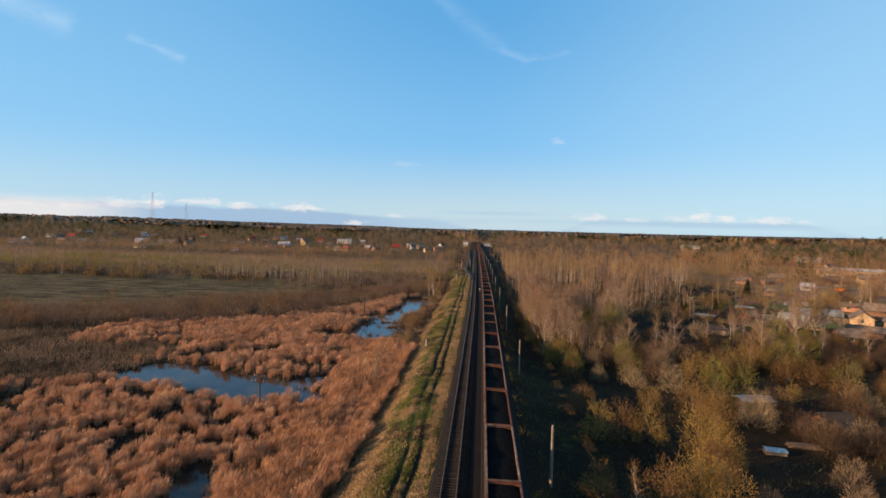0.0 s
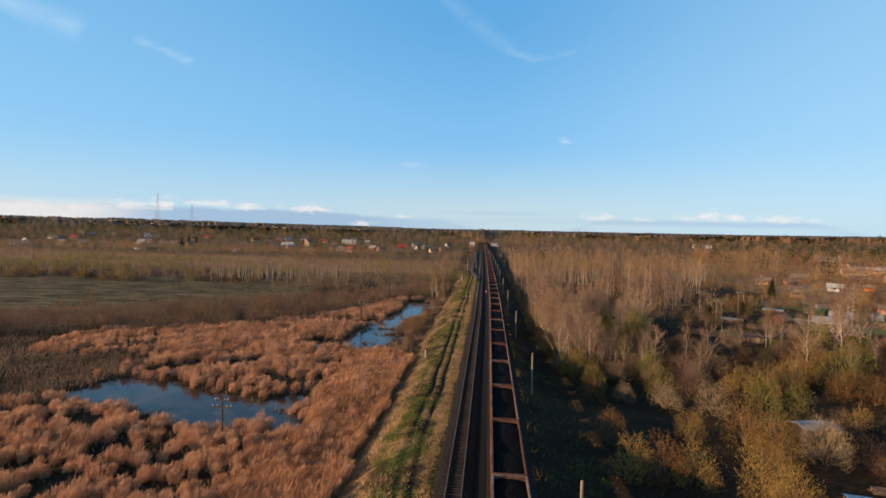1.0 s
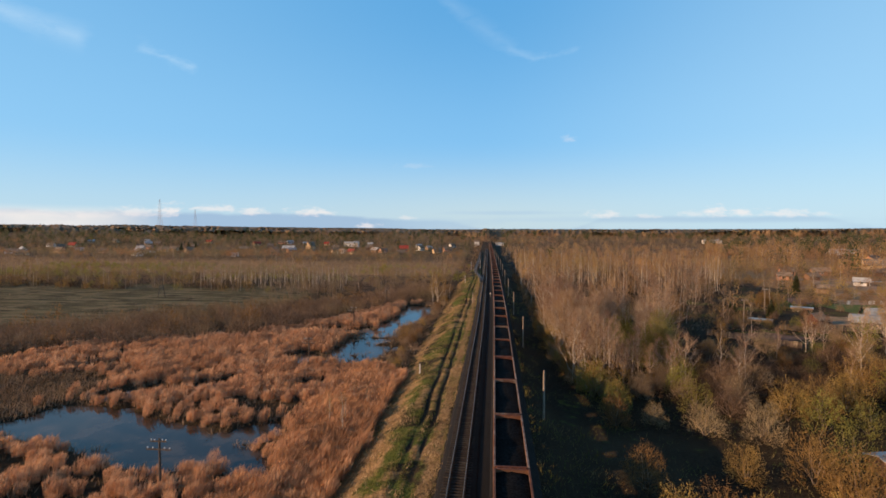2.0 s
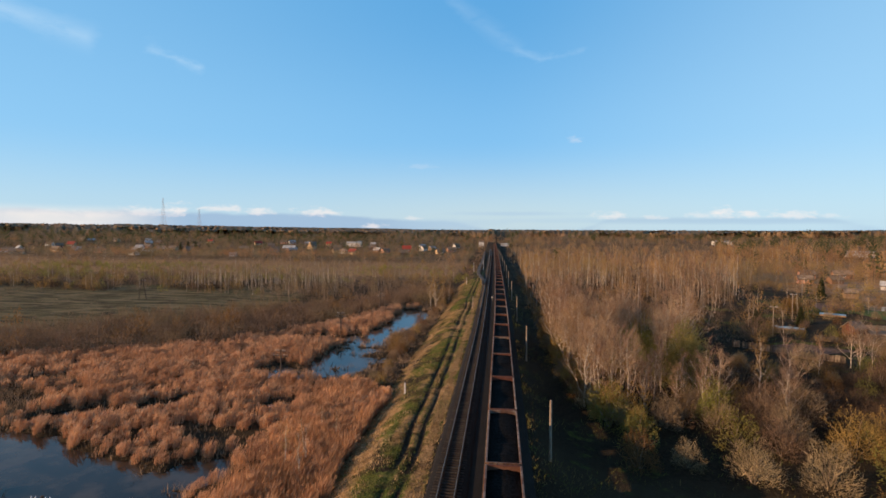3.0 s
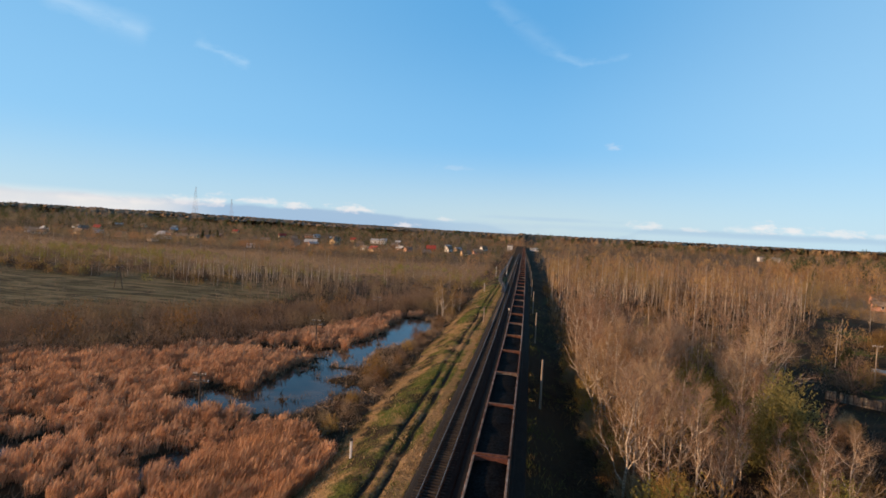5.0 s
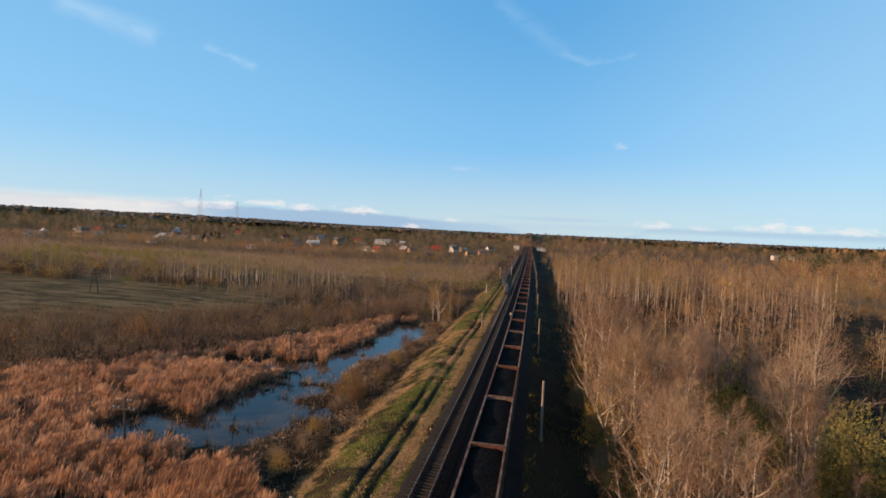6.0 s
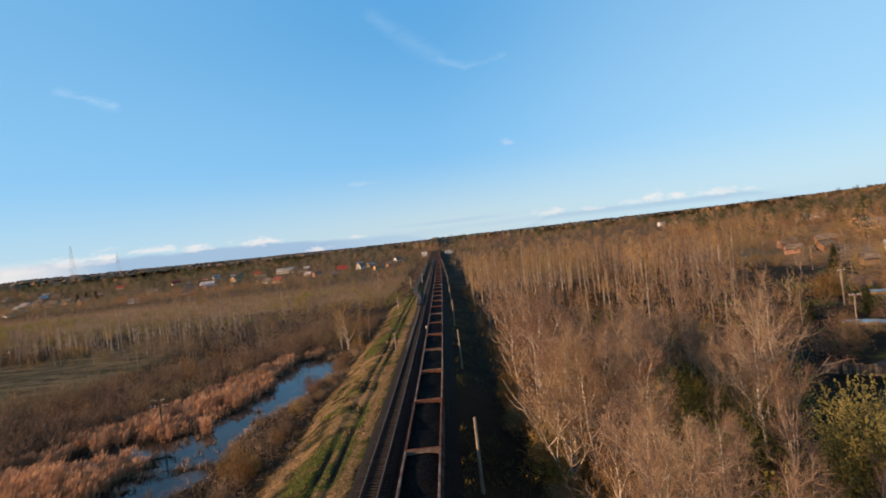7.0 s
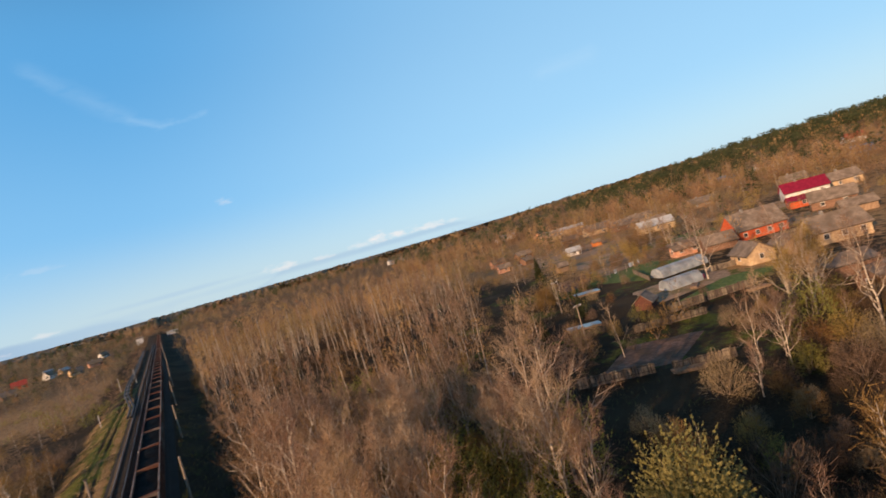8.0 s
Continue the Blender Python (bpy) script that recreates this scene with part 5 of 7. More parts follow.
def build_near_wood():
    r = random.Random(5)
    X, Y = scatter(51, 10, 60, 108, 172, 3.5, in_wood)
    for x, y in zip(X, Y):
        q = r.random()
        edge = x < float(wood_left(y)) + 3 or y < 121
        turn, sc = r.uniform(0, 360), r.uniform(0.82, 1.06) * (0.88 + 0.26 * float(wave(x, y, 55, 15.0)))
        if float(wave(x, y, 57, 10.0)) < -0.72 and not edge or (abs(x - 29.4) < 4.4 and 137 < y < 157.5) or math.hypot(x - 32.0, y - 129.0) < 5.0 or math.hypot(x - 27.5, y - 122.5) < 3.2 or math.hypot(x - 22.9, y - 111.8) < 3.2:
            continue
        q += 0.16 * float(wave(x, y, 56, 14.0))
        if x > float(wood_right(y)) - 9:
            sc *= 0.74
        if q < (0.44 if y > 122 else 0.56):
            BARE.plant(r.randrange(6), x, y, sc, turn, "bare reddish-brown birch in dense roadside wood", group="trees of the wood")
        elif q < 0.66:
            CLUMP.plant(r.randrange(4), x, y, sc, turn, "clump of bare pale-stemmed aspens with spreading crowns", group="trees of the wood")
        elif q < 0.76:
            ASPEN.plant(r.randrange(5), x, y, sc, turn, "bare pale-barked aspen with fanned grey branches", group="trees of the wood")
        elif q < 0.92 or edge:
            WILLOW.plant(r.randrange(4), x, y, sc * r.uniform(0.8, 1.2), turn, "ochre budding willow at the wood's edge", group="willows")
        else:
            GREEN.plant(r.randrange(3), x, y, sc * r.uniform(0.8, 1.2), turn, "bird cherry in fresh yellow-green leaf", group="leafing trees")
    # undergrowth along the two open edges of the wood
    edge_line = [(float(wood_left(y)) + r.uniform(-0.8, 1.6), y + r.uniform(-0.8, 0.8)) for y in np.arange(112, 172, 2.0)]
    edge_line += [(x + r.uniform(-0.8, 0.8), float(np.interp(x, [14, 20, 26, 32, 40, 50], [121, 112, 115, 122, 133, 152])) + r.uniform(-2.2, 1.2)) for x in np.arange(17, 48, 1.4)]
    for x, y in edge_line:
        q, sc, turn = r.random(), r.uniform(0.5, 0.9), r.uniform(0, 360)
        if q < 0.55:
            SHRUB.plant(r.randrange(4), x, y, sc * 1.1, turn, "bare undergrowth at the wood's edge", "shrub", "bare shrubs")
        elif q < 0.86:
            WILLOW.plant(r.randrange(4), x, y, sc, turn, "low ochre willow in the wood's undergrowth", "shrub", "willows")
        else:
            GREEN.plant(r.randrange(3), x, y, sc * 0.85, turn, "young bird cherry leafing at the wood's foot", "shrub", "leafing trees")


build_near_wood()


WILLOWS = [(16.4, 82.0, 1.0), (16.6, 73.0, 1.0), (19.9, 72.4, 1.1), (23.1, 71.8, 1.0), (34.0, 84.8, 1.2), (34.7, 79.4, 1.3), (28.7, 69.5, 1.2), (30.0, 65.9, 1.1), (22.8, 54.5, 1.3),
           (19.4, 52.9, 1.2), (24.6, 53.5, 1.2), (12.9, 55.8, 0.8), (41.4, 104.0, 1.2), (46.0, 104.8, 1.2), (51.7, 108.1, 1.3), (59.4, 117.0, 1.4), (62.9, 103.6, 1.1), (59.4, 88.9, 1.2),
           (17.2, 99.6, 0.9), (16.5, 114.0, 0.9), (59.9, 140.7, 1.0), (54.6, 130.4, 1.2), (74.3, 140.4, 1.0), (72.2, 143.0, 0.9)]
SHRUBS = [(41.5, 60.7, 0.9), (28.0, 97.4, 1.2), (34.3, 104.7, 1.2), (34.7, 96.6, 1.2), (40.7, 79.3, 1.3), (46.3, 85.5, 1.3), (54.2, 71.1, 1.1), (45.0, 69.2, 1.0), (47.2, 70.6, 1.0), (46.4, 75.2, 1.1), (47.4, 73.4, 1.0), (49.5, 70.2, 1.0), (51.8, 70.8, 1.0), (45.2, 78.5, 1.1), (56.6, 87.1, 1.1)]
SCREEN = [(46.4, 73.0, 1.0), (48.8, 72.6, 0.95), (51.6, 73.4, 1.0), (45.6, 75.6, 0.9)]
SHRUBS += [(42.0, 82.0, 1.2), (56.3, 81.7, 1.2), (22.6, 100.5, 0.8), (61.8, 172.1, 1.5), (49.9, 129.2, 1.3), (37.0, 114.0, 1.4), (38.0, 118.9, 1.2), (42.2, 116.3, 1.4), (37.0, 108.7, 1.2),
          (58.5, 145.5, 1.2), (52.9, 139.1, 1.3), (58.9, 137.7, 1.3), (52.9, 132.2, 1.4), (48.1, 133.1, 1.4), (65.4, 135.7, 1.2), (72.1, 136.5, 1.2), (41.3, 130.3, 1.3)]
GREENS = [(37.5, 155.1, 1.0), (61.6, 111.5, 1.5), (72.8, 124.3, 1.4), (78.2, 146.2, 1.4), (66.3, 99.5, 1.2), (32.0, 117.8, 1.0), (37.3, 146.7, 1.5)]
ASPENS = [(70.2, 145.7, 0.7), (64.7, 125.5, 1.0), (91.5, 155.6, 1.2), (110.1, 182.9, 1.2), (39.5, 114.1, 0.65), (18.8, 121.6, 0.72),
          (67.6, 147.3, 0.7), (66.6, 143.1, 0.7), (84.8, 149.1, 0.9), (80.2, 139.8, 1.1)]


def build_scrub():
    r = random.Random(6)
    clear = [(43, 61, 9), (38, 70, 5), (48.5, 74, 6), (46, 92, 4), (67, 161, 11), (95, 172, 14), (78, 187, 6), (56, 160, 7), (43, 72, 4), (102, 160, 9), (70, 172, 10), (41, 138, 6)]
    stand = WILLOWS + SHRUBS + GREENS + ASPENS
    for x, y, sc in WILLOWS:
        sc *= 0.55 if 43 < x < 63 and 122 < y < 147 else 1.0
        WILLOW.plant(r.randrange(4), x, y, sc, r.uniform(0, 360), "ochre budding willow on rough grass", "shrub", "willows")
    for x, y, sc in SHRUBS:
        if 43 < x < 60 and 126 < y < 141:
            sc *= 0.38
        # shrubs in shadow take the near-black crown, shade put into their colour
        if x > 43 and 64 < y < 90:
            ALDER.plant(r.randrange(4), x, y, 0.85 * sc, r.uniform(0, 360), "leafless shrub coloured dark for shade on rough grass", "shrub", "alder shrubs")
        else:
            SHRUB.plant(r.randrange(4), x, y, sc, r.uniform(0, 360), "bare grey-brown shrub with many thin stems", "shrub", "bare shrubs")
    for x, y, sc in SCREEN + [(74.3, 181.6, 0.6), (76.4, 180.5, 0.55), (72.2, 182.7, 0.6)]:
        SHRUB.plant(r.randrange(4), x, y, sc, r.uniform(0, 360), "reddish-brown bare shrub beside the gardens", "shrub", "bare shrubs")
    for x, y, sc in GREENS:
        GREEN.plant(r.randrange(3), x, y, sc, r.uniform(0, 360), "bird cherry in fresh yellow-green leaf", "tree", "leafing trees")
    for x, y, sc in ASPENS:
        ASPEN.plant(r.randrange(5), x, y, sc, r.uniform(0, 360), "bare pale-barked aspen with fanned grey branches", "tree", "bare aspens")

    def keep(x, y):
        ok = (~in_wood(x, y)) & (x > 24 + 0.1 * np.abs(y - 70)) & (wave(x, y, 61, 15.0) + 0.010 * (x - 20) > -0.25)
        for cx, cy, cr in clear:
            ok &= np.hypot(x - cx, y - cy) > cr
        for cx, cy, sc in stand:
            ok &= np.hypot(x - cx, y - cy) > 2.6 * sc
        return ok

    X, Y = scatter(62, 11, 112, 34, 166, 6.0, keep)
    for x, y in zip(X, Y):
        q, turn, sc = r.random(), r.uniform(0, 360), r.uniform(0.65, 1.2)
        if x > 43 and y > 108:
            sc *= 0.7
            if x < 64 and y > 119:
                continue
        if q < 0.42:
            SHRUB.plant(r.randrange(4), x, y, sc, turn, "bare grey-brown shrub with many thin stems", "shrub", "bare shrubs")
        elif q < 0.76:
            WILLOW.plant(r.randrange(4), x, y, sc, turn, "ochre budding willow on rough grass", "shrub", "willows")
        elif q < 0.93 or y > 108:
            GREEN.plant(r.randrange(3), x, y, sc * 0.85, turn, "bird cherry in fresh yellow-green leaf", "tree", "leafing trees")
        else:
            ASPEN.plant(r.randrange(5), x, y, sc * 0.7, turn, "bare pale-barked aspen with fanned grey branches", "tree", "bare aspens")


build_scrub()


def build_thicket():
    """The dense grey-brown thicket between the wood and the village gardens."""
    r = random.Random(17)
    stand = WILLOWS + SHRUBS + GREENS + ASPENS

    def keep(x, y):
        ok = (x > wood_right(y) + 1.5) & (y < np.interp(x, [40, 50, 60, 70, 80, 92, 105], [138, 140, 143, 146, 150, 155, 158])) & (y > 109 + 0.1 * (x - 36)) & (x < 104)
        for cx, cy, sc in stand:
            ok &= np.hypot(x - cx, y - cy) > 1.5
        return ok

    X, Y = scatter(18, 34, 106, 106, 160, 3.9, keep)
    for x, y in zip(X, Y):
        q, turn, sc = r.random(), r.uniform(0, 360), r.uniform(0.8, 1.15) * (1 - 0.12 * float(smooth01(y, 122, 136)))
        if q < 0.05:
            BARE.plant(r.randrange(6), x, y, 0.52 * sc, turn, "low bare grey-brown tree in a dense thicket", "tree", "thicket trees")
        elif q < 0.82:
            # dark crowns carry part of the thicket's shade in their colour
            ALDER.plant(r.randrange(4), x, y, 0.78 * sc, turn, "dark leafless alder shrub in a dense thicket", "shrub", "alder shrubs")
        elif q < 0.94:
            WILLOW.plant(r.randrange(4), x, y, 0.7 * sc, turn, "ochre budding willow in a dense thicket", "shrub", "willows")
        else:
            GREEN.plant(r.randrange(3), x, y, 0.7 * sc, turn, "bird cherry in fresh yellow-green leaf", "tree", "leafing trees")


build_thicket()


def build_bank_brush():
    r = random.Random(12)
    for k in range(34):
        y = 128 + 98 * (k + r.random()) / 34
        x = -18.6 + r.uniform(-2.6, 2.0)
        if pond_gap(np.array([x]), np.array([y]))[0] < 0.4:
            continue
        if k % 4:
            SHRUB.plant(r.randrange(4), x, y, r.uniform(0.32, 0.6), r.uniform(0, 360), "low tangle of bare grey brush on the pond bank", "shrub", "bank brush")
        else:
            WILLOW.plant(r.randrange(4), x, y, r.uniform(0.45, 0.75), r.uniform(0, 360), "low brown budding willow on the pond bank", "shrub", "bank brush")


build_bank_brush()

# single trees that stand out
for x, y, sc in ((40.0, 122.3, 1.17), (15.4, 50.4, 0.7), (-18.9, 231.5, 0.95), (-16.5, 233, 0.9)):
    SLIM.plant(int(y) % 3, x, y, sc, 40 * x, "slender white-barked birch with budding twigs", "tree", "slender birches")
for x, y, sc in ((92.1, 216.5, 1.15), (94.5, 218.0, 0.9), (139.6, 229.5, 1.4), (135.5, 232.0, 1.1), (143.5, 227.0, 1.0)):
    WILLOW.plant(int(x) % 4, x, y, sc, 31 * x, "rounded ochre willow among the gardens", "shrub", "willows")
for x, y, sc in ((152, 224, 0.75), (165, 236, 0.85), (176, 231, 0.8), (186, 243, 0.95), (171, 248, 0.9), (120, 160, 0.6), (86, 158, 0.55), (112, 164, 0.5)):
    BARE.plant(int(y) % 6, x, y, sc, 17 * x, "bare brown fruit tree in a village garden", "tree", "garden trees")
for x, y, sc in ((27.5, 127.5, 0.62), (30.5, 126.0, 0.56), (28.8, 131.5, 0.62), (25.5, 124.0, 0.6)):
    BARE.plant(int(10 * x) % 6, x, y, sc, 23 * y, "low bare birch in the thicket beside the wood", "tree", "trees of the wood")
for x, y, sc in ((37.0, 146.7, 1.22), (32.0, 121.7, 0.75), (32.8, 118.6, 0.74), (44.1, 122.5, 0.76), (14.4, 119.4, 1.05), (33.0, 142.6, 1.0), (41.0, 156.5, 1.1), (28.4, 160.5, 1.05), (35.5, 146.0, 0.9)):
    ASPEN.plant(int(y) % 5, x, y, sc, 37 * x, "bare pale-barked aspen with fanned grey branches", "tree", "bare aspens")
for x, y, sc in ((19.3, 110.5, 0.72), (16.9, 307.9, 0.9)):
    WILLOW.plant(int(y) % 4, x, y, sc, 19 * y, "olive budding willow in the wood's undergrowth", "shrub", "willows")
for k, (x, y, sc) in enumerate(((82, 178, 0.6), (97, 205, 0.7), (104, 215, 0.6), (88, 198, 0.65), (111, 207, 0.6), (74, 176, 0.6), (79.5, 172.5, 0.5), (83, 191, 0.6), (94, 196, 0.5), (116, 222, 0.6), (99, 176.5, 0.45), (70, 182, 0.8), (66, 176, 0.7))):
    (GREEN, SHRUB, WILLOW)[k % 3].plant(k % 3, x, y, sc, 41 * k, "small garden bush on rough grass", "shrub", "garden bushes")
for x, y, sc in ((12.4, 156.2, 0.75), (30.5, 114.3, 0.95), (16.5, 111.6, 1.2), (18.6, 105.0, 0.95), (28.8, 155.2, 1.1), (31.0, 151.1, 1.05), (26.8, 152.5, 1.05), (29.0, 148.4, 1.05), (31.8, 146.6, 1.0), (27.6, 144.6, 1.0), (30.4, 142.6, 0.95), (27.2, 140.4, 0.9)):
    GREEN.plant(int(y) % 3, x, y, sc, 29 * x, "yellow-green bush coming into leaf inside the wood", "shrub", "leafing trees")
WILLOW.plant(1, -20.0, 154.5, 0.95, 60, "brown rounded willow on the pond bank", "shrub", "bank brush")
for k, (x, y, sc) in enumerate(((91.9, 151.7, 1.0), (95.5, 154.0, 0.9), (88.6, 154.5, 0.85))):
    OCHRE_BIRCH.plant(k % 2, x, y, sc, 70 * k, "tall budding birch with ochre crown and white stems", "tree", "village birches")
BIG_WILLOW.plant(0, 32.0, 129.0, 0.94, 10, "large willow in fresh yellow-green leaf", "tree", "leafing trees")
for k, (x, y, sc) in enumerate(((-18.5, 93.2, 1.1), (-19.7, 98.4, 1.05), (-19.2, 97.0, 0.95), (-21.2, 96.2, 1.0), (-17.9, 104.0, 0.8), (-20.5, 106.5, 0.75))):
    BANK_BIRCH.plant(k % 3, x, y, sc, 77 * k, "thin white birch stem standing in the reeds", "tree", "slender birches")
for k, (x, y, sc) in enumerate(((-19.6, 221.5, 1.2), (-21.8, 224.0, 0.85), (-17.6, 224.5, 0.7))):
    WHITE_BIRCH.plant(k % 2, x, y, sc, 60 * k, "white-trunked birch with thin budding crown beside the pond", "tree", "slender birches")
SPRUCE.plant(0, 127, 262, 0.8, 0, "dark green spruce beside the gardens", "tree", "spruces")


def build_far_woods():
    r = np.random.RandomState(71)
    # the wood beside the line, further on
    def shade_gap(x, y):
        """Dark gaps between the crowns, without tall trees; dark scrub imitates their shade."""
        d = np.hypot((x - 39) / 13, (y - 256) / 10)
        for cx, cy, rx, ry in ((82, 309, 17, 9), (58, 284, 10, 6), (24, 205, 6, 6), (46, 222, 7, 7)):
            d = np.minimum(d, np.hypot((x - cx) / rx, (y - cy) / ry))
        return d - 1 + 0.25 * wave(x, y, 115, 7.0)

    X, Y = scatter(72, 10, 130, 172, 330, 4.0, lambda x, y: in_wood(x, y) & (wave(x, y, 58, 13.0) > -0.45) & (shade_gap(x, y) > 0))
    rise = np.clip(0.90 + 0.55 * wave(X, Y, 59, 13.0), 0.5, 1.4)
    kind = r.uniform(0, 1, len(X)) + 0.30 * wave(X, Y, 60, 14.0)
    gold = r.uniform(0, 1, len(X)) < 0.08 + 0.62 * smooth01(Y + 12 * wave(X, Y, 116, 16.0), 248, 276)
    pl = [(5 if g else (0 if k < 0.42 else (1 if k < 0.66 else (3 if k < 0.86 else 2))), x, y, h * r.uniform(0.85, 1.12), 1.0) for x, y, h, k, g in zip(X, Y, rise, kind, gold)]
    # mostly dark scrub in the gaps, its colour in place of shade
    X, Y = scatter(117, 12, 105, 190, 325, 4.4, lambda x, y: in_wood(x, y) & (shade_gap(x, y) < 0.05))
    pl += [(6 if r.uniform() < 0.75 else 2, x, y, r.uniform(0.6, 1.1), 1.0) for x, y in zip(X, Y)]
    X, Y = scatter(86, 10, 30, 172, 330, 3.0, lambda x, y: np.abs(x - wood_left(y)) < 1.6)
    pl += [(2 if r.uniform() < 0.35 else 4, x, y, r.uniform(0.35, 0.7), 1.0) for x, y in zip(X, Y)]
    X, Y = scatter(88, 14, 130, 326, 372, 5.0, lambda x, y: x > wood_left(y))
    pl += [(5 if r.uniform() < 0.65 else 0, x, y, r.uniform(0.85, 1.2), 1.0) for x, y in zip(X, Y)]
    woods("birch_wood", [MID_BARE, MID_GREY, MID_BUD, MID_SLIM, MID_SCRUB, GOLD_STEM, DARK_SCRUB], pl, "dense bare birch wood glowing reddish brown beside the railway")
    # low brown growth under the birches
    X, Y = scatter(87, 10, 75, 113, 215, 3.0, lambda x, y: in_wood(x, y) & (x < 56))
    leafy = wave(X, Y, 106, 16.0)
    pl = [((2 if q > 0.2 else 0) if r.uniform() < 0.8 else 1, x, y, r.uniform(0.45, 0.9) * (1.0 if k % 5 else 0.6), 1.0) for k, (x, y, q) in enumerate(zip(X, Y, leafy))]
    woods("undergrowth", [MID_SCRUB, MID_BUD, MID_LEAF], pl, "brown and olive undergrowth filling the birch wood", "shrubs")
    # young birches and scrub west of the line
    X, Y = scatter(73, -330, -14, 244, 345, 5.4, lambda x, y: (x < -13 + bend(y)) & (wave(x, y, 74, 45.0) + 0.3 * wave(x, y, 75, 12.0) > -0.15) & (y > 236 + 0.10 * np.maximum(-x - 60, 0)))
    pl = [(r.choice(4, p=(0.34, 0.50, 0.10, 0.06)), x, y, r.uniform(0.6, 1.05), 1.0) for x, y in zip(X, Y)]
    X, Y = scatter(81, -420, -14, 345, 470, 7.4, lambda x, y: (x < -13 + bend(y)) & (wave(x, y, 82, 40.0) > -0.1))
    pl += [(r.choice(4, p=(0.24, 0.66, 0.06, 0.04)), x, y, r.uniform(0.6, 1.1), 1.0) for x, y in zip(X, Y)]
    # a stand of white stems, dark wet bushes before it, and a taller brown belt behind
    X, Y = scatter(89, -138, -70, 262, 306, 3.5, lambda x, y: wave(x, y, 90, 10.0) > -0.3)
    pl += [(5, x, y, r.uniform(0.6, 1.1), 1.0) for x, y in zip(X, Y)]
    # taller grey-brown haze of young trees where the meadow ends
    X, Y = scatter(118, -86, -24, 226, 264, 4.6, lambda x, y: (y > far_edge(x) + 8) & (wave(x, y, 119, 15.0) > -0.35))
    pl += [(9, x, y, r.uniform(0.55, 1.0), 1.0) for x, y in zip(X, Y)]
    X, Y = scatter(101, -235, -70, 248, 266, 4.5, lambda x, y: wave(x, y, 102, 22.0) > -0.12)
    pl += [(6 if r.uniform() < 0.72 else 2, x, y, r.uniform(0.6, 1.25), 1.0) for x, y in zip(X, Y)]
    X, Y = scatter(98, -460, -24, 462, 545, 7.0, lambda x, y: (x < -15 + bend(y)) & (wave(x, y * 1.6, 99, 50.0) > -0.35))
    pl += [(7 if r.uniform() < 0.5 else 8, x, y, r.uniform(0.7, 1.0), 1.0) for x, y in zip(X, Y)]
    # rough growth that closes in on the line's far shoulder
    X, Y = scatter(103, -19, -7.5, 262, 980, 4.2, lambda x, y: (np.abs(x + 13.5) < 5.5) & (wave(x, y, 104, 11.0) > 0.1 - 0.5 * smooth01(y, 330, 480)))
    pl += [(1, x + float(bend(y)), y, r.uniform(0.22, 0.5) * (1 + 0.5 * float(smooth01(y, 400, 600))), 1.0) for x, y in zip(X, Y)]
    X, Y = scatter(96, -330, -14, 296, 400, 6.0, lambda x, y: (x < -13 + bend(y)) & (wave(x, y * 2.5, 97, 50.0) > 0.1))
    pl += [(4, x, y, r.uniform(0.5, 0.95), 1.0) for x, y in zip(X, Y)]
    pl += [(4, x, y, h, 1.0) for x, y, h in ((-170, 253, 1.0), (-175, 256, 0.8), (-183, 253, 0.9), (-137, 246, 0.8), (-200, 262, 0.9), (-96, 247, 0.7))]
    woods("young_birch_belt", [MID_SLIM, BELT_SCRUB, MID_BUD, MID_BARE, MID_LEAF, WHITE_STEM, DARK_SCRUB, FAR_BARE, FAR_OLIVE, HAZE_BIRCH], pl, "belt of thin white-stemmed birches and brown scrub")
    # rough growth between the wood and the gardens
    X, Y = scatter(83, 44, 150, 168, 335, 5.0, lambda x, y: (~in_wood(x, y)) & (x > wood_right(y)) & (x < wood_right(y) + 42) & (wave(x, y, 84, 22.0) > -0.05) & (np.hypot(x - 78, y - 188) > 7) & (np.hypot(x - 103, y - 213) > 8) & (np.hypot(x - 105, y - 187) > 22))
    pl2 = [(r.choice(3, p=(0.5, 0.4, 0.1)), x, y, r.uniform(0.5, 1.0), 1.0) for x, y in zip(X, Y)]
    woods("garden_scrub", [MID_SCRUB, MID_BUD, MID_GREY], pl2, "brown scrub and budding willows between wood and gardens", "shrubs")
    # scrub hedge between reeds and meadow
    X, Y = scatter(76, -160, -16, 118, 268, 3.0, lambda x, y: (y > far_edge(x) - 1) & (y < far_edge(x) + 24 + 34 * smooth01(x, -125, -85) + 8 * wave(x, y, 77, 30.0)) & (x < -17))
    pl = [(r.choice(2, p=(0.97, 0.03)), x, y, r.uniform(0.8, 1.4), 1.0) for x, y in zip(X, Y)]
    X, Y = scatter(78, -125, -64, 80, 132, 3.0, lambda x, y: (brown_zone(x, y) > 0.3) & (wave(x, y, 79, 14.0) > -0.25) & (pond_gap(x, y) > 1.0))
    pl += [(0, x, y, r.uniform(0.3, 0.62), 1.0) for x, y in zip(X, Y)]
    woods("alder_scrub", [MID_SCRUB, MID_BUD], pl, "dark brown leafless alder scrub along the marsh")
    # tussocks and lone bushes on the bank
    pl = [(0, x, y, s, 1.0) for x, y, s in ((-20.5, 160, 1.0), (-19, 150, 0.8), (-22, 168, 0.9), (-18, 176, 0.7), (-18.5, 141, 0.6), (-20, 188, 0.6), (-18, 205, 0.6), (-18, 218, 0.9), (-23, 226, 1.1))]
    woods("bank_bushes", [MID_SCRUB], pl, "low brown bushes on the pond's bank", "shrubs")
    # woods to the horizon, coarser with distance
    n = 6500
    a = np.radians(r.uniform(-78, 58, n))
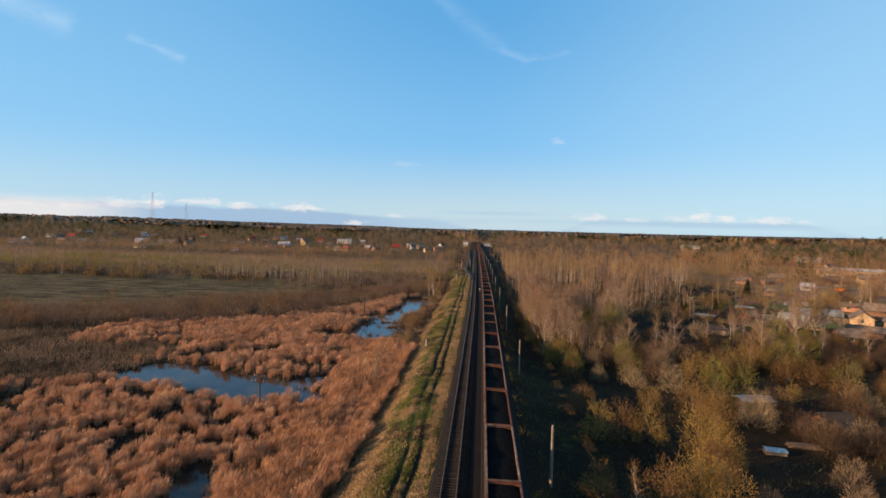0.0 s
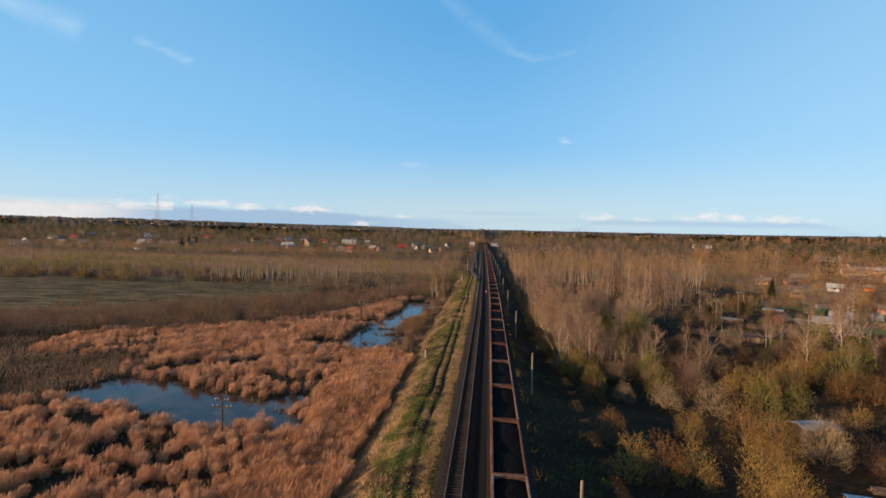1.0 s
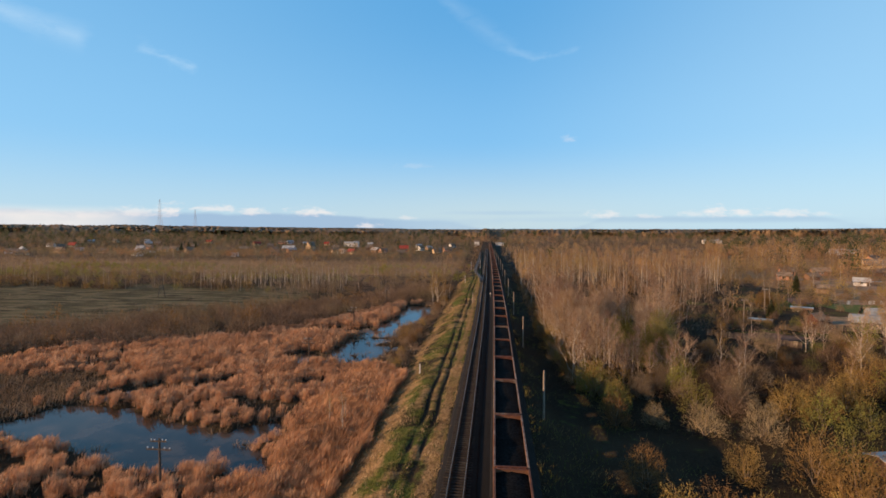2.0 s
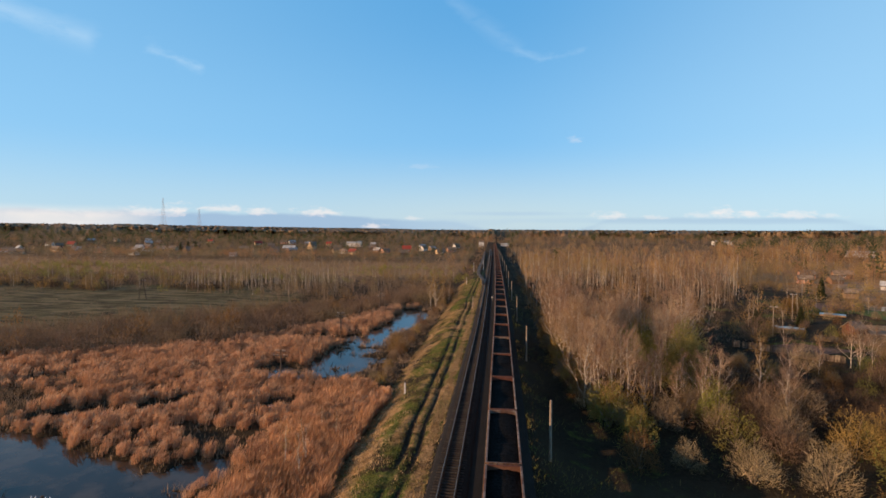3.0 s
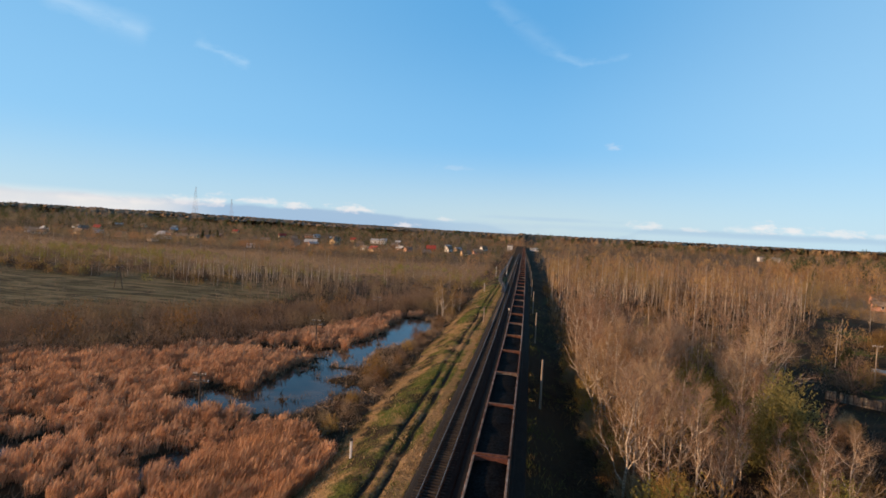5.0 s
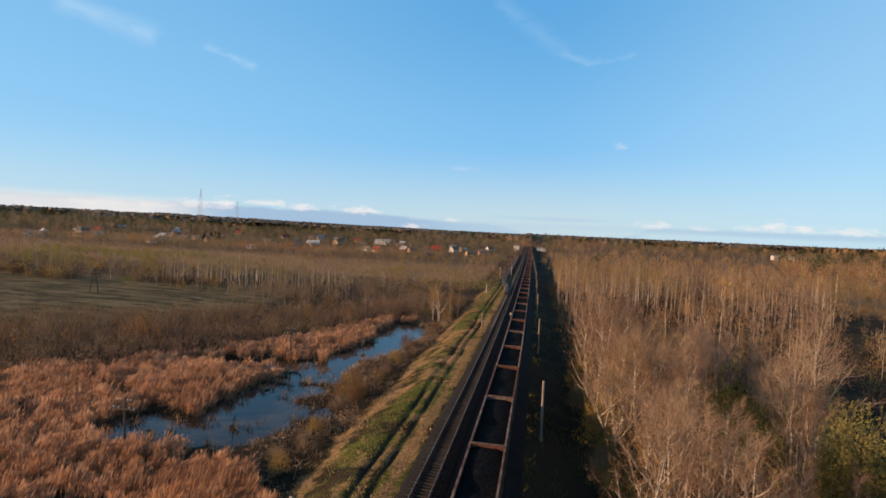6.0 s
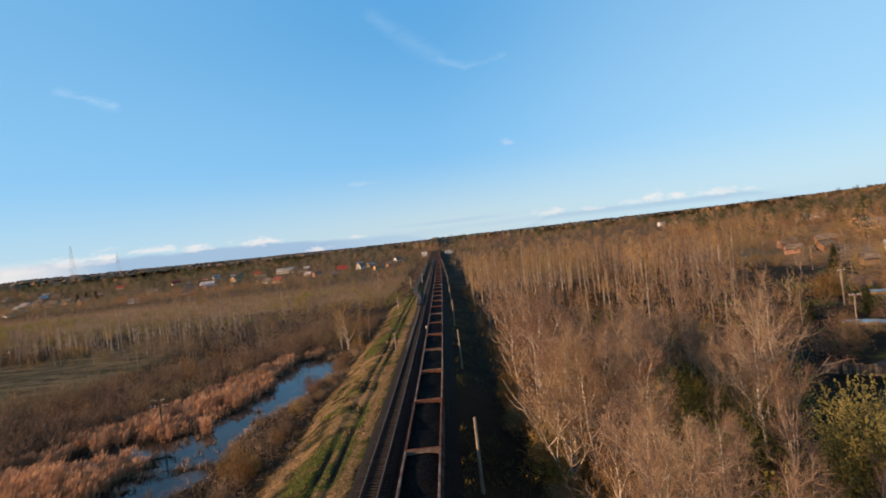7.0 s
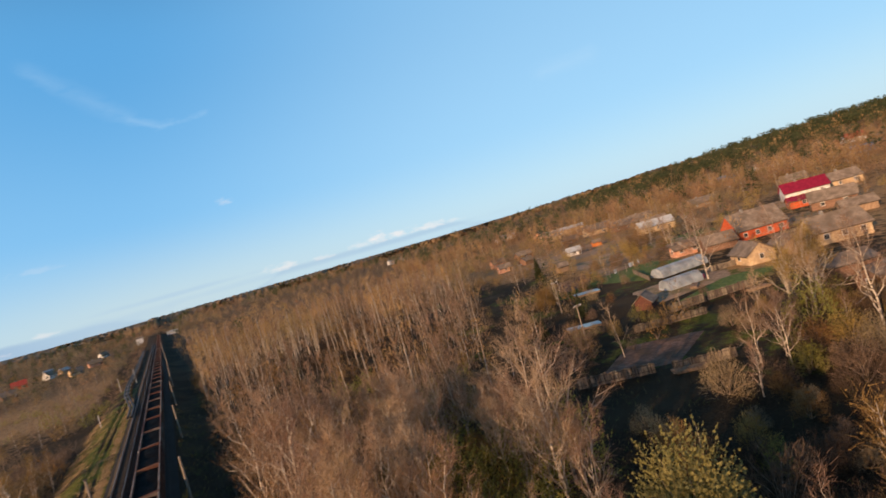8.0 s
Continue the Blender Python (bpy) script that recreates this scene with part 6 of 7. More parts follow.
    dist = 330 * (4600 / 330) ** r.uniform(0, 1, n)
    X, Y = -dist * np.sin(a), dist * np.cos(a)
    rail = np.abs(X - bend(Y)) < np.where(Y < 835, 13, 0)
    left_gap = (X < -13) & (Y < 430)
    village_r = (X > 100) & (X < 330) & (Y < 450)
    thin = r.uniform(0, 1, n)
    village_l = (X < -20) & (Y > 400) & (Y < 900) & (thin < 0.75)
    ok = ~rail & ~left_gap & ~(village_r & (thin < 0.9)) & ~village_l & ~(in_wood(X, Y) & (Y < 330))
    near = []
    # the belt behind the village, birch in front and pines behind
    a2, d2 = np.radians(r.uniform(-76, -20, 2700)), 330 * (830 / 330) ** r.uniform(0, 1, 2700)
    for x, y, d in zip(-d2 * np.sin(a2), d2 * np.cos(a2), d2):
        if (x > 300 or y > 450) and not (in_wood(x, y) and y < 330):
            pine = r.uniform() < (0.04 if d < 640 else 0.22)
            near.append((2 if pine else (1 if r.uniform() < 0.15 else (4 if r.uniform() < 0.2 else 0)), x, y, r.uniform(0.85, 1.3) * (1.15 if pine else 1 + 0.15 * float(smooth01(d, 380, 520))), 1.0))
    a2, d2 = np.radians(r.uniform(14, 58, 500)), r.uniform(880, 1150, 500)
    near += [(2 if r.uniform() < 0.3 else 3, -d * math.sin(a), d * math.cos(a), r.uniform(0.7, 1.0), 1.0) for a, d in zip(a2, d2)]
    for x, y, d in zip(X[ok], Y[ok], dist[ok]):
        fir = 0.9 if d > 1600 else 0.30 if x > 420 and y < 700 else (0.008 if x > -40 else 0.025)
        k = 2 if r.uniform() < fir else (1 if r.uniform() < 0.06 else 0)
        if d < 1240:
            near.append((3 if k == 0 and x < -30 and r.uniform() < 0.7 else (4 if k == 0 and x > 0 and r.uniform() < 0.5 else k), x, y, r.uniform(0.7, 1.12) * (1.25 if k == 2 and x > 300 else 1), 1.0))
    a2, d2 = np.radians(r.uniform(-84, -38, 1200)), r.uniform(760, 1050, 1200)
    belt = [(0 if r.uniform() < 0.75 else 1, -d * math.sin(a), d * math.cos(a), r.uniform(0.85, 1.0) * (1 + 0.5 * float(smooth01(-a, 0.55, 1.0))), 0.95) for a, d in zip(a2, d2)]
    woods("pine_belt", [EDGE_FIR, EDGE_BARE], belt, "dark green pines and golden birches behind the village")
    a2, d2 = np.radians(r.uniform(-40, 60, 2300)), r.uniform(880, 1245, 2300)
    near += [(2 if r.uniform() < 0.12 else (3 if r.uniform() < (0.75 if a > 0.1 else 0.35) else 0), -d * math.sin(a), d * math.cos(a), r.uniform(0.9, 1.3), 1.0) for a, d in zip(a2, d2) if abs(a) > 0.012]
    # a low belt where the line leaves the view
    X, Y = scatter(107, -80, 80, 838, 930, 8.0, lambda x, y: wave(x, y, 108, 20.0) > -0.6)
    near += [(3 if r.uniform() < 0.5 else 0, x, y, r.uniform(0.55, 0.9), 1.0) for x, y in zip(X, Y)]
    woods("distant_woods", [FAR_BARE, FAR_BUD, FAR_PINE, FAR_OLIVE, GOLD_FAR], near, "bare brown woods and dark conifers beyond the village")


def build_far_canopy():
    """The closed forest that reaches the horizon: an uneven canopy on rising ground."""
    r = np.random.RandomState(111)
    A, R = np.meshgrid(np.radians(np.arange(-86, 66, 0.14)), np.concatenate([[1240, 1252], np.geomspace(1275, 4700, 34)]))
    A = A + r.uniform(-0.0015, 0.0015, A.shape)
    R = R * (1 + 0.05 * wave(A * 400, R, 112, 30.0)) * (1 + r.uniform(-0.01, 0.01, R.shape))
    X, Y = -R * np.sin(A), R * np.cos(A)
    crown = 8.5 + 2.2 * wave(X, Y, 113, 160.0) + r.uniform(-2.4, 2.4, X.shape) * (1 - 0.6 * smooth01(R, 1500, 2400)) + 12.0 * smooth01(-A, 0.25, 0.9) * smooth01(R, 1500, 3000)
    crown[0] = -1.0
    nx = A.shape[1]
    i = (np.arange(A.shape[0] - 1)[:, None] * nx + np.arange(nx - 1)[None]).ravel()
    mix = smooth01(R, 1500, 2600) + 0.55 * smooth01(A, 0.45, 0.75) + 0.45 * wave(X, Y, 114, 220.0) + r.uniform(-0.25, 0.25, R.shape)
    me = np_mesh("far_forest", np.stack([X.ravel(), Y.ravel(), (ground_z(X, Y) + crown).ravel()], 1), np.stack([i, i + nx, i + nx + 1, i + 1], 1),
                 [M["far_wood"], M["far_canopy"]], (mix.ravel()[i] > 0.62).astype(int))
    tagged(new("far_forest", me), label="dark mixed forest reaching the horizon", category="forest", kind="stuff")


build_far_woods()
build_far_canopy()


# ---- houses ----
def gable_house(x, y, turn, length, depth, eave, rise, wall, roof, label, windows=2, chimney=True, category="house", group="village houses", name="house"):
    """A gabled house, its ridge along its own x axis, front towards its -y."""
    z = float(ground_z(x, y))
    h = empty(name, pose(x, y, z, 0, 0, turn), label=label, category=category, group=group)
    lx, dy = length / 2, depth / 2
    bm = bmesh.new()
    ring = [(-dy, -0.3), (dy, -0.3), (dy, eave), (0, eave + rise), (-dy, eave)]
    a = [bm.verts.new((-lx, p, q)) for p, q in ring]
    b = [bm.verts.new((lx, p, q)) for p, q in ring]
    for i in range(5):
        bm.faces.new((a[i], a[(i + 1) % 5], b[(i + 1) % 5], b[i]))
    bm.faces.new(a[::-1])
    bm.faces.new(b)
    part("wall", bm, M[wall], h)
    over, t = 0.45, 0.12
    k = rise / dy
    for s in (-1, 1):
        bm = bmesh.new()
        pts = [(s * (dy + over), eave - k * over + 0.05), (0, eave + rise + 0.05), (0, eave + rise + 0.05 + t), (s * (dy + over), eave - k * over + 0.05 + t)]
        p0 = [bm.verts.new((-lx - over, p, q)) for p, q in pts]
        p1 = [bm.verts.new((lx + over, p, q)) for p, q in pts]
        for i in range(4):
            bm.faces.new((p0[i], p0[(i + 1) % 4], p1[(i + 1) % 4], p1[i]))
        bm.faces.new(p0[::-1])
        bm.faces.new(p1)
        part("roof", bm, M[roof], h)
    part("ridge_cap", boxes((-lx - over, -0.18, eave + rise + 0.05 + t * 0.6, lx + over, 0.18, eave + rise + 0.05 + t + 0.06), bevel=0.04), M[roof], h)
    for s in (-1, 1):
        part("gutter_board", boxes((-lx - over, min(s * (dy + over), s * (dy + over + 0.04)), eave - k * over - 0.10, lx + over, max(s * (dy + over), s * (dy + over + 0.04)), eave - k * over + 0.14)), M["dark_wood"], h)
    if chimney:
        part("chimney", boxes((-lx * 0.3 - 0.3, -0.3, eave + rise - 0.6, -lx * 0.3 + 0.3, 0.3, eave + rise + 0.9), bevel=0.03), M["concrete"], h)
    for side in (-1, 1):
        for i in range(windows):
            wx = -lx + length * (i + 0.5) / windows
            yo = side * dy
            fr = part("window", boxes((wx - 0.6, min(yo, yo + side * 0.06), 0.95, wx + 0.6, max(yo, yo + side * 0.06), 2.25)), M["white_paint"], h)
            part("pane", boxes((wx - 0.47, min(yo + side * 0.06, yo + side * 0.07), 1.08, wx - 0.03, max(yo + side * 0.06, yo + side * 0.07), 2.12),
                               (wx + 0.03, min(yo + side * 0.06, yo + side * 0.07), 1.08, wx + 0.47, max(yo + side * 0.06, yo + side * 0.07), 2.12)), M["glass"], fr)
    if windows:
        for side in (-1, 1):
            xo = side * lx
            fr = part("window", boxes((min(xo, xo + side * 0.06), -0.5, 1.0, max(xo, xo + side * 0.06), 0.5, 2.2)), M["white_paint"], h)
            part("pane", boxes((min(xo + side * 0.06, xo + side * 0.07), -0.38, 1.12, max(xo + side * 0.06, xo + side * 0.07), 0.38, 2.08)), M["glass"], fr)
        part("door", boxes((lx * 0.62, -dy - 0.05, 0.0, lx * 0.62 + 0.9, -dy, 2.05)), M["dark_wood"], h)
    return h


HOUSES = [  # x, y, turn, length, depth, eave, rise, wall, roof, windows, words
    (159, 201, -28, 14, 9.5, 3.2, 4.4, "red_wall", "slate", 4, "orange-red wooden house with white windows and grey roof"),
    (140, 171.5, -38, 11, 8, 2.9, 3.0, "cream_wall", "slate", 3, "cream plastered house under a broad grey roof"),
    (234, 224, -50, 15, 9, 3.6, 3.4, "white_paint", "maroon_roof", 4, "white house with a maroon metal roof"),
    (208, 212, -50, 9, 5, 2.6, 1.2, "red_wall", "maroon_roof", 1, "low red outbuilding with a maroon roof"),
    (124, 181, 60, 7.5, 6, 2.4, 2.2, "cream_wall", "slate", 1, "pale board shed with a grey gable roof"),
    (131.5, 177, 60, 6, 6, 2.2, 1.8, "wood_wall", "slate", 1, "small bleached wooden shed with a grey roof"),
    (253, 219, -40, 11, 8, 3.0, 3.0, "cream_wall", "slate", 2, "cream house with a grey gable roof"),
    (196, 197, -60, 12, 8, 2.8, 2.8, "brown_wall", "slate", 2, "old wooden house with a grey roof"),
    (145, 203, -40, 8, 6, 2.1, 2.2, "brown_wall", "slate", 0, "grey-roofed wooden hay shed in a yard"),
    (210, 277, -35, 15, 8, 2.9, 2.6, "cream_wall", "white_roof", 3, "long cream house with a pale sheet roof"),
    (241, 322, -35, 17, 9, 3.0, 3.0, "brown_wall", "slate", 3, "brown wooden house with a grey roof"),
]
HOUSES += [
    (243, 349, -20, 13, 8, 3.0, 2.6, "cream_wall", "slate", 2, "cream house with a grey sheet roof"),
    (172, 292, -30, 6, 4, 2.2, 1.6, "white_paint", "white_roof", 1, "small white garden house"),
    (431, 382, -45, 13, 9, 3.2, 3.6, "cream_wall", "blue_roof", 2, "cream house with a blue metal roof"),
    (560, 343, -40, 16, 10, 3.6, 4.2, "white_paint", "red_roof", 3, "white house with a red metal roof"),
    (436, 284, -40, 20, 9, 2.8, 2.4, "blue_roof", "blue_roof", 0, "long low blue metal shed"),
    (490, 384, -40, 13, 9, 3.4, 3.2, "white_paint", "slate", 2, "white house among bare trees"),
    (285, 305, -20, 16, 8, 2.8, 2.8, "wood_wall", "slate", 3, "wooden house with a grey roof"),
    (108, 156, -30, 8, 5, 2.1, 1.2, "brown_wall", "slate", 0, "long shed with a grey sheet roof"),
    (44.5, 88.0, 10, 4.6, 2.8, 1.7, 0.3, "brown_wall", "white_roof", 0, "small shed with a pale sheet roof among shrubs"),
    (49.6, 76.6, 8, 3.8, 3.4, 2.4, 1.1, "brown_wall", "dark_wood", 1, "dark brown wooden house hidden behind bare shrubs"),
    (97, 146, -15, 5, 4, 2.3, 1.6, "brown_wall", "slate", 1, "small wooden garden house with a grey roof"),
]
HOUSES += [
    (142, 211.5, -28, 8, 3.5, 2.2, 1.0, "pink_wall", "slate", 2, "salmon board shed row"),
    (250, 400, -20, 13, 9, 3.2, 3.6, "cream_wall", "slate", 2, "cream gabled house with a grey roof"),
    (292, 432, -25, 30, 9, 3.0, 1.8, "cream_wall", "white_roof", 4, "long building with a pale sheet roof"),
    (268, 376, -25, 24, 8, 2.8, 1.6, "brown_wall", "slate", 3, "long brown barn with a grey roof"),
    (354, 602, -20, 22, 10, 4.0, 2.0, "white_paint", "white_roof", 4, "long white building at the wood's edge"),
    (335, 880, 0, 26, 10, 5.0, 1.5, "white_paint", "white_roof", 4, "distant long white building"),
    (151, 318, -15, 6, 4, 2.4, 1.6, "pink_wall", "slate", 1, "small salmon shed beside a spruce"),
    (136, 259.5, -15, 4, 3, 2.2, 1.2, "wood_wall", "slate", 0, "small wooden garden shed"),
    (165, 318.5, 10, 6, 4, 2.2, 1.6, "brown_wall", "slate", 0, "small brown garden hut"),
    (169, 350, -10, 7, 5, 2.4, 2.0, "pink_wall", "slate", 1, "small salmon garden house"),
    (187, 349.5, -10, 9, 5, 2.4, 2.0, "brown_wall", "slate", 1, "small brown garden house with grey roof"),
]
HOUSES += [
    (279, 446, 30, 11, 8, 3.2, 3.8, "pink_wall", "slate", 2, "salmon gabled house with a grey roof"),
    (90, 182.8, 25, 3.6, 3.2, 1.6, 1.4, "rust", "slate", 0, "low red board hut in a yard"),
    (191, 296.5, -30, 4, 3, 2.0, 1.0, "orange_paint", "slate", 0, "small orange garden hut"),
    (225, 290, -35, 12, 7, 2.8, 2.6, "wood_wall", "slate", 2, "old wooden house with a grey roof"),
    (262, 330, -35, 13, 8, 2.8, 2.8, "brown_wall", "slate", 2, "brown house behind bare trees"),
    (218, 345, -30, 9, 6, 2.4, 1.8, "brown_wall", "slate", 1, "low brown barn behind gardens"),
    (300, 262, -45, 12, 8, 3.0, 3.0, "cream_wall", "slate", 2, "cream house behind bare trees"),
    (176, 182, -50, 8, 5, 2.3, 1.6, "wood_wall", "slate", 0, "grey board barn behind the cream house"),
    (-497, 530, 20, 13, 9, 3.5, 3.0, "white_paint", "slate", 2, "white house at the far side of the marsh"),
    (-469, 512, 20, 14, 9, 3.5, 3.0, "cream_wall", "slate", 2, "cream house at the far side of the marsh"),
    (-379, 603, 10, 12, 9, 3.2, 4.0, "cream_wall", "slate", 2, "cream gabled house of the distant village"),
]
HOUSES += [
    (-341, 594, 60, 12, 9, 3.2, 4.0, "wood_wall", "slate", 2, "wooden gabled house of the distant village"),
    (-252, 523, 10, 8, 6, 2.8, 2.0, "white_paint", "white_roof", 1, "small white building of the distant village"),
    (-250, 655, 5, 18, 11, 3.6, 4.0, "brown_wall", "white_roof", 2, "dark house with a pale sheet roof"),
    (-237, 696, 70, 12, 10, 5.0, 4.0, "cream_wall", "slate", 2, "tall cream house of the distant village"),
    (-202, 690, 10, 11, 9, 3.6, 3.0, "wood_wall", "slate", 2, "wooden house of the distant village"),
    (-206, 782, 0, 26, 10, 6.0, 2.0, "white_paint", "white_roof", 4, "long white building of the distant village"),
    (-110, 672, 10, 13, 10, 3.8, 4.5, "red_wall", "red_roof", 2, "house with a bright red roof"),
    (-92, 690, 60, 11, 9, 4.0, 4.0, "white_paint", "slate", 2, "white gabled house with a dark roof"),
    (-56, 676, 20, 13, 8, 3.4, 3.5, "pink_wall", "slate", 2, "salmon house of the distant village"),
    (-25, 815, 0, 7, 7, 7.6, 1.6, "white_paint", "slate", 1, "white signal house far along the railway"),
    (9, 822, 0, 12, 7, 3.2, 1.3, "white_paint", "white_roof", 2, "low white station building far along the railway"),
]
HOUSES += [
    (-160, 700, 15, 12, 9, 3.4, 3.4, "brown_wall", "slate", 2, "brown house of the distant village"),
    (-300, 640, 15, 12, 9, 3.4, 3.4, "brown_wall", "slate", 2, "brown house of the distant village"),
    (-420, 560, 15, 12, 9, 3.4, 3.4, "pink_wall", "slate", 2, "salmon house of the distant village"),
]
far_rng = random.Random(33)
for k in range(44):
    wall, roof, words = (("white_paint", "slate", "small white house of the distant village"), ("cream_wall", "slate", "cream house with a grey roof far off"),
                         ("wood_wall", "white_roof", "wooden house with a pale roof far off"), ("brown_wall", "slate", "dark wooden house far across the marsh"),
                         ("white_paint", "white_roof", "white house with a pale roof far off"), ("pink_wall", "slate", "salmon house far across the marsh"),
                         ("brown_wall", "white_roof", "brown barn with a pale roof far off"), ("cream_wall", "red_roof", "cream house with a red roof far off"))[k % 8]
    HOUSES.append((-60 - 12.5 * k + far_rng.uniform(-10, 10), far_rng.uniform(570, 900) - 2.2 * k, far_rng.uniform(-30, 60), far_rng.uniform(9, 13), far_rng.uniform(7, 9), 3.2, far_rng.uniform(2.4, 4), wall, roof, 2, words))
for hx, hy, ht, hl, hd, he, hr, hw, hroof, hn, words in HOUSES:
    if hx < -26 and hy < 1000:
        hl, hd, he, hr = 0.8 * hl, 0.8 * hd, 0.85 * he, 0.8 * hr
    gable_house(hx, hy, ht, hl, hd, he, hr, hw, hroof, words, windows=hn, chimney=hn > 1)


def patch(name, corners, mat, label, lift=0.06, rows=1):
    """A slightly raised bed of soil or lawn with its four corners on the ground."""
    (ax, ay), (bx, by), (cx, cy), (dx, dy) = corners
    n = 14
    u, v = np.meshgrid(np.linspace(0, 1, n), np.linspace(0, 1, n))
    X = (1 - v) * ((1 - u) * ax + u * bx) + v * ((1 - u) * dx + u * cx)
    Y = (1 - v) * ((1 - u) * ay + u * by) + v * ((1 - u) * dy + u * cy)
    edge = np.minimum(np.minimum(u, 1 - u), np.minimum(v, 1 - v))
    Z = ground_z(X, Y) + np.where(edge > 0.01, lift + 0.04 * np.sin(v * 40), -0.1)
    i = (np.arange(n - 1)[:, None] * n + np.arange(n - 1)[None]).ravel()
    return tagged(part(name, (np.stack([X.ravel(), Y.ravel(), Z.ravel()], 1), np.stack([i, i + 1, i + n + 1, i + n], 1)), M[mat]), label=label, category="garden", kind="structure")


patch("garden_bed", ((57.5, 164.5), (65.5, 156.8), (79, 162), (70, 170.5)), "garden_soil", "bare reddish tilled vegetable bed", 0.12)
patch("lawn", ((88.5, 178.5), (104, 170.5), (121.5, 172.2), (112, 180.5)), "lawn", "bright green lawn beside a board fence")
patch("yard", ((150, 205), (176, 190), (200, 205), (168, 226)), "path_soil", "trodden sandy ground round the red house")
patch("yard", ((196, 232), (240, 205), (262, 214), (214, 262)), "path_soil", "sandy lane between village houses")
patch("lawn", ((150, 240), (185, 228), (196, 240), (160, 258)), "lawn", "fresh grass behind the village gardens")
patch("yard", ((92, 181), (112, 178), (128, 190), (100, 198)), "path_soil", "bare sandy yard between greenhouses")
patch("garden_bed", ((125, 225), (170, 222), (195, 262), (140, 268)), "path_soil", "bare brown garden ground of the village")
patch("garden_bed", ((130, 275), (185, 270), (225, 330), (150, 330)), "path_soil", "bare brown garden ground of the village")
patch("lawn", ((112, 200), (135, 205), (140, 222), (110, 230)), "lawn", "green grass between the gardens")


def board_fence(x0, y0, x1, y1, height, label, mat="fence_wood"):
    a, b = Vector((x0, y0)), Vector((x1, y1))
    length = (b - a).length
    turn = math.degrees(math.atan2(y1 - y0, x1 - x0))
    f = empty("board_fence", pose(x0, y0, float(ground_z(x0, y0)), 0, 0, turn), label=label, category="fence", group="garden fences")
    rng = random.Random(int(x0))
    n = int(length / 2.4)
    for k in range(n + 1):
        part("post", boxes((k * 2.4 - 0.06, -0.06, -0.4, k * 2.4 + 0.06, 0.06, height + 0.05)), M["dark_wood"], f)
    part("rail", boxes((0, 0.06, height * 0.25, length, 0.10, height * 0.25 + 0.08), (0, 0.06, height * 0.8, length, 0.10, height * 0.8 + 0.08)), M["dark_wood"], f)
    plank = bpy.data.meshes.new("board")
    bm = boxes((-0.20, 0.101, 0.02, 0.20, 0.13, height))
    bm.to_mesh(plank)
    bm.free()
    plank.materials.append(M[mat])
    for k in range(int(length / 0.44)):
        if rng.random() < 0.05:
            continue
        ob = part("board", plank, None, f)
        ob.matrix_basis = pose(0.22 + k * 0.44, 0, 0, 0, rng.uniform(-2, 2), 0) @ Matrix.Diagonal((1, 1, rng.uniform(0.88, 1.06), 1))


board_fence(53.5, 163.8, 61.5, 157.6, 1.5, "bleached board fence in front of a tilled bed")
board_fence(62.5, 155.6, 69, 151, 1.4, "bleached board fence in front of a tilled bed")
board_fence(75.5, 173.2, 86.3, 166.6, 1.3, "weathered board fence along the gardens")
board_fence(86.5, 174.6, 104, 168.4, 1.6, "weathered board fence along a green lawn")
board_fence(159, 218, 164, 209, 1.8, "bright orange board fence beside the red house", "orange_paint")


def greenhouse(x, y, turn, length, width, label):
    g = empty("greenhouse", pose(x, y, float(ground_z(x, y)), 0, 0, turn), label=label, category="greenhouse", group="greenhouses")
    n = 12
    arc = [(width / 2 * math.cos(math.pi * k / n), 2.3 * math.sin(math.pi * k / n) ** 0.8) for k in range(n + 1)]
    prof = [(p, q) for p, q in arc] + [(p * 0.985, q - 0.03) for p, q in reversed(arc)]
    bm = prism(bmesh.new(), prof, -length / 2, length / 2)
    part("cover", bm, M["film"], g, "cloudy pale film")
    for s in (-1, 1):
        bm = bmesh.new()
        vs = [bm.verts.new((p * 0.97, s * length / 2 * 0.995, q * 0.97)) for p, q in arc]
        bm.faces.new(vs)
        ext = bmesh.ops.extrude_face_region(bm, geom=bm.faces[:])
        bmesh.ops.translate(bm, vec=(0, -s * 0.04, 0), verts=[v for v in ext["geom"] if isinstance(v, bmesh.types.BMVert)])
        part("end_panel", bm, M["film"], g)
    for k in range(int(length / 2) + 1):
        yy = -length / 2 + 2 * k
        pts = [(p * 1.01, yy, q + 0.02) for p, q in arc]
        part("hoop", tube(np.array(pts), np.full(n + 1, 0.025), 4), M["steel_mast"], g)
    return g


greenhouse(121, 198.2, -102, 14, 4.5, "long film greenhouse in a bare yard")
greenhouse(106, 186.6, -106, 8.5, 4, "short film greenhouse in a bare yard")


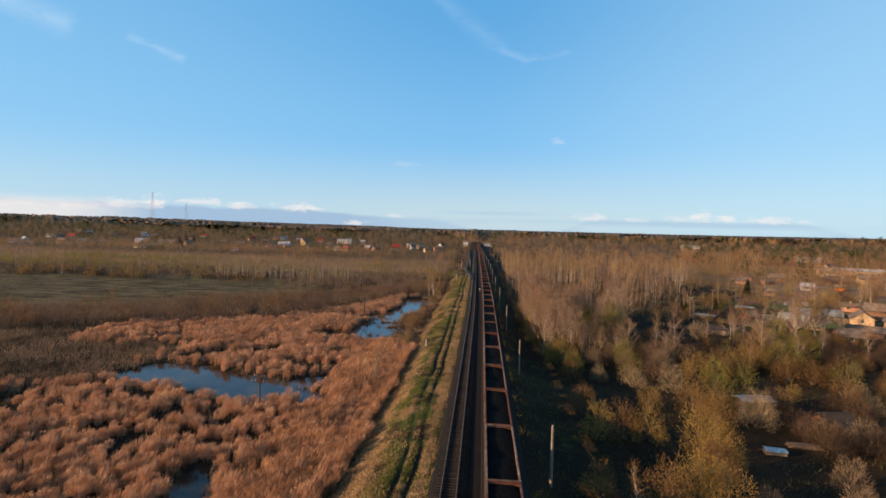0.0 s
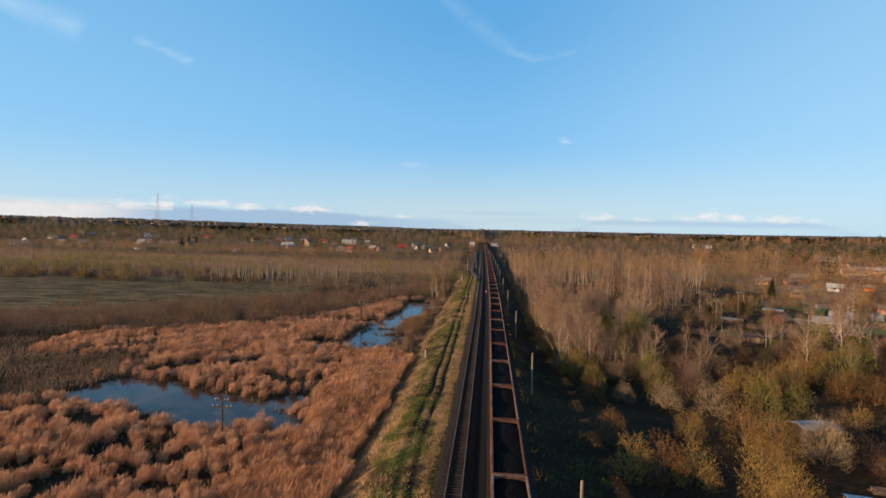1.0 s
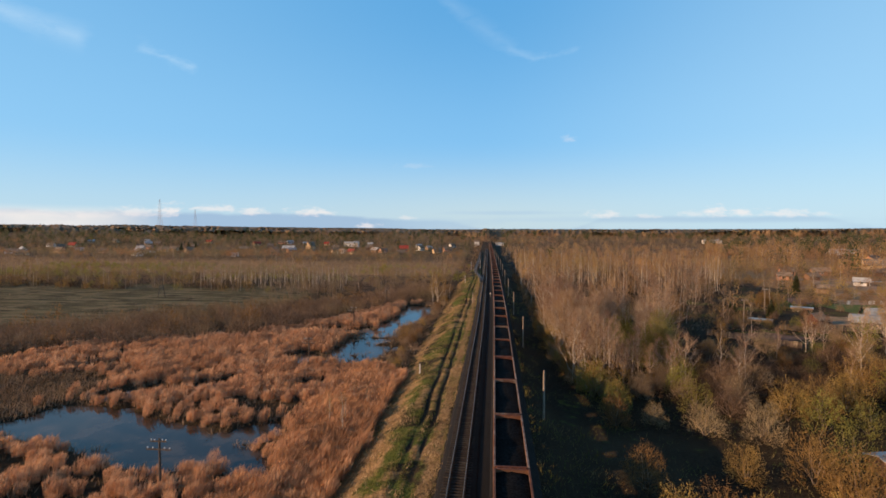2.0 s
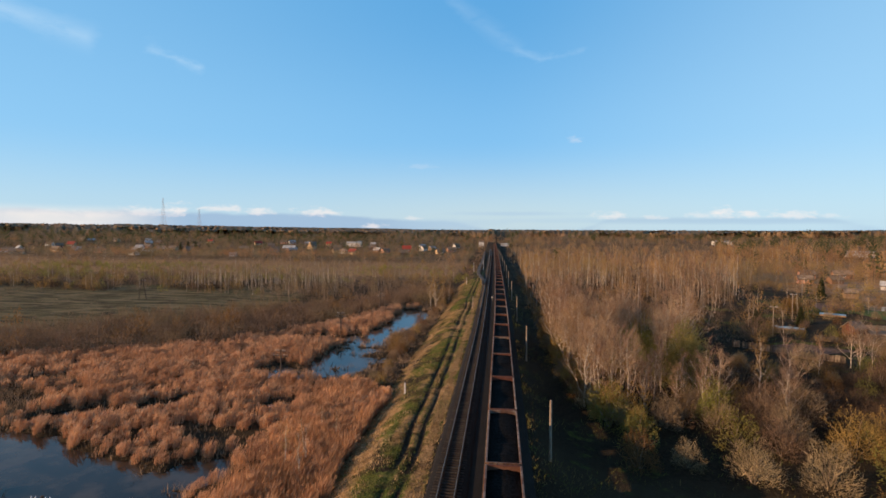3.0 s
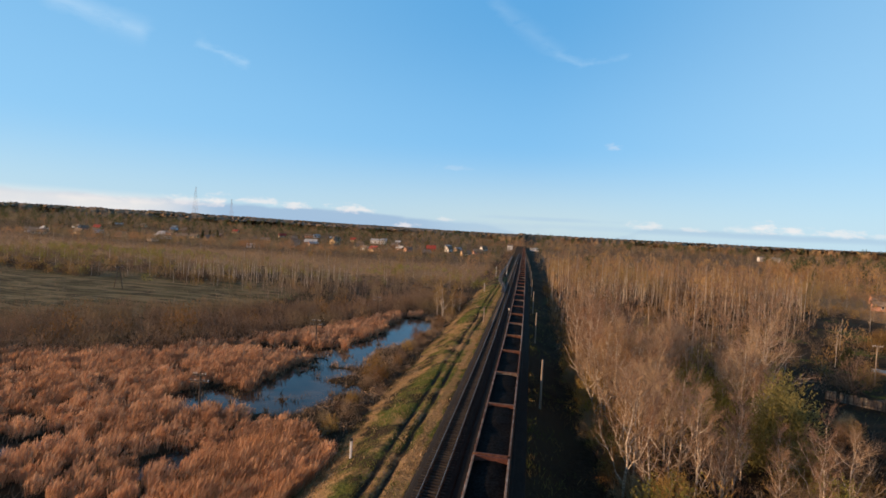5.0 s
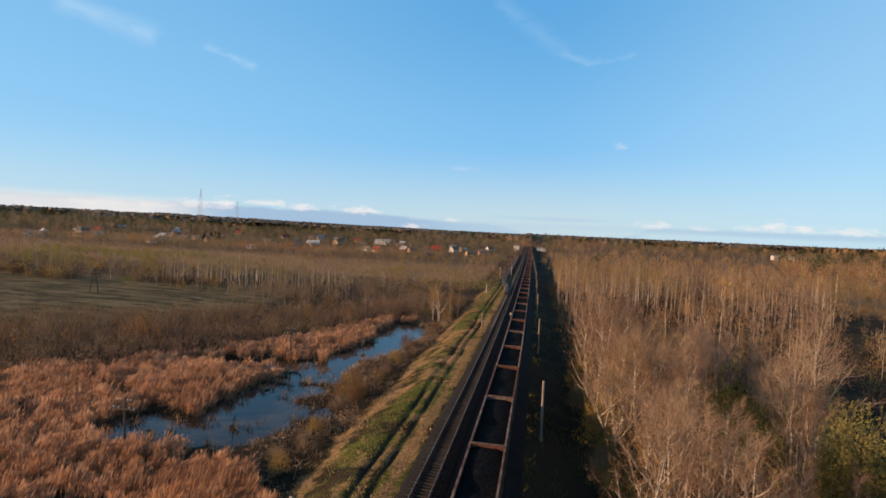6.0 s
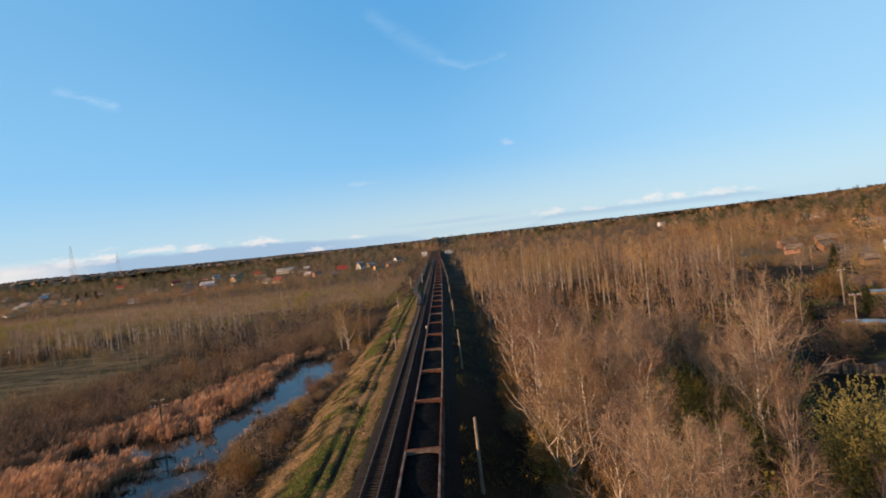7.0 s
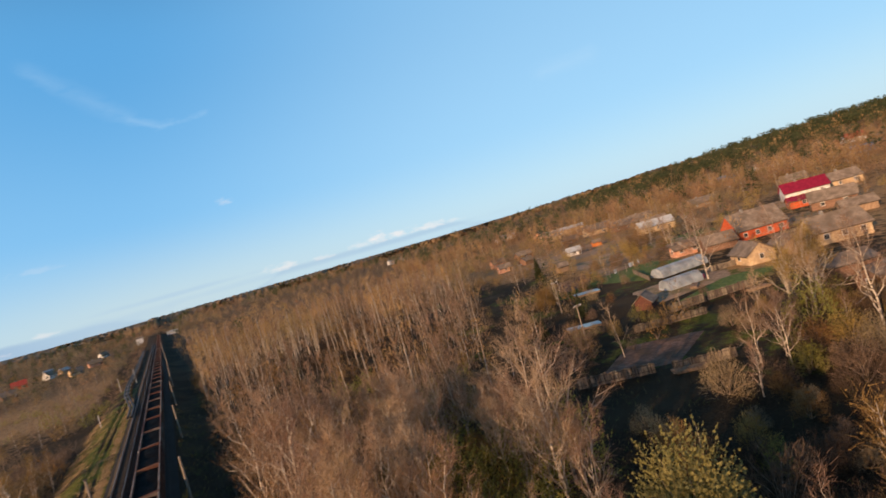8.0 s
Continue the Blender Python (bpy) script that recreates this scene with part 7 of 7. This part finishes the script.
def tarp_frame(x, y, turn, length, width, label):
    f = empty("covered_frame", pose(x, y, float(ground_z(x, y)), 0, 0, turn), label=label, category="cold frame", group="covered garden frames")
    n = 8
    u, v = np.meshgrid(np.linspace(-0.5, 0.5, n), np.linspace(-0.5, 0.5, n))
    Z = 0.62 + 0.06 * wave(u * length, v * width, 3, 2.0) - 1.1 * np.maximum(np.abs(v) - 0.38, 0)
    V = np.stack([(u * length).ravel(), (v * width).ravel(), Z.ravel()], 1)
    V = np.concatenate([V, V - (0, 0, 0.05)])
    i = (np.arange(n - 1)[:, None] * n + np.arange(n - 1)[None]).ravel()
    Q = np.stack([i, i + 1, i + n + 1, i + n], 1)
    part("cover", (V, np.concatenate([Q, Q[:, ::-1] + n * n])), M["tarp"], f, "pale blue sheet")
    part("frame_board", boxes((-length / 2 + 0.08, -width / 2 + 0.1, -0.1, length / 2 - 0.08, width / 2 - 0.1, 0.44)), M["wood_wall"], f)


tarp_frame(77.5, 187.8, -30, 6.5, 2.6, "garden frame covered with pale blue sheet")
tarp_frame(102.5, 212.7, -30, 6.5, 3.0, "garden frame covered with pale blue sheet")
tarp_frame(38.3, 69.9, -12, 2.6, 1.4, "small garden frame covered with pale blue sheet")


def clothesline(x0, y0, x1, y1):
    a = Vector((x0, y0, float(ground_z(x0, y0))))
    turn = math.degrees(math.atan2(y1 - y0, x1 - x0))
    length = math.hypot(x1 - x0, y1 - y0)
    c = empty("clothesline", pose(*a, 0, 0, turn), label="garden washing line with white sheets on wooden posts", category="clothesline")
    n = 5
    for k in range(n):
        part("post", rod(bmesh.new(), (k * length / (n - 1), 0, -0.3), (k * length / (n - 1), 0, 2.0), 0.09, 0.08, 8), M["old_wood"], c)
    part("line", rod(bmesh.new(), (0, 0, 1.85), (length, 0, 1.85), 0.012, 0.012, 4), M["concrete"], c)
    for k, wide in ((0.14, 1.3), (0.60, 1.5), (0.70, 1.0), (0.86, 1.2)):
        u, v = np.meshgrid(np.linspace(0, wide, 7), np.linspace(0, 1.25, 4))
        V = np.stack([(k * length + u).ravel(), (0.08 * np.sin(u * 6) * v + 0.03).ravel(), (1.83 - v).ravel()], 1)
        i = (np.arange(3)[:, None] * 7 + np.arange(6)[None]).ravel()
        Q = np.stack([i, i + 1, i + 8, i + 7], 1)
        part("sheet", (np.concatenate([V, V + (0, 0.012, 0)]), np.concatenate([Q, Q[:, ::-1] + len(V)])), M["white_paint"], c, "white cloth")


clothesline(118.6, 219.5, 135, 222)


def board_pile(x, y, turn, label):
    b = empty("board_pile", pose(x, y, float(ground_z(x, y)), 0, 0, turn), label=label, category="board pile", group="board piles")
    rng = random.Random(int(x * y))
    for k in range(9):
        z = 0.05 + 0.14 * (k // 3)
        yy = -0.5 + 0.45 * (k % 3) + rng.uniform(-0.05, 0.05)
        part("board", boxes((-1.9 + rng.uniform(-0.4, 0.2), yy - 0.19, z, 1.9 + rng.uniform(-0.2, 0.4), yy + 0.19, z + 0.12), bevel=0.015), M["wood_wall"], b)


board_pile(100.4, 166.5, -25, "pile of bleached boards beside a fence")
board_pile(63.5, 154.0, -38, "pile of pale boards beside a tilled bed")
board_pile(43.4, 72.4, -10, "grey boards stacked on rough grass")
board_pile(104, 182, 30, "pile of boards in a sandy yard")
tarp_frame(187, 308, -30, 8, 3, "long low frame covered with pale sheet")
barrel = empty("plastic_barrel", pose(110.6, 184.6, float(ground_z(110.6, 184.6))), label="crimson plastic barrel at a greenhouse end", category="barrel")
part("body", rod(rod(bmesh.new(), (0, 0, 0), (0, 0, 0.5), 0.5, 0.58, 16), (0, 0, 0.5), (0, 0, 1.05), 0.58, 0.48, 16), M["red_plastic"], barrel)
part("lid", rod(bmesh.new(), (0, 0, 1.051), (0, 0, 1.12), 0.50, 0.47, 16), M["red_plastic"], barrel)
for x, y in ((87, 205), (68.3, 177.3), (120, 262), (172, 232), (213, 250), (197, 190), (255, 303), (289, 289)):
    signal_pole(x, y, 7.5, 1, "village_pole", "grey wooden power pole in the village", M["old_wood"], 0.13)
for x, y, sc in ((158.7, 243.9, 1.7), (151, 241, 1.4), (92.3, 217, 1.3), (97, 220, 1.1), (176, 252, 1.3), (166, 238, 1.1), (133, 240, 0.8), (121, 203, 0.7), (183, 226, 1.2), (150, 226, 1.0)):
    WILLOW.plant(int(x) % 4, x, y, sc, x * 31, "large ochre budding bush in a village garden", "shrub", "garden bushes")
for x, y, sc in ((102.5, 158.0, 1.2), (167, 349, 1.4), (250, 372, 1.6), (235, 362, 1.5)):
    SLIM.plant(int(y) % 3, x, y, sc, x * 17, "tall white-trunked birch with ochre budding crown", "tree", "village birches")
for x, y, sc in ((71, 192, 0.5), (74, 196, 0.4), (84, 195, 0.55), (-372, 642, 1.1), (-380, 640, 1.0), (-364, 645, 1.15)):
    SPRUCE.plant(int(y) % 2, x, y, sc, x * 13, "dark green spruce beside gardens", "tree", "spruces")
patch("garden_bed", ((104, 222), (118, 222), (128, 240), (112, 244)), "garden_soil", "dark tilled garden beds")
patch("yard", ((120, 224), (140, 224), (150, 236), (128, 240)), "path_soil", "sandy path between gardens")
board_fence(112, 200, 122, 214, 1.3, "weathered board fence beside a bare yard")
board_fence(122, 184, 112, 190, 1.4, "weathered board fence behind greenhouses")
board_fence(148, 190, 158, 185, 1.4, "weathered board fence between houses")


# ---- trackside bits ----
def kilometre_post(x, y):
    p = empty("marker_post", pose(x, y, float(ground_z(x, y))), label="white marker post with a dark cap on the bank", category="marker post")
    part("post", boxes((-0.11, -0.11, -0.4, 0.11, 0.11, 1.75), bevel=0.02), M["white_paint"], p)
    part("cap", boxes((-0.13, -0.13, 1.751, 0.13, 0.13, 2.0), bevel=0.03), M["black_paint"], p)


kilometre_post(-12.1, 119.5)
stub = empty("wooden_post", pose(-6.0, 200.2, float(ground_z(-6.0, 200.2))), label="old bare wooden post beside the farm track", category="post")
part("shaft", rod(bmesh.new(), (0, 0, -0.4), (0, 0, 3.6), 0.16, 0.13, 10), M["old_wood"], stub)
part("cap", boxes((-0.25, -0.2, 3.601, 0.25, 0.2, 3.75)), M["dark_wood"], stub)
sig = empty("dwarf_signal", pose(-0.4, 216, -0.66), label="small white dwarf signal between the tracks", category="railway signal")
part("mast", boxes((-0.06, -0.06, 0, 0.06, 0.06, 1.0)), M["concrete"], sig)
part("head", boxes((-0.2, -0.15, 1.001, 0.2, 0.15, 1.6), bevel=0.03), M["white_paint"], sig)


def pipeline():
    """A pair of dark pipes on low blocks that leaves the line's shoulder."""
    way = np.array([(-4.9, 266), (-5.2, 283), (-9.2, 322), (-10.4, 352), (-10.9, 430), (-14.0, 600)])
    p = empty("pipeline", pose(0, 0, 0), label="pair of dark pipes on low concrete blocks", category="pipeline")
    for off in (-0.45, 0.45):
        P = np.stack([way[:, 0] + off, way[:, 1], np.full(len(way), -0.05)], 1)
        part("pipe", tube(P, np.full(len(way), 0.28), 8), M["black_paint"], p)
    for k in range(26):
        y = 268 + 12.5 * k
        x = float(np.interp(y, way[:, 1], way[:, 0]))
        part("support_block", boxes((x - 0.9, y - 0.2, float(ground_z(x, y)) - 0.2, x + 0.9, y + 0.2, -0.34)), M["concrete"], p)


pipeline()


def lattice_mast(x, y, height):
    m = empty("radio_mast", pose(x, y, float(ground_z(x, y))), label="tall thin lattice radio mast on the horizon", category="mast", group="masts")
    for sx, sy in ((-1, -1), (1, -1), (1, 1), (-1, 1)):
        bm = bmesh.new()
        rod(bm, (sx * 5, sy * 5, 0), (sx * 0.8, sy * 0.8, height), 0.15, 0.10, 4)
        part("leg", bm, M["steel_mast"], m)
    bm = bmesh.new()
    n = 14
    for k in range(n):
        z0, z1 = height * k / n, height * (k + 1) / n
        w0, w1 = 5 - 4.2 * k / n, 5 - 4.2 * (k + 1) / n
        for s in (-1, 1):
            rod(bm, (-w0, s * w0, z0), (w1, s * w1, z1), 0.10, 0.10, 3)
            rod(bm, (s * w0, -w0, z0), (s * w1, w1, z1), 0.10, 0.10, 3)
    part("bracing", bm, M["steel_mast"], m)


lattice_mast(-793, 1220, 76)
lattice_mast(-888, 1530, 60)

# ---- track and sleepers ----
build_track(TRACK_FREE, "railway_track_1", "free railway track with wooden sleepers on dark ballast", 38, 200)
build_track(TRACK_TRAIN, "railway_track_2", "railway track under the coal train on dark ballast", -30, -29)


# ---- trees among the village gardens ----
def build_village_trees():
    r = np.random.RandomState(91)

    def clear_of_houses(x, y):
        ok = np.ones(np.shape(x), bool)
        for row in HOUSES:
            ok &= np.hypot(x - row[0], y - row[1]) > 0.55 * row[3]
            # keep the line of sight from the railway to the fronts open
            ok &= np.hypot(x - row[0] * 0.95, y - (row[1] - 0.05 * row[1])) > 0.42 * row[3]
            if row[0] < -20:
                ok &= np.hypot(x - row[0] * 0.975, y - row[1] * 0.975) > 0.7 * row[3]
        return ok

    X, Y = scatter(92, 80, 420, 165, 470, 6.0, lambda x, y: clear_of_houses(x, y) & ~in_wood(x, y) & (wave(x, y, 93, 18.0) > -0.02 - 0.40 * smooth01(np.hypot(x, y), 260, 420)) & (np.hypot(x - 106, y - 184) > 26))
    pl = [(r.choice(5, p=(0.58, 0.18, 0.14, 0.02, 0.08)), x, y, r.uniform(0.36, 0.80) * (1 + 0.7 * float(smooth01(math.hypot(x, y), 260, 420))), 1.0) for x, y in zip(X, Y)]
    woods("village_trees", [GARDEN_TREE, MID_BUD, MID_SCRUB, FAR_FIR, GOLD_FAR], pl, "bare fruit trees, birches and willows among the gardens")
    X, Y = scatter(94, -720, -20, 540, 1000, 11.0, lambda x, y: clear_of_houses(x, y) & (wave(x, y, 95, 45.0) > -0.35))
    tone = wave(X, Y, 105, 40.0)
    pl = [((1 if q > -0.35 else 0) if r.uniform() < 0.8 else r.choice((2, 3, 3)), x, y, r.uniform(0.4, 0.95), 1.0) for x, y, q in zip(X, Y, tone)]
    woods("far_village_trees", [FAR_BARE, FAR_OLIVE, FAR_BUD, FAR_FIR], pl, "bare trees and a few spruces between distant houses")


build_village_trees()
